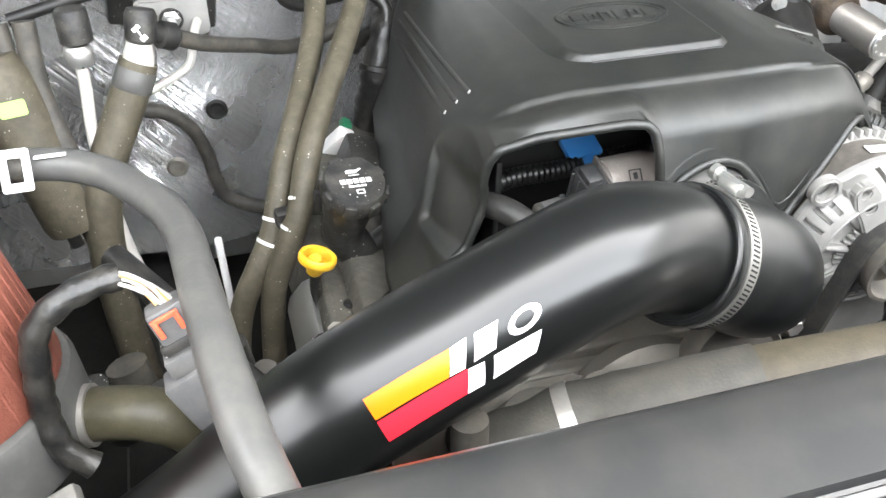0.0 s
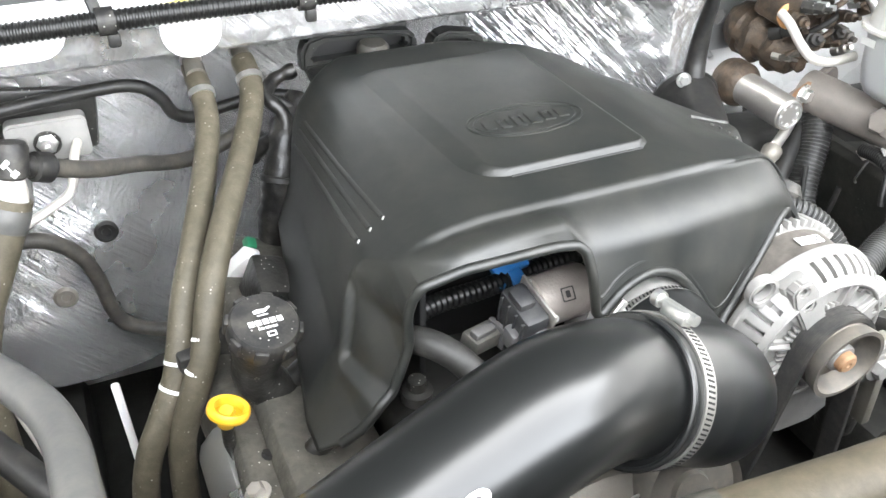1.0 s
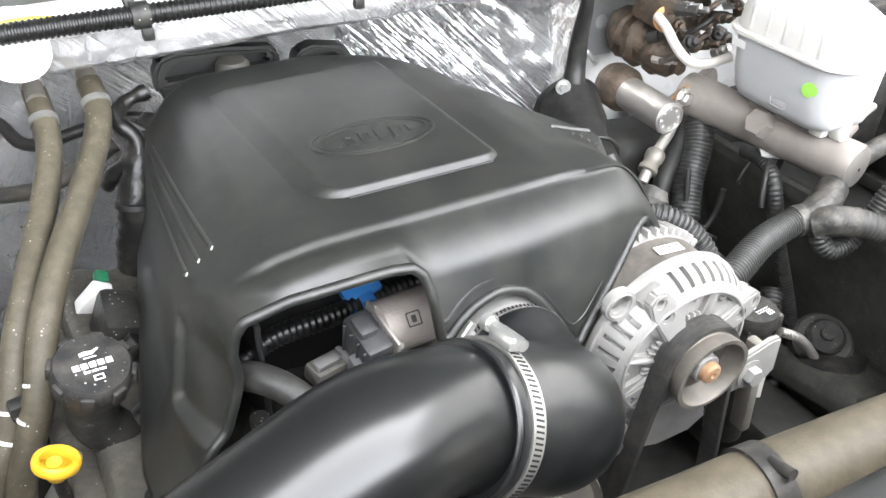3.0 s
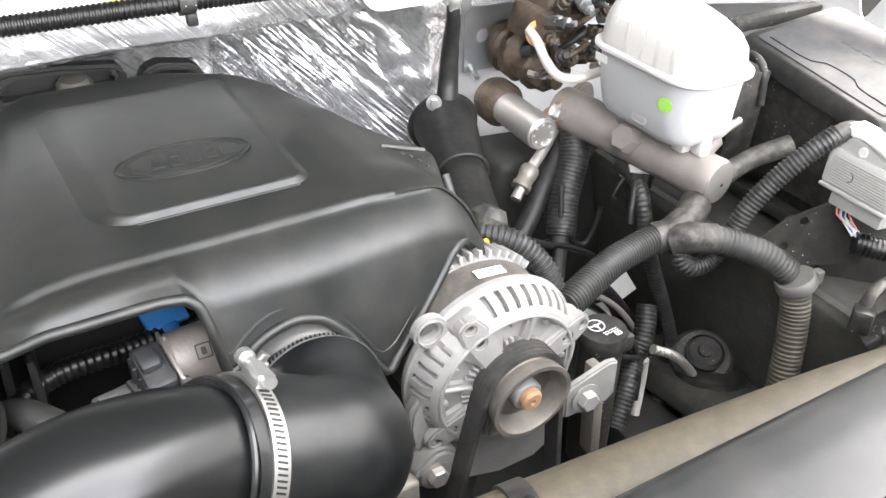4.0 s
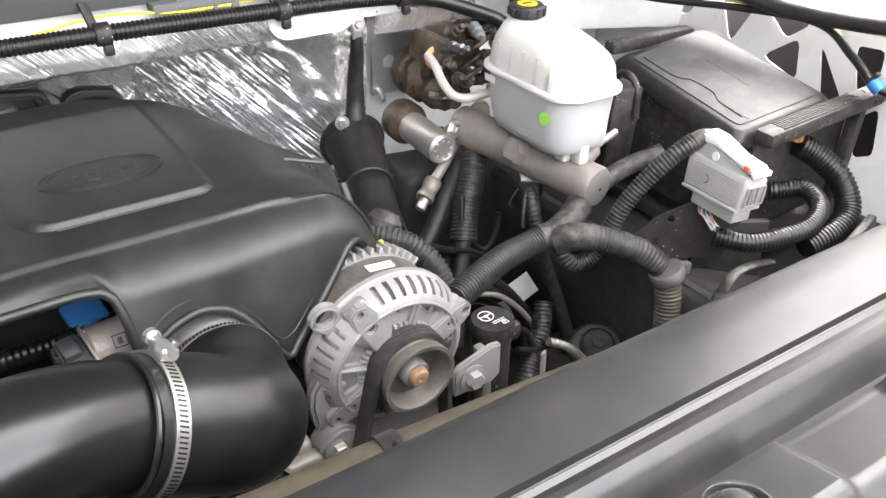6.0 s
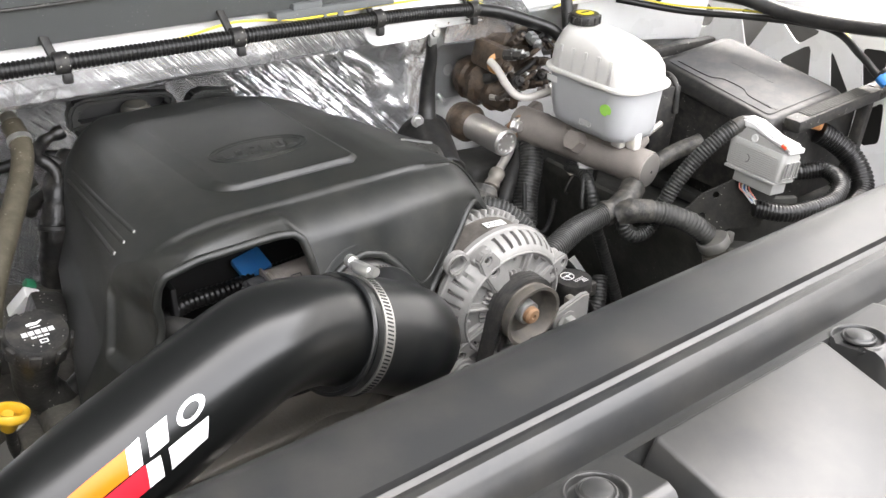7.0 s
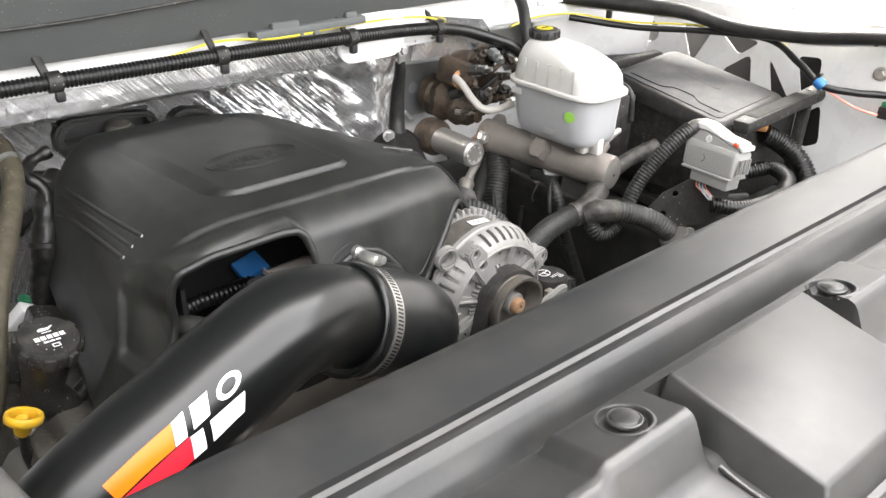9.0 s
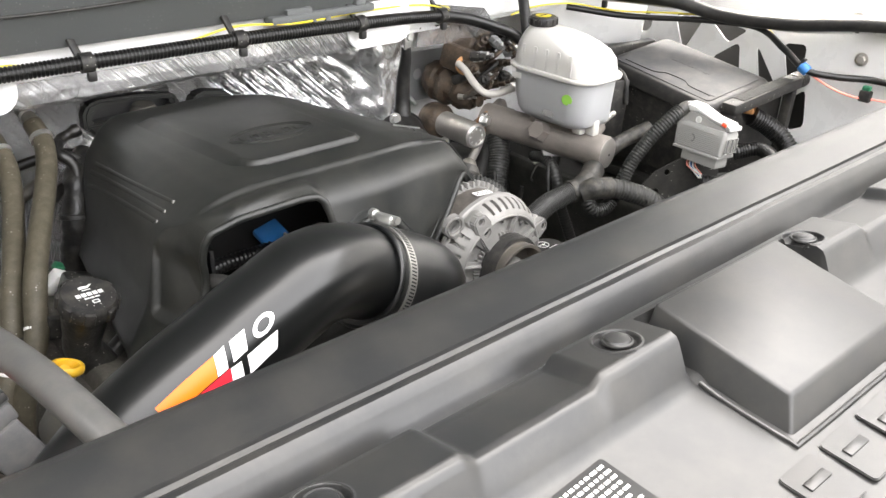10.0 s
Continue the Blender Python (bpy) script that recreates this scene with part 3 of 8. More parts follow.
# right-hand apron, fender top and wheel arch
def build_apron():
    tris = [[(0.83, 1.060), (0.76, 1.060), (0.80, 0.985)], [(0.745, 1.060), (0.66, 1.055), (0.70, 1.022)], [(0.735, 0.985), (0.665, 0.965), (0.675, 1.030)],
            [(0.640, 1.035), (0.615, 0.935), (0.580, 0.955)], [(0.585, 1.045), (0.540, 1.050), (0.538, 0.995), (0.565, 0.975)], [(0.56, 0.94), (0.525, 0.97), (0.515, 0.90), (0.545, 0.885)]]
    holes = []
    for t in tris:
        c = (sum(p[0] for p in t) / len(t), sum(p[1] for p in t) / len(t))
        rounded = []
        k = len(t)
        for i in range(k):
            p, a, b = V(t[i]), V(t[i - 1]), V(t[(i + 1) % k])
            rounded += [tuple(p + (a - p) * 0.18), tuple(p + (a - p) * 0.05 + (b - p) * 0.05), tuple(p + (b - p) * 0.18)]
        holes.append(rounded)
    holes.append(disc(0.905, 1.030, 0.022, 16))
    m = Matrix(((0, 0, 1, 1.405), (1, 0, 0, 0), (0, 1, 0, 0), (0, 0, 0, 1)))
    bm = prism([(-0.2, 0.80), (1.15, 0.80), (1.15, 1.115), (-0.2, 1.095)], 0.003, m, holes=holes)
    tagged(part("apron_right", bm, M_WHITE, smooth=0), "white painted inner fender panel with triangular cut-outs", "fender panel", kind="structure")
    # added black sheet: paints the shade seen through the cut-outs
    shell_box("cutout_shade", "added black sheet painting the shade behind the fender cut-outs", "fender cavity", (0.02, 1.3, 0.6), (1.46, 0.45, 0.82), M_INK_SHADE)
    top = join(box(0.34, 1.45, 0.006, pose(1.565, 0.40, 1.118, 0, 0, -6), 0.002), box(0.012, 1.42, 0.03, pose(1.402, 0.40, 1.105, 0, 0, -6), 0.003))
    ft = tagged(part("fender_top", top, M_WHITE), "white fender top flange with bolts", "fender", kind="structure")
    for y in (0.46, 0.375, 0.62):
        hexbolt(ft, (1.385 - 0.1 * (0.46 - y) + 0.02, y, 1.122), (0, 0, 1), 0.009, 0.008, M_STEEL_DULL)
    cor = join(box(0.26, 0.02, 0.12, pose(1.28, 0.955, 1.045, 12, 0, -25), 0.006), box(0.30, 0.16, 0.012, pose(1.27, 1.03, 1.10, -8), 0.004))
    tagged(part("cowl_corner", cor, M_WHITE), "white painted cowl corner sheet metal", "panel", kind="structure")
    strip = thing("weatherstrip", "black rubber hood seal along the white fender edge", "seal")
    part("bulb", tube([(1.06, 0.985, 1.135), (1.20, 0.955, 1.112), (1.27, 0.85, 1.106), (1.305, 0.765, 1.104), (1.335, 0.68, 1.088), (1.355, 0.56, 1.092), (1.375, 0.42, 1.112), (1.41, 0.2, 1.13)], 0.013, 14, 0.012), M_GLOVE, strip)
    part("lip", tube([(1.09, 0.985, 1.120), (1.22, 0.95, 1.098), (1.32, 0.765, 1.092), (1.352, 0.68, 1.078), (1.372, 0.56, 1.080), (1.392, 0.42, 1.100)], 0.006, 8, 0.012), M_STEEL, strip)

build_apron()
shell_box("apron_left", "dark inner fender on the intake side", "fender panel", (0.03, 1.9, 0.75), (-0.60, 0.35, 0.80), M_DARK)
shell_box("front_panel", "dark panel ahead of the radiator", "panel", (2.1, 0.03, 0.95), (0.42, -0.42, 0.55), M_DARK)

def lump(name, label, category, dims, centre, mat, rot=(0, 0, 0), bevel=0.02, rough=0.006, kind="", freq=14):
    """A block with an uneven skin, for grimy castings deep in the bay."""
    bm = box(*dims, pose(0, 0, 0), bevel, seg=3)
    bmesh.ops.triangulate(bm, faces=bm.faces)
    bmesh.ops.subdivide_edges(bm, edges=[e for e in bm.edges if e.calc_length() > 0.04], cuts=5, use_grid_fill=True)
    for v in bm.verts:
        v.co += V((noise.noise(v.co * freq), noise.noise(v.co * freq + V((7, 0, 0))), noise.noise(v.co * freq + V((0, 9, 0))))) * rough
    bm.transform(pose(*centre, *rot))
    return tagged(part(name, bm, mat, smooth=50), label, category, kind=kind)

lump("engine_block", "grimy dark engine block under the cover", "engine block", (0.40, 0.50, 0.40), (0.41, 0.80, 0.66), M_DARK, rough=0.012)
head = thing("cylinder_head", "dusty grey cylinder head below the oil filler", "engine part")
for name, dims, at, mat in (("casting", (0.10, 0.44, 0.16), (0.13, 0.74, 0.76, 0, 20, 0), M_HEAD), ("rail", (0.035, 0.42, 0.03), (0.088, 0.735, 0.815, 0, 20, 0), M_HEAD), ("front_boss", (0.07, 0.05, 0.09), (0.148, 0.545, 0.79, 0, 12, 0), M_HEAD)):
    bm = box(*dims, pose(0, 0, 0), 0.012, seg=3)
    bmesh.ops.triangulate(bm, faces=bm.faces)
    bmesh.ops.subdivide_edges(bm, edges=[e for e in bm.edges if e.calc_length() > 0.03], cuts=5, use_grid_fill=True)
    for v in bm.verts:
        v.co += V((noise.noise(v.co * 24), noise.noise(v.co * 24 + V((7, 0, 0))), noise.noise(v.co * 24 + V((0, 9, 0))))) * 0.006
    bm.transform(pose(*at))
    part(name, bm, mat, head, smooth=50)
for k in range(4):
    hexbolt(head, (0.080, 0.575 + 0.10 * k, 0.835), (-0.3, 0, 0.95), 0.008, 0.010, M_STEEL_DULL)
case = thing("front_case", "dusty aluminium front engine case with bolts", "engine part")
for name, dims, at in (("casting", (0.30, 0.07, 0.26), (0.34, 0.525, 0.71)), ("rib", (0.018, 0.03, 0.22), (0.25, 0.490, 0.70)), ("rib", (0.018, 0.03, 0.22), (0.44, 0.490, 0.70)), ("flange", (0.31, 0.02, 0.03), (0.34, 0.487, 0.815))):
    bm = box(*dims, pose(0, 0, 0), 0.006, seg=2)
    bmesh.ops.triangulate(bm, faces=bm.faces)
    bmesh.ops.subdivide_edges(bm, edges=[e for e in bm.edges if e.calc_length() > 0.03], cuts=4, use_grid_fill=True)
    for v in bm.verts:
        v.co += V((noise.noise(v.co * 20), noise.noise(v.co * 20 + V((7, 0, 0))), noise.noise(v.co * 20 + V((0, 9, 0))))) * 0.004
    bm.transform(pose(*at))
    part(name, bm, M_ALU_DARK, case, smooth=50)
for k in range(5):
    hexbolt(case, (0.215 + 0.062 * k, 0.476, 0.816), (0, -1, 0.05), 0.008, 0.008, M_STEEL_DULL)
shell_box("fan_shroud", "black plastic fan shroud behind the radiator", "shroud", (1.0, 0.10, 0.5), (0.52, 0.25, 0.66), M_BLACK, 0.02)
lump("bulkhead_lower", "dark grimy lower bulkhead behind the steering shaft", "bulkhead", (0.46, 0.10, 0.42), (1.08, 0.96, 0.63), M_DARK, rough=0.012, kind="structure")
for w, d, at in ((0.062, 0.036, (0.998, 0.795, 0.650, 45, -6, 12)), (0.050, 0.030, (0.895, 0.72, 0.690, 40, 8, 6))):
    tagged(part("plastic_sheet", box(w, d, 0.003, pose(*at), 0.001), M_WHITE_PL), "bright white plastic sheet low behind the alternator", "sheet")
lump("inner_liner", "dark dusty inner liner below the battery tray", "liner", (0.34, 0.85, 0.05), (1.22, 0.62, 0.745), M_DARK, (0, 12, 0), 0.02, 0.012, "structure", 6)
shell_box("apron_lower", "dark dusty inner fender below the battery", "fender panel", (0.02, 1.4, 0.50), (1.40, 0.50, 0.56), M_DARK)
shell_box("frame_rail_right", "dark steel frame rail beside the engine", "frame rail", (0.10, 1.3, 0.12), (0.93, 0.5, 0.50), M_DARK, 0.02)
shell_box("frame_rail_left", "dark steel frame rail beside the engine", "frame rail", (0.10, 1.3, 0.12), (-0.12, 0.5, 0.48), M_DARK, 0.02)
lump("wheel_liner", "dusty black wheel arch liner", "liner", (0.03, 0.95, 0.52), (1.085, 0.62, 0.565), M_SPLASH, (0, -12, 0), 0.02, 0.01, "structure", 6)
lump("wheel_liner_left", "dusty black wheel arch liner", "liner", (0.05, 0.95, 0.55), (-0.36, 0.60, 0.72), M_DARK, (0, 24, 0), 0.02, 0.01, "structure", 6)

# unseen walls added to shape light: dark ones block sky, the pale one reflects
shell_box("sky_block_left", "added unseen dark wall blocking sky light from the left", "wall", (0.2, 9.0, 3.0), (-2.3, 0.5, 1.5), M_SKY_BLOCK, 0.0)
shell_box("bounce_wall_right", "added unseen pale wall cutting sky glare and reflecting soft light", "wall", (0.2, 9.0, 3.8), (4.3, 0.5, 1.9), M_BOUNCE_WALL, 0.0)
shell_box("sky_block_front", "added unseen dark wall blocking low sky light ahead", "wall", (6.8, 0.2, 2.3), (1.0, -4.6, 1.15), M_SKY_BLOCK, 0.0)
# dark sheet added to hide the ground and darken the bay's depths
tray = prism([(-0.6, 0.2), (1.42, 0.2), (1.42, 1.30), (-0.6, 1.30)], 0.01, pose(0, 0, 0.38))
tagged(part("bay_floor_shade", tray, M_DARK, smooth=0), "added dark sheet that darkens the bay below the engine", "underbody", kind="structure")

# ---- engine cover ----
D_TABLE = [(0.132, -0.175), (0.150, -0.146), (0.1645, -0.120), (0.172, -0.092), (0.181, -0.060), (0.1945, -0.038), (0.2065, -0.0285), (0.2185, -0.0200), (0.236, -0.0105), (0.260, -0.0035),
           (0.300, 0.0), (0.500, 0.0), (0.530, -0.006), (0.560, -0.018), (0.590, -0.036), (0.608, -0.050), (0.618, -0.066), (0.622, -0.090)]
F_TABLE = [(0.132, 0.572, 0.868), (0.150, 0.558, 0.884), (0.166, 0.551, 0.901), (0.1795, 0.548, 0.921), (0.195, 0.552, 0.955), (0.2045, 0.556, 0.985), (0.209, 0.556, 1.010), (0.217, 0.552, 1.027), (0.25, 0.549, 1.036), (0.325, 0.543, 1.041),
           (0.343, 0.541, 1.039), (0.351, 0.538, 1.031), (0.356, 0.532, 1.008), (0.361, 0.529, 0.973), (0.368, 0.529, 0.973), (0.38, 0.533, 0.983), (0.397, 0.536, 0.991), (0.419, 0.539, 0.993), (0.441, 0.539, 0.987),
           (0.463, 0.532, 0.962), (0.478, 0.525, 0.936), (0.488, 0.522, 0.925), (0.508, 0.53, 0.939), (0.546, 0.548, 0.971), (0.574, 0.562, 0.996), (0.589, 0.57, 1.003), (0.622, 0.59, 0.955)]
B_TABLE = [(0.132, 0.95), (0.25, 0.985), (0.30, 1.0), (0.42, 1.0), (0.47, 0.975), (0.513, 0.938), (0.545, 0.90), (0.566, 0.845), (0.574, 0.800), (0.580, 0.782), (0.600, 0.746), (0.622, 0.706)]

WING = [(0.480, 0.0), (0.500, 0.0), (0.530, -0.0035), (0.560, -0.0120), (0.578, -0.0185), (0.600, -0.0250), (0.622, -0.0310), (0.640, -0.036)]
CREASE = 0.592
# the shoulder ahead of the deck's crease: y, drop below the deck
RIGHT = [(0.5885, 0.0012), (0.5865, 0.0038), (0.5840, 0.0052), (0.5780, 0.0065), (0.5700, 0.0088), (0.5620, 0.0122), (0.5545, 0.0168), (0.5485, 0.0218), (0.5448, 0.0262), (0.5430, 0.0325)]
BROW = [(0.5885, 0.0010), (0.5865, 0.0034), (0.5840, 0.0044), (0.5800, 0.0040), (0.5745, 0.0026), (0.5690, 0.0016), (0.5640, 0.0013), (0.5600, 0.0018), (0.5565, 0.0032), (0.5540, 0.0052)]

def side_drop(x, y):
    """The sides fall away; towards the front the right shoulder stays higher."""
    d = smooth_table(D_TABLE, x)[0]
    if x < 0.5:
        return d
    d *= 1 - 0.58 * (1 - ease(0.62, 0.76, y)) * (1 - ease(0.565, 0.622, x))
    return d + (smooth_table(WING, x)[0] - d) * ease(0.632, 0.690, y) * (1 - ease(0.80, 0.86, y))

def cover_z(x, y):
    return 1.051 - 0.060 * (y - 0.60) + side_drop(x, y)

def skewed(x, y):
    return x + 0.19 * max(0.0, y - 0.60) * max(0.0, min(1.0, (0.30 - x) / 0.17))

def crease_y(x):
    """Where the front begins: the deck's crease, further back on the side panel at the corner."""
    return CREASE + 0.034 * (1 - ease(0.190, 0.216, x)) + 0.010 * ease(0.520, 0.60, x)

def corner_panel(p):
    """The recessed side panel at the front corner, with a chamfered rear and lower border."""
    y_strip = 0.630 - 0.29 * (0.989 - p.z)
    e = min(1.0, (y_strip - p.y) / 0.0065, (p.z - 0.9225) / 0.010)
    if e <= 0 or p.x > 0.23:
        return p
    return p + V((0.87, 0.29, -0.30)) * (0.0085 * e * (1 - ease(0.978, 1.002, p.z)))

def cover_profile(x):
    """One section of the cover at x, from the rear edge over the front crease to the front lip."""
    yb = smooth_table(B_TABLE, x)[0]
    yf, zf = lerp_table(F_TABLE, x)
    yc = crease_y(x)
    out = []
    for k in range(REAR_STEPS + 1):
        f = k / REAR_STEPS
        y = yb + (yc - yb) * (f * (1.7 - 0.7 * f))
        q = max(0.0, 1 - k / 2.5)
        out.append((y, cover_z(x, y) - 0.02 * q * q))
    back = 0.09 * max(0.0, x - 0.45)
    s = ease(0.338, 0.366, x)
    fade = ease(0.218, 0.250, x)
    zt = out[-1][1]
    n = len(RIGHT) + FACE_STEPS
    plain = [(yc + (yf - yc) * (k + 1) / n, zt + (min(zf, zt) - zt) * ((k + 1) / n) ** (1.0 + 0.7 * ease(0.205, 0.225, x))) for k in range(n)]
    front = []
    for k, ((ya, da), (yd, dc)) in enumerate(zip(BROW, RIGHT)):
        front.append((ya + (yd + back * min(1.0, k / 4) - ya) * s + yc - CREASE, zt - (da + (dc - da) * s) + 0.0025 * min(1.0, k / 2) * ease(0.52, 0.575, x) * (1 - k / 10)))
    ya, za = front[-1]
    zl = min(zf, za - 0.002)
    for k in range(1, FACE_STEPS + 1):
        front.append((ya + (yf - ya) * k / FACE_STEPS, za + (zl - za) * k / FACE_STEPS))
    out += [(p[0] + (q[0] - p[0]) * fade, p[1] + (q[1] - p[1]) * fade) for p, q in zip(plain, front)]
    return [corner_panel(V((skewed(x, y), y, z))) for y, z in out]

REAR_STEPS, FACE_STEPS = 90, 10

def surface_point(x, y):
    return V((skewed(x, y), y, cover_z(x, y)))

def build_cover():
    cover = thing("engine_cover", "matte black moulded plastic engine cover over the intake", "engine cover")
    xs = sorted({*[t[0] for t in F_TABLE], *[t[0] for t in D_TABLE], *[0.132 + 0.49 * k / 180 for k in range(181)], *[0.140 + 0.0007 * k for k in range(110)], *[0.334 + 0.001 * k for k in range(36)]})
    xs = [a for a, b in zip(xs, xs[1:] + [9.0]) if b - a > 0.00025]
    bm = bmesh.new()
    lines = [cover_profile(x) for x in xs]
    grid = [[bm.verts.new(p) for p in line] for line in lines]
    for a, b in zip(grid, grid[1:]):
        for k in range(len(a) - 1):
            bm.faces.new((a[k], a[k + 1], b[k + 1], b[k]))
    bmesh.ops.smooth_vert(bm, verts=[v for v in bm.verts if not v.is_boundary], factor=0.2, use_axis_x=True, use_axis_y=True, use_axis_z=True)
    body = part("body", bm, M_COVER, cover, smooth=60)
    sol = body.modifiers.new("thick", "SOLIDIFY")
    sol.thickness, sol.offset = 0.004, -1
    # rolled lips
    lip = [line[-1] for line in lines]
    near = lambda x: min(range(len(xs)), key=lambda i: abs(xs[i] - x))
    k0 = near(0.357)
    part("front_bead", tube([p + V((0, 0.004, 0.0125)) for p in lip[k0 + 8:-14:6]], 0.0018, 8, 0.004), M_COVER, cover)
    k1 = near(0.150)
    edge_line = lip[k1:near(0.209):8] + lip[near(0.211):near(0.340):5] + lip[near(0.340):near(0.372):3] + lip[near(0.375)::6] + lip[-1:]
    part("front_lip", tube([p + V((0, -0.0005, 0)) for p in edge_line], 0.0042, 12, 0.003), M_COVER, cover)
    side = lines[-1]
    part("side_lip", tube([side[k] + V((0.004, 0, 0)) for k in (-1, -6, -12, 88, 70, 45, 20)], 0.005, 10, 0.008), M_COVER, cover)
    skirt = bmesh.new()
    rail = [[skirt.verts.new(side[k] + V((dx, 0, dz))) for k in range(4, len(side), 4)] for dx, dz in ((-0.001, -0.003), (0.003, -0.02), (0.004, -0.055), (0.001, -0.055), (-0.004, -0.004))]
    for a, b in zip(rail, rail[1:] + rail[:1]):
        for k in range(len(a) - 1):
            skirt.faces.new((a[k], a[k + 1], b[k + 1], b[k]))
    part("side_skirt", skirt, M_COVER, cover)
    # black boards added to give the opening its deep shade
    part("opening_shade", join(box(0.22, 0.006, 0.20, pose(0.345, 0.672, 0.915), 0.002), box(0.006, 0.08, 0.14, pose(0.2365, 0.634, 0.915), 0.002)), M_INK_SHADE, cover, "added black boards painting the shade inside the cover")
    # raised centre panel: wide chamfers ahead and on one side, a sharp edge on the other
    bm = bmesh.new()
    nx, ny = 120, 150
    rows = []
    for i in range(nx + 1):
        row = []
        for j in range(ny + 1):
            y = 0.633 + 0.287 * j / ny
            left = 0.298 - 0.030 * (y - 0.65)
            right = 0.4835 + 0.030 * (y - 0.65)
            x = left + (right - left) * i / nx
            u, w, f, r = (x - left) / 0.024, (right - x) / 0.012, (y - 0.638) / 0.0034, (0.914 - y) / 0.006
            # rounded front corners
            for ox, rad, side, wide in ((left + 0.042, 0.042, -1, 0.024), (right - 0.020, 0.020, 1, 0.012)):
                oy = 0.638 + rad
                if (x - ox) * side > 0 and y < oy:
                    r2 = (x - ox) ** 2 + (y - oy) ** 2
                    bevel = (wide * (x - ox) ** 2 + 0.0034 * (y - oy) ** 2) / max(r2, 1e-9)
                    u = w = f = (rad - math.sqrt(r2)) / bevel
            h = max(0.0, min(1.0, u, w, f, r))
            row.append(bm.verts.new((x, y, cover_z(x, y) - 0.0012 + 0.0078 * (h * 0.75 + 0.25 * h * h * (3 - 2 * h)))))
        rows.append(row)
    for a, b in zip(rows, rows[1:]):
        for k in range(ny):
            bm.faces.new((a[k], b[k], b[k + 1], a[k + 1]))
    part("centre_panel", bm, M_COVER, cover, smooth=60)
    edge = lambda x, y: V((x, y, cover_z(x, y) + 0.0002))
    seam = [edge(x, 0.6372) for x in (0.468, 0.455, 0.41, 0.36, 0.335)]
    part("panel_seam", tube(seam, 0.0010, 8, 0.006), M_INK_SHADE, cover, "dark seam ahead of the raised panel")
    # raised oval emblem with plain strokes
    c = V((0.396, 0.726))
    zz = lambda x, y: cover_z(x, y) + 0.0066
    for rx, ry, rad in ((0.0585, 0.033, 0.0015), (0.052, 0.0275, 0.0009)):
        ring = []
        for k in range(48):
            a = 2 * math.pi * k / 48
            x, y = c.x + rx * math.cos(a), c.y + ry * math.sin(a)
            ring.append(V((x, y, zz(x, y))))
        part("emblem_ring", tube(ring, rad, 6, 0.003, closed=True), M_COVER, cover, "raised oval emblem outline")
    for k in range(6):
        x = c.x - 0.0385 + 0.0154 * k
        h = 0.018 + 0.009 * (1 - abs(k - 2.5) / 2.5)
        m = pose(x, c.y - 0.001, zz(x, c.y) - 0.0006, -3, 0, -6)
        hole = rrect(0.0055, h * 0.5, 0.001)
        part("emblem_bar", prism(rrect(0.0115, h, 0.002), 0.0019, m, 0.0006, holes=[hole] if k in (1, 2, 4) else ()), M_COVER, cover)
    # shallow moulded grooves down the side, with pale ends
    for (xa, ya), (xb, yb) in (((0.2195, 0.652), (0.195, 0.905)), ((0.2075, 0.652), (0.186, 0.915)), ((0.196, 0.651), (0.177, 0.925))):
        line = []
        for k in range(9):
            x, y = xa + (xb - xa) * k / 8, ya + (yb - ya) * k / 8
            line.append(surface_point(x, y) + V((0.0010, 0, -0.0034)))
        part("side_rib", tube(line, 0.0042, 12, 0.01), M_COVER, cover)
        tip = surface_point(xa, ya - 0.004) + V((-0.0005, 0, 0.0004))
        part("rib_end", box(0.0018, 0.0040, 0.0012, along(tip, (-0.55, -0.1, 0.8)) @ pose(0, 0, 0, 0, 0, 30), 0.0006), M_GREY_PL, cover, "small pale end of a rib")
    # rear brow: a raised rim over clip recesses, their shade painted by black sheets
    shelf = prism([(0.262, 0.955), (0.50, 0.955), (0.495, 1.008), (0.44, 1.03), (0.30, 1.045), (0.268, 1.035)], 0.012, pose(0, 0, 0.990), 0.003)
    part("rear_shelf", shelf, M_COVER, cover)
    flip = Matrix(((1, 0, 0, 0), (0, 0, -1, 0), (0, 1, 0, 0), (0, 0, 0, 1)))
    brow = prism([(0.262, 0.985), (0.410, 0.985), (0.409, 1.010), (0.400, 1.018), (0.345, 1.026), (0.290, 1.029), (0.271, 1.024), (0.263, 1.010)], 0.024, flip @ pose(0, 0.011, -1.046), 0.004, holes=[[(0.272, 0.996), (0.396, 0.996), (0.398, 1.008), (0.390, 1.012), (0.340, 1.017), (0.294, 1.019), (0.280, 1.012)]])
    part("rear_brow", brow, M_COVER, cover)
    brow = prism([(0.420, 0.985), (0.494, 0.985), (0.492, 1.002), (0.480, 1.012), (0.445, 1.019), (0.428, 1.015), (0.421, 1.005)], 0.026, flip @ pose(0, 0.010, -1.030), 0.003, holes=[[(0.430, 0.994), (0.484, 0.994), (0.481, 1.000), (0.470, 1.006), (0.442, 1.010), (0.432, 1.005)]])
    part("rear_brow", brow, M_COVER, cover)
    part("rear_recess_shade", box(0.135, 0.004, 0.040, pose(0.335, 1.044, 1.014), 0.001), M_INK_SHADE, cover, "black sheet painting the shade in a clip recess")
    part("rear_recess_shade", box(0.060, 0.004, 0.026, pose(0.457, 1.028, 1.008), 0.001), M_INK_SHADE, cover, "black sheet painting the shade in a clip recess")
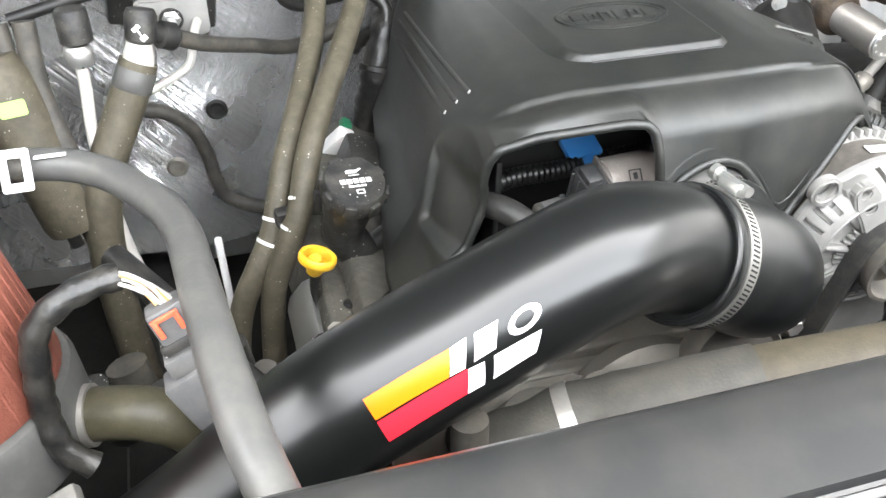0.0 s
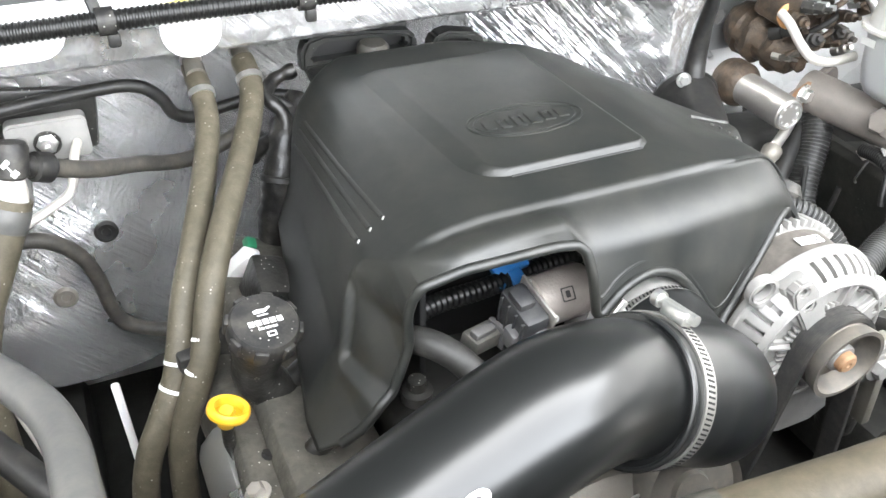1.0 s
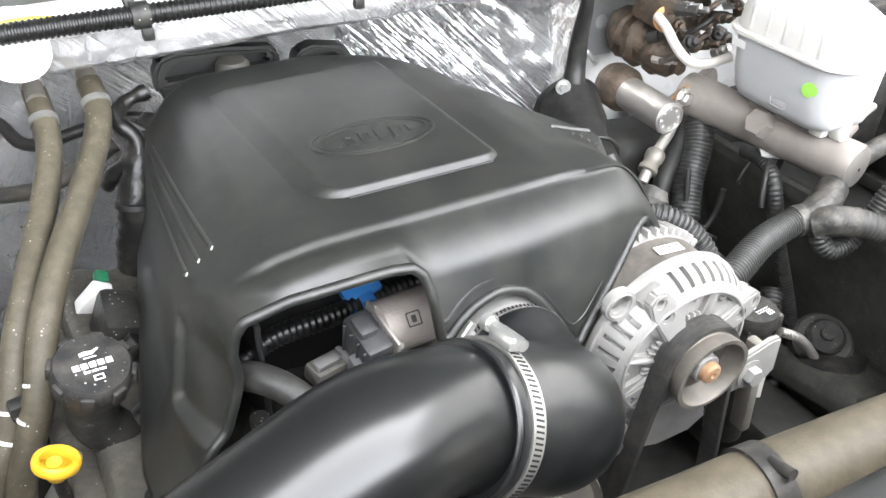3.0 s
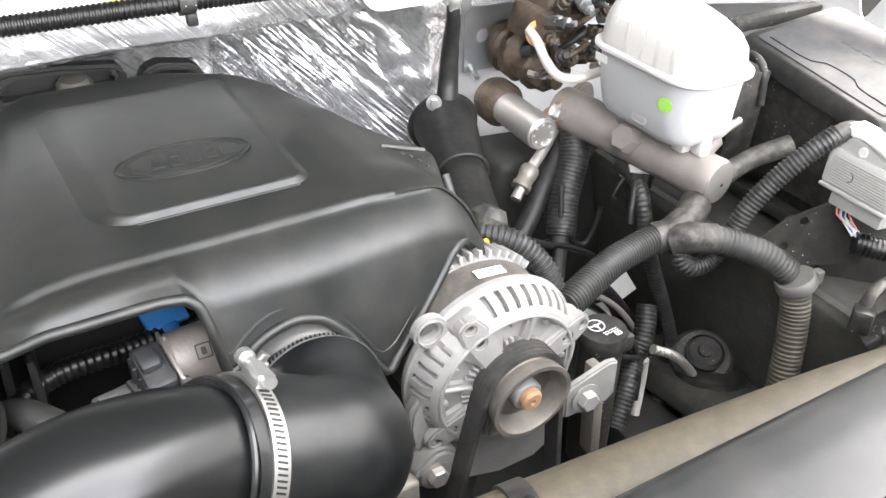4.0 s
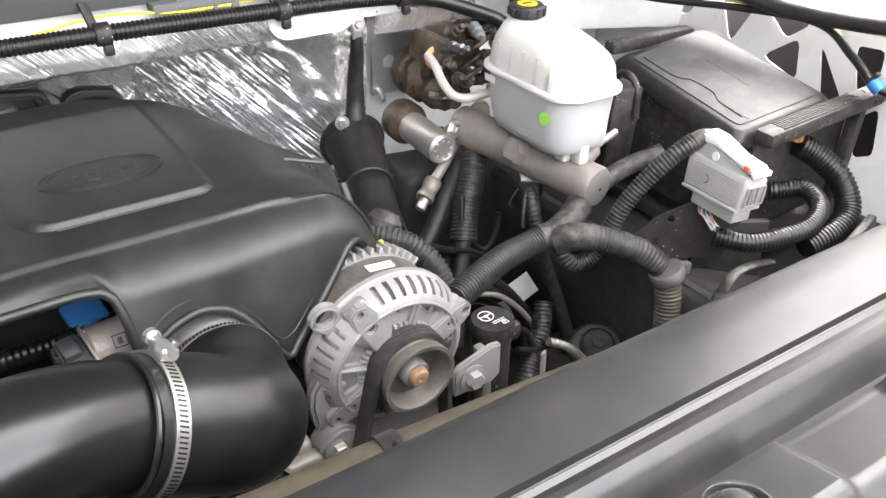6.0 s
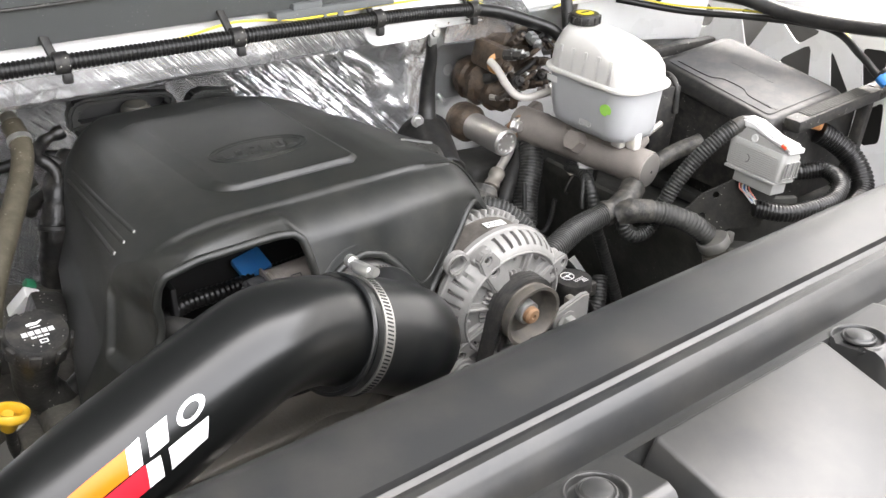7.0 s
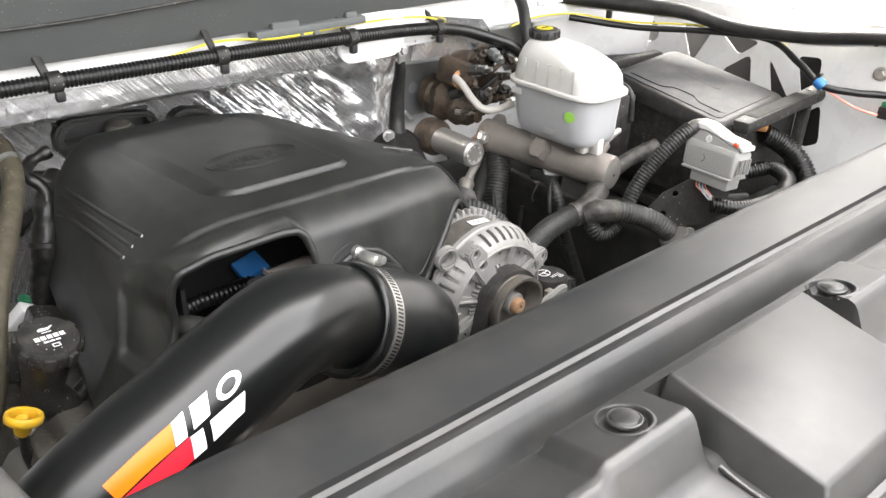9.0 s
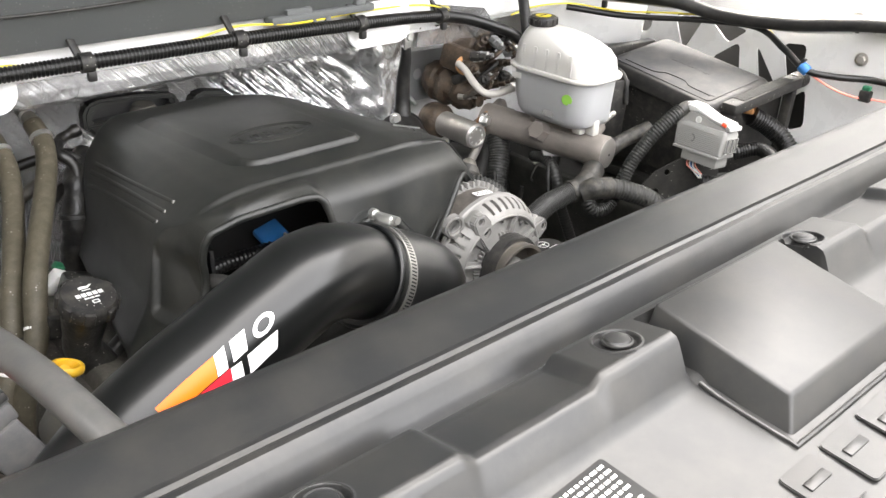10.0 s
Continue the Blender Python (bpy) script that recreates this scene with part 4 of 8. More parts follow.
    clip = join(lathe([(0.020, 0), (0.020, 0.010), (0.015, 0.016), (0, 0.016)], 18, along((0.352, 1.026, 1.006), (0, -0.1, 1))), box(0.016, 0.012, 0.010, pose(0.352, 0.998, 1.004), 0.002))
    part("rear_clip", clip, M_BOOT, cover, "dusty grey clip boss")
    part("rear_clip", box(0.014, 0.018, 0.008, pose(0.430, 0.996, 1.005, 0, 0, 30), 0.002), M_BLACK, cover)
    # small triangular recess on the shoulder: its shadow a flat black face, with a pale edge
    on = lambda x, y, dz=0.0: V((x, y, cover_z(x, y) + dz))
    st = bmesh.new()
    st.faces.new([st.verts.new(on(x, y, 0.0008)) for x, y in ((0.578, 0.7035), (0.606, 0.6975), (0.6075, 0.672))])
    part("side_recess_shade", st, M_INK_SHADE, cover, "flat black triangle painting the shadow of a recess")
    part("recess_edge", tube([on(0.576, 0.7060, 0.0005), on(0.598, 0.7030, 0.0005), on(0.6195, 0.6995, 0.0005)], 0.0022, 8, 0.005), M_HOSE_GREY, cover, "pale edge of the recess")
    for k in range(4):
        x, y = 0.590 + 0.0056 * k, 0.688 - 0.0062 * k
        part("recess_tooth", box(0.0045, 0.0018, 0.002, along(on(x, y, 0.001), (0.3, 0.0, 0.9)), 0.0006), M_HOSE_GREY, cover)
    return cover

build_cover()

# ---- intake tube, coupler, clamp ----
AXIS = [(-0.22, 0.308, 0.822), (-0.1166, 0.3334, 0.876), (-0.0334, 0.3516, 0.918), (0.0329, 0.3682, 0.9599), (0.09, 0.3765, 0.9860), (0.1465, 0.3876, 1.0030), (0.1948, 0.3954, 1.0186), (0.2456, 0.4040, 1.0300), (0.2941, 0.4180, 1.0155), (0.326, 0.4268, 0.9948)]
R_TUBE = 0.047
def build_intake():
    pipe = thing("intake_tube", "satin black metal cold-air intake tube with a striped decal", "intake tube")
    path = spline(AXIS, 0.006)
    part("pipe", sweep(bmesh.new(), path, R_TUBE, 48), M_TUBE, pipe)
    fr = frames(path)
    def skin(s, a, lift=0.0006):
        """A point on the skin, s metres from the decal's start along the tube, a radians round from its decal line."""
        i0 = min(range(len(fr)), key=lambda i: (fr[i][0] - V((0.09, 0.3765, 0.9860))).length)
        f = max(0, min(len(fr) - 2, i0 + s / 0.0062))
        i = int(f)
        p = fr[i][0].lerp(fr[i + 1][0], f - i)
        t = fr[i][1].lerp(fr[i + 1][1], f - i).normalized()
        n = V((-0.30, -0.93, 0.22))
        n = (n - t * n.dot(t)).normalized()
        b = n.cross(t)
        return p + (n * math.cos(a) + b * math.sin(a)) * (R_TUBE + lift)
    def decal(name, pieces, mat, label, cuts=3):
        bm = bmesh.new()
        for poly in pieces:
            tmp = bmesh.new()
            tmp.faces.new([tmp.verts.new((x, y, 0)) for x, y in poly])
            bmesh.ops.triangulate(tmp, faces=tmp.faces)
            if cuts:
                bmesh.ops.subdivide_edges(tmp, edges=tmp.edges[:], cuts=cuts, use_grid_fill=True)
            me = bpy.data.meshes.new("t")
            tmp.to_mesh(me)
            tmp.free()
            bm.from_mesh(me)
            bpy.data.meshes.remove(me)
        for v in bm.verts:
            v.co = skin(v.co.x, v.co.y / R_TUBE)
        part(name, bm, mat, pipe, label)
    decal("upper_stripe", [[(-0.0182, 0.0052), (0.0206, 0.0052), (0.0276, 0.0208), (-0.0182, 0.0198)]], M_DEC_Y, "orange-yellow decal stripe")
    decal("lower_stripe", [[(-0.0190, -0.0135), (0.0254, -0.0122), (0.0304, 0.0042), (-0.0183, 0.0036)]], M_DEC_R, "red decal stripe")
    # white emblem reduced to plain slanted blocks and a ring
    for piece in ([(0.0211, 0.0052), (0.0297, 0.0052), (0.0374, 0.0218), (0.0276, 0.0208)], [(0.0352, 0.0060), (0.0500, 0.0060), (0.0590, 0.0206), (0.0425, 0.0212)],
                  [(0.0254, -0.0124), (0.0356, -0.0126), (0.0405, 0.0026), (0.0309, 0.0038)], [(0.0412, -0.0126), (0.0700, -0.0124), (0.0780, 0.0010), (0.0470, 0.0026)]):
        decal("emblem_block", [piece], M_DEC_W, "white slanted emblem block")
    ring = []
    for k in range(40):
        quad = []
        for q, rad in ((k, 0.6), (k + 1, 0.6), (k + 1, 1.0), (k, 1.0)):
            a = 2 * math.pi * q / 40
            quad.append((0.0720 + rad * (0.0105 * math.cos(a) + 0.003 * math.sin(a)), 0.0125 + rad * 0.0072 * math.sin(a)))
        ring.append(quad)
    decal("emblem_ring", ring, M_DEC_W, "white oval emblem ring", 0)
    # rubber coupler elbow from the tube to the throttle
    coup = thing("coupler_hose", "black rubber coupler elbow between intake tube and throttle body", "hose")
    cp = [(0.3150, 0.4240, 1.0005), (0.3345, 0.4288, 0.9898), (0.366, 0.4318, 0.9745), (0.3937, 0.4345, 0.9570), (0.4134, 0.4530, 0.9385), (0.4205, 0.4880, 0.9250), (0.4279, 0.53, 0.9219)]
    part("elbow", sweep(bmesh.new(), spline(cp, 0.005), lambda i, n: 0.0530 + 0.0015 * max(0.0, min(1.0, (i / n - 0.22) / 0.35)), 48), M_COUPLER, coup)
    lip = [V((0.3158, 0.4241, 1.0000)) + along((0, 0, 0), (0.040, 0.006, -0.0215)).to_3x3() @ V((0.0525 * math.cos(2 * math.pi * k / 48), 0.0525 * math.sin(2 * math.pi * k / 48), 0)) for k in range(48)]
    part("moulded_lip", tube(lip, 0.0022, 8, 0.005, closed=True), M_COUPLER, coup)
    band_clamp("hose_clamp", "bright steel worm-drive hose clamp on the coupler", V((0.3345, 0.4286, 0.9901)), V((0.040, 0.004, -0.0187)), 0.0542, V((0.22, 0.12, 0.9)), 0.0112)
    band_clamp("hose_clamp", "steel hose clamp at the throttle body", V((0.4268, 0.524, 0.921)), V((0.001, 0.04, -0.007)), 0.0548, V((-0.75, 0.0, 0.7)), 0.0065)

def band_clamp(name, label, c, d, r, screw, width=0.0125):
    cl = thing(name, label, "clamp", "hose clamps")
    d = d.normalized()
    m = along(c, d)
    part("band", lathe([(r, -width / 2), (r + 0.0012, -width / 2), (r + 0.0012, width / 2), (r, width / 2), (r, -width / 2)], 64, m), M_BAND, cl)
    inv = m.to_3x3().inverted()
    s = inv @ screw
    a0 = math.atan2(s.y, s.x)
    for k in range(70):
        a = a0 + math.pi * 2 * (k + 3) / 96
        part("slot", box(0.0014, 0.0008, width * 0.60, m @ Matrix.Rotation(a, 4, "Z") @ pose(r + 0.0013, 0, 0, 0, 0, 90) @ pose(0, 0, 0, 0, 12, 0)), M_INK_SHADE, cl)
    hm = m @ Matrix.Rotation(a0, 4, "Z") @ pose(r + 0.006, 0, 0)
    part("screw_housing", box(0.010, 0.022, width * 1.15, hm, 0.002), M_STEEL, cl)
    part("screw", lathe([(0.0042, -0.016), (0.0042, 0.016), (0.0062, 0.0161), (0.0062, 0.022), (0.004, 0.0225), (0, 0.0225)], 16, hm @ pose(0.002, 0, 0, 90)), M_STEEL, cl)
    return cl

build_intake()

# ---- radiator sight shield ----
def shield_z(x, y):
    out = -0.85 * ease(0.126, 0.140, x) * (1 - ease(0.240, 0.252, x)) - 0.85 * ease(0.600, 0.612, x) * (1 - ease(0.70, 0.714, x))     # pockets between the pin platforms
    prof = [(-0.45, 0.93), (-0.34, 1.01), (-0.20, 1.042), (-0.05, 1.056), (0.043, 1.0672), (0.049, 1.0705), (0.053, 1.076), (0.063, 1.0975 + 0.005 * out), (0.066, 1.1015 + 0.007 * out), (0.072, 1.1036 + 0.0085 * out), (0.108, 1.0968 + 0.011 * out),
            (0.112, 1.0955 + 0.010 * out), (0.115, 1.0860), (0.118, 1.0770), (0.124, 1.0750), (0.129, 1.0800), (0.135, 1.0945), (0.138, 1.0985), (0.1415, 1.1010), (0.1465, 1.1005), (0.1485, 1.0965), (0.154, 1.0950), (0.1575, 1.0965), (0.1595, 1.0940), (0.1615, 1.0870), (0.165, 1.0880), (0.167, 1.0918), (0.172, 1.0924),
            (0.195, 1.0948), (0.214, 1.0964), (0.224, 1.0935), (0.232, 1.0845), (0.236, 1.0600), (0.236, 1.02)]
    return prof

def build_shield():
    sh = thing("radiator_shield", "dark grey grained plastic sight shield over the radiator", "shield")
    pins = (0.292, 0.544, 0.05, 0.79)
    xs = {-0.75 + 0.05 * k for k in range(38)} | {0.236 + 0.002 * k for k in range(10)} | {0.122 + 0.002 * k for k in range(11)} | {0.26 + 0.02 * k for k in range(18)} | {0.596 + 0.002 * k for k in range(10)} | {0.698 + 0.002 * k for k in range(10)}
    xs |= {p + 0.0006 * k for p in pins for k in range(-34, 35)} | {0.322 + 0.0015 * k for k in range(9)} | {0.522 + 0.0015 * k for k in range(9)}
    xs = sorted(round(x, 4) for x in xs)
    xs = [a for a, b in zip(xs, xs[1:] + [9]) if b - a > 0.00025]
    def dish(x, y):
        """Depth of the shallow round seats that hold the push pins."""
        r = min(math.hypot(x - p, y - 0.0910) for p in pins)
        return 0.0034 * max(0.0, min(1.0, (0.0164 - r) / 0.0014)) - 0.0008 * max(0.0, 1 - abs(r - 0.0172) / 0.0016)
    def gap(x, y):
        """The ledge stops short of the raised box and drops into a channel."""
        e = min((x - 0.3265) / 0.004, (0.5310 - x) / 0.004, (0.1035 - y) / 0.003)
        return max(0.0, min(1.0, e))
    bm = bmesh.new()
    grid = []
    for x in xs:
        prof = shield_z(x, 0)
        rows = []
        for (y0, z0), (y1, z1) in zip(prof, prof[1:]):
            n = 64 if y0 == 0.072 else 3 if y0 in (0.066, 0.108) else 1
            rows += [(y0 + (y1 - y0) * k / n, z0 + (z1 - z0) * k / n) for k in range(n)]
        rows.append(prof[-1])
        col = []
        for y, z in rows:
            if 0.048 < y < 0.116:
                g = gap(x, y)
                z = z + (min(z, 1.072) - z) * g - dish(x, y) * (1 - g)
            col.append(bm.verts.new((x, y, z + 0.0006 * noise.noise(V((x * 8, y * 20, 0))))))
        grid.append(col)
    for a, b in zip(grid, grid[1:]):
        for k in range(len(a) - 1):
            bm.faces.new((a[k], a[k + 1], b[k + 1], b[k]))
    body = part("body", bm, M_SHIELD, sh, smooth=38)
    sol = body.modifiers.new("thick", "SOLIDIFY")
    sol.thickness, sol.offset = 0.003, -1
    # raised centre box, sloping forwards
    bm = bmesh.new()
    low = [(0.336, 0.104), (0.520, 0.104), (0.520, -0.024), (0.340, -0.024)]
    high = [(0.345, 0.0985), (0.511, 0.0985), (0.511, -0.010), (0.352, -0.010)]
    zl = (1.060, 1.060, 1.050, 1.050)
    zh = (1.107, 1.107, 1.084, 1.084)
    a = [bm.verts.new((x, y, z)) for (x, y), z in zip(low, zl)]
    b = [bm.verts.new((x, y, z)) for (x, y), z in zip(high, zh)]
    for k in range(4):
        bm.faces.new((a[k], a[(k + 1) % 4], b[(k + 1) % 4], b[k]))
    bm.faces.new(b)
    bmesh.ops.bevel(bm, geom=[e for e in bm.edges if not e.is_boundary], offset=0.0030, segments=3, affect="EDGES", profile=0.5)
    part("centre_box", bm, M_SHIELD, sh, smooth=60)
    part("box_bead", tube([(0.3335, 0.046, 1.0705), (0.3338, 0.030, 1.0668), (0.3350, 0.0, 1.0632), (0.3375, -0.0245, 1.0602), (0.345, -0.0272, 1.0598), (0.43, -0.0272, 1.0598), (0.522, -0.0272, 1.0598)], 0.0020, 8, 0.006), M_SHIELD, sh)
    for x in pins:
        z = 1.1000 - 0.0032
        part("pin_stem", lathe([(0.0085, 0.0), (0.0085, 0.003), (0, 0.003)], 24, pose(x + 0.001, 0.0908, z)), M_INK_SHADE, sh)
        part("push_pin", lathe([(0.0085, 0.0016), (0.0112, 0.0018), (0.0116, 0.0026), (0.0113, 0.0036), (0.0104, 0.0040), (0.0100, 0.0036), (0.0094, 0.0036), (0.0085, 0.0050), (0.005, 0.0060), (0, 0.0063)], 36, pose(x + 0.001, 0.0908, z, -5, 2)), M_SHIELD, sh, "round plastic push pin")
    # raised plain strokes in place of the embossed lettering
    for k in range(5):
        x, y = 0.318 + 0.050 * k, -0.055
        zz = 1.0562
        m = pose(x, y, zz, 4)
        bm = join(prism(rrect(0.040, 0.040, 0.004), 0.0022, m, 0.0008))
        part("embossed_shape", bm, M_SHIELD, sh, "raised plain block on the plastic")
        part("embossed_stroke", box(0.024, 0.007, 0.0022, m @ pose(0, 0.004, 0.0024), 0.0006), M_SHIELD, sh)
    lb = thing("warning_label", "black label with white unreadable print on the shield", "label")
    lm = pose(0.198, 0.017, 1.0654, 5.5, 0, 4)
    part("backing", prism(rrect(0.050, 0.046, 0.003), 0.0006, lm), M_INK_SHADE, lb)
    random.seed(4)
    for r in range(8):
        x = -0.023
        while x < 0.016:
            w = random.uniform(0.0025, 0.0060)
            part("print_bar", box(w, 0.0022, 0.0003, lm @ pose(x + w / 2, 0.018 - 0.0050 * r, 0.0008)), M_PRINT, lb)
            x += w + 0.0018

build_shield()

# ---- radiator hose behind the shield ----
def build_radiator_hose():
    h = thing("radiator_hose", "dusty brown upper radiator hose with a rubber boot", "hose")
    part("hose", tube([(0.325, 0.331, 0.947), (0.36, 0.324, 0.954), (0.42, 0.315, 0.962), (0.475, 0.309, 0.967), (0.60, 0.296, 0.973), (0.74, 0.283, 0.974), (0.86, 0.273, 0.964), (0.97, 0.262, 0.945), (1.08, 0.250, 0.905)], 0.029, 28, 0.012), M_RADHOSE, h)
    part("boot", sweep(bmesh.new(), spline([(0.165, 0.378, 0.865), (0.19, 0.369, 0.885), (0.230, 0.364, 0.902), (0.268, 0.350, 0.920), (0.305, 0.337, 0.938), (0.340, 0.328, 0.950)], 0.006), lambda i, n: 0.034 - 0.0035 * max(0, (i / n - 0.5) / 0.5) + 0.0015 * math.sin(i * 0.9) * (1 if i < n * 0.5 else 0), 28), M_BOOT, h, "wider dusty rubber boot")
    part("clamp", lathe([(0.0305, -0.008), (0.0315, -0.008), (0.0315, 0.008), (0.0305, 0.008)], 32, along((0.475, 0.309, 0.967), (1, -0.11, 0.07))), M_BLACK, h, "dark hose clamp")
    part("clamp_screw", lathe([(0.0040, -0.009), (0.0040, 0.009), (0, 0.0095)], 12, along((0.475, 0.300, 0.9985), (0, 1, -0.25))), M_BLACK, h)
    o = thing("coolant_outlet", "dusty cast metal coolant outlet under the intake tube", "engine part")
    part("body", lathe([(0.045, 0), (0.046, 0.02), (0.038, 0.03), (0.036, 0.055), (0.030, 0.06), (0, 0.06)], 28, along((0.20, 0.40, 0.83), (0.1, -0.3, 0.9))), M_ALU_DARK, o)
    part("flange", prism(rrect(0.12, 0.05, 0.02), 0.012, pose(0.21, 0.42, 0.855, 10, 0, 0), 0.003), M_ALU_DARK, o)
    part("pump_snout", lathe([(0.030, 0), (0.032, 0.008), (0.026, 0.014), (0.026, 0.040), (0.031, 0.044), (0.031, 0.054), (0, 0.056)], 28, along((0.262, 0.405, 0.865), (0.15, -0.75, 0.55))), M_ALU_DARK, o)
    for k in range(5):
        a = 2 * math.pi * k / 5
        hexbolt(o, (0.33 + 0.062 * math.cos(a), 0.428, 0.80 + 0.062 * math.sin(a)), (0, -1, 0.1), 0.007, 0.007, M_STEEL_DULL)
    part("lower_pipe", tube([(0.131, 0.350, 0.955), (0.131, 0.345, 0.92), (0.133, 0.340, 0.885), (0.138, 0.338, 0.83), (0.145, 0.34, 0.76)], 0.0130, 18, 0.008), M_HOSE_DARK, o, "dusty olive rubber pipe")
    part("pale_bracket", box(0.075, 0.006, 0.11, pose(0.132, 0.425, 0.815, -8, 0, 6), 0.002), M_CASTING, o, "pale dusty bracket below the intake tube")
    part("bypass_pipe", tube([(0.165, 0.405, 0.80), (0.172, 0.395, 0.85), (0.160, 0.385, 0.885), (0.13, 0.38, 0.90)], 0.010, 14, 0.006), M_VENT, o)
    part("clamp_band", lathe([(0.0345, -0.006), (0.0362, -0.006), (0.0362, 0.006), (0.0345, 0.006)], 32, along((0.220, 0.3655, 0.898), (0.75, -0.12, 0.32))), M_STEEL_DULL, o)
    part("pump_housing", lathe([(0.07, 0), (0.075, 0.02), (0.06, 0.035), (0.03, 0.04), (0.03, 0.055), (0, 0.055)], 32, along((0.33, 0.46, 0.80), (0, -1, 0.1))), M_ALU_DARK, o)

build_radiator_hose()

# ---- alternator ----
ALT = pose(0.593, 0.507, 0.895, 90 + 3.0) @ Matrix.Scale(1.13, 4)   # local z points to the front of the vehicle
HOUSE = pose(0.590, 0.498, 0.8925, 90 + 3.0) @ Matrix.Diagonal((1.26, 1.26, 1.18, 1.0))
REAR = HOUSE @ Matrix.Diagonal((0.90, 0.90, 1.0, 1.0))
def slotted(profile, seg, pattern, rows, m, thick=0.0035):
    """A turned shell with a row of real slots: pattern says which segments are open over the given profile rows."""
    bm = bmesh.new()
    rings = [[bm.verts.new(m @ V((r * math.cos(2 * math.pi * k / seg), r * math.sin(2 * math.pi * k / seg), z))) for k in range(seg)] for r, z in profile]
    for i, (a, b) in enumerate(zip(rings, rings[1:])):
        for k in range(seg):
            if i in rows and pattern(k):
                continue
            j = (k + 1) % seg
            bm.faces.new((a[k], a[j], b[j], b[k]))
    inner = [[bm.verts.new(m @ V(((r - thick) * math.cos(2 * math.pi * k / seg), (r - thick) * math.sin(2 * math.pi * k / seg), z - thick * 0.6))) for k in range(seg)] for r, z in profile]
    for i, (a, b) in enumerate(zip(inner, inner[1:])):
        for k in range(seg):
            if i in rows and pattern(k):
                continue
            j = (k + 1) % seg
            bm.faces.new((a[j], a[k], b[k], b[j]))
    for k in range(seg):
        j = (k + 1) % seg
        for e in (0, -1):
            bm.faces.new((rings[e][k], rings[e][j], inner[e][j], inner[e][k]))
        if pattern(k):
            lo, hi = min(rows), max(rows) + 1
            for e in (lo, hi):
                bm.faces.new((rings[e][k], rings[e][j], inner[e][j], inner[e][k]))
        for q in (k, j):
            if pattern(k) != pattern((q if q == j else k - 1) % seg):
                for i in rows:
                    if pattern(k):
                        bm.faces.new((rings[i][q], rings[i + 1][q], inner[i + 1][q], inner[i][q]))
    bmesh.ops.recalc_face_normals(bm, faces=bm.faces)
    return bm

def build_alternator():
    al = thing("alternator", "cast aluminium alternator with slotted housing and belt pulley", "alternator")
    part("winding", lathe([(0.054, -0.075), (0.055, -0.036), (0.050, -0.022), (0.024, -0.020), (0, -0.020)], 40, HOUSE), M_COIL, al, "varnished copper winding inside the slots")
    part("stator", lathe([(0.0610, -0.062), (0.0655, -0.061), (0.0655, -0.0245), (0.0610, -0.024)], 56, HOUSE @ Matrix.Diagonal((0.95, 0.95, 1.0, 1.0))), M_GRIME, al, "dark laminated steel stator band")
    part("rear_frame", slotted([(0.063, -0.056), (0.0696, -0.057), (0.0700, -0.066), (0.0690, -0.074), (0.0655, -0.086), (0.0600, -0.097), (0.050, -0.102), (0.030, -0.103)], 108, lambda k: k % 6 in (1, 2, 3), (2, 3, 4), REAR), M_ALU, al)
    for q in range(40, 142, 7):
        part("rear_fin", box(0.0085, 0.0036, 0.020, REAR @ Matrix.Rotation(radians(q), 4, "Z") @ pose(0.0705, 0, -0.068, 0, 12, 0), 0.0014), M_ALU, al)
    # front frame: hub, four arms, eight windows, finned shoulder
    arms, mids = (22, 120, 215, 303), (71, 167.5, 259, 342.5)
    holes = []
    for k in range(8):
        q = mids[k // 2] + (17.5 if k % 2 else -17.5)
        a0, a1 = radians(q - 12), radians(q + 12)
        pts = [(0.0505 * math.cos(a0 + (a1 - a0) * j / 8), 0.0505 * math.sin(a0 + (a1 - a0) * j / 8)) for j in range(9)]
        pts += [(0.0305 * math.cos(a1 + (a0 - a1) * j / 6), 0.0305 * math.sin(a1 + (a0 - a1) * j / 6)) for j in range(7)]
        holes.append(pts)
    part("front_face", prism(disc(0, 0, 0.0560, 64), 0.006, HOUSE @ pose(0, 0, -0.004), holes=holes), M_ALU, al, smooth=30)
    part("slot_floor", lathe([(0.0510, -0.002), (0.0560, -0.005), (0.0605, -0.012), (0.0620, -0.020), (0.0620, -0.025)], 64, HOUSE), M_ALU, al, "dusty cast floor behind the cooling slots")
    shoulder = [(0.0535, 0.0030), (0.0545, 0.0036), (0.0565, 0.0026), (0.0600, -0.0005), (0.0632, -0.0050), (0.0656, -0.0110), (0.0668, -0.0170), (0.0676, -0.0200), (0.0690, -0.0212), (0.0690, -0.0262), (0.0650, -0.0275)]
    def slot(k):
        a = k * 360 / 200
        return k % 5 in (1, 2) and all(abs((a - b + 180) % 360 - 180) > 14 for b in arms)
    part("front_shell", slotted(shoulder, 200, slot, (3, 4, 5), HOUSE, 0.0042), M_ALU, al, smooth=35)
    part("face_ring", tube([HOUSE @ V((0.0538 * math.cos(2 * math.pi * k / 48), 0.0538 * math.sin(2 * math.pi * k / 48), 0.0032)) for k in range(48)], 0.0018, 8, 0.004, closed=True), M_ALU, al)
    for b, mid in zip(arms, mids):
        m = HOUSE @ Matrix.Rotation(radians(b), 4, "Z")
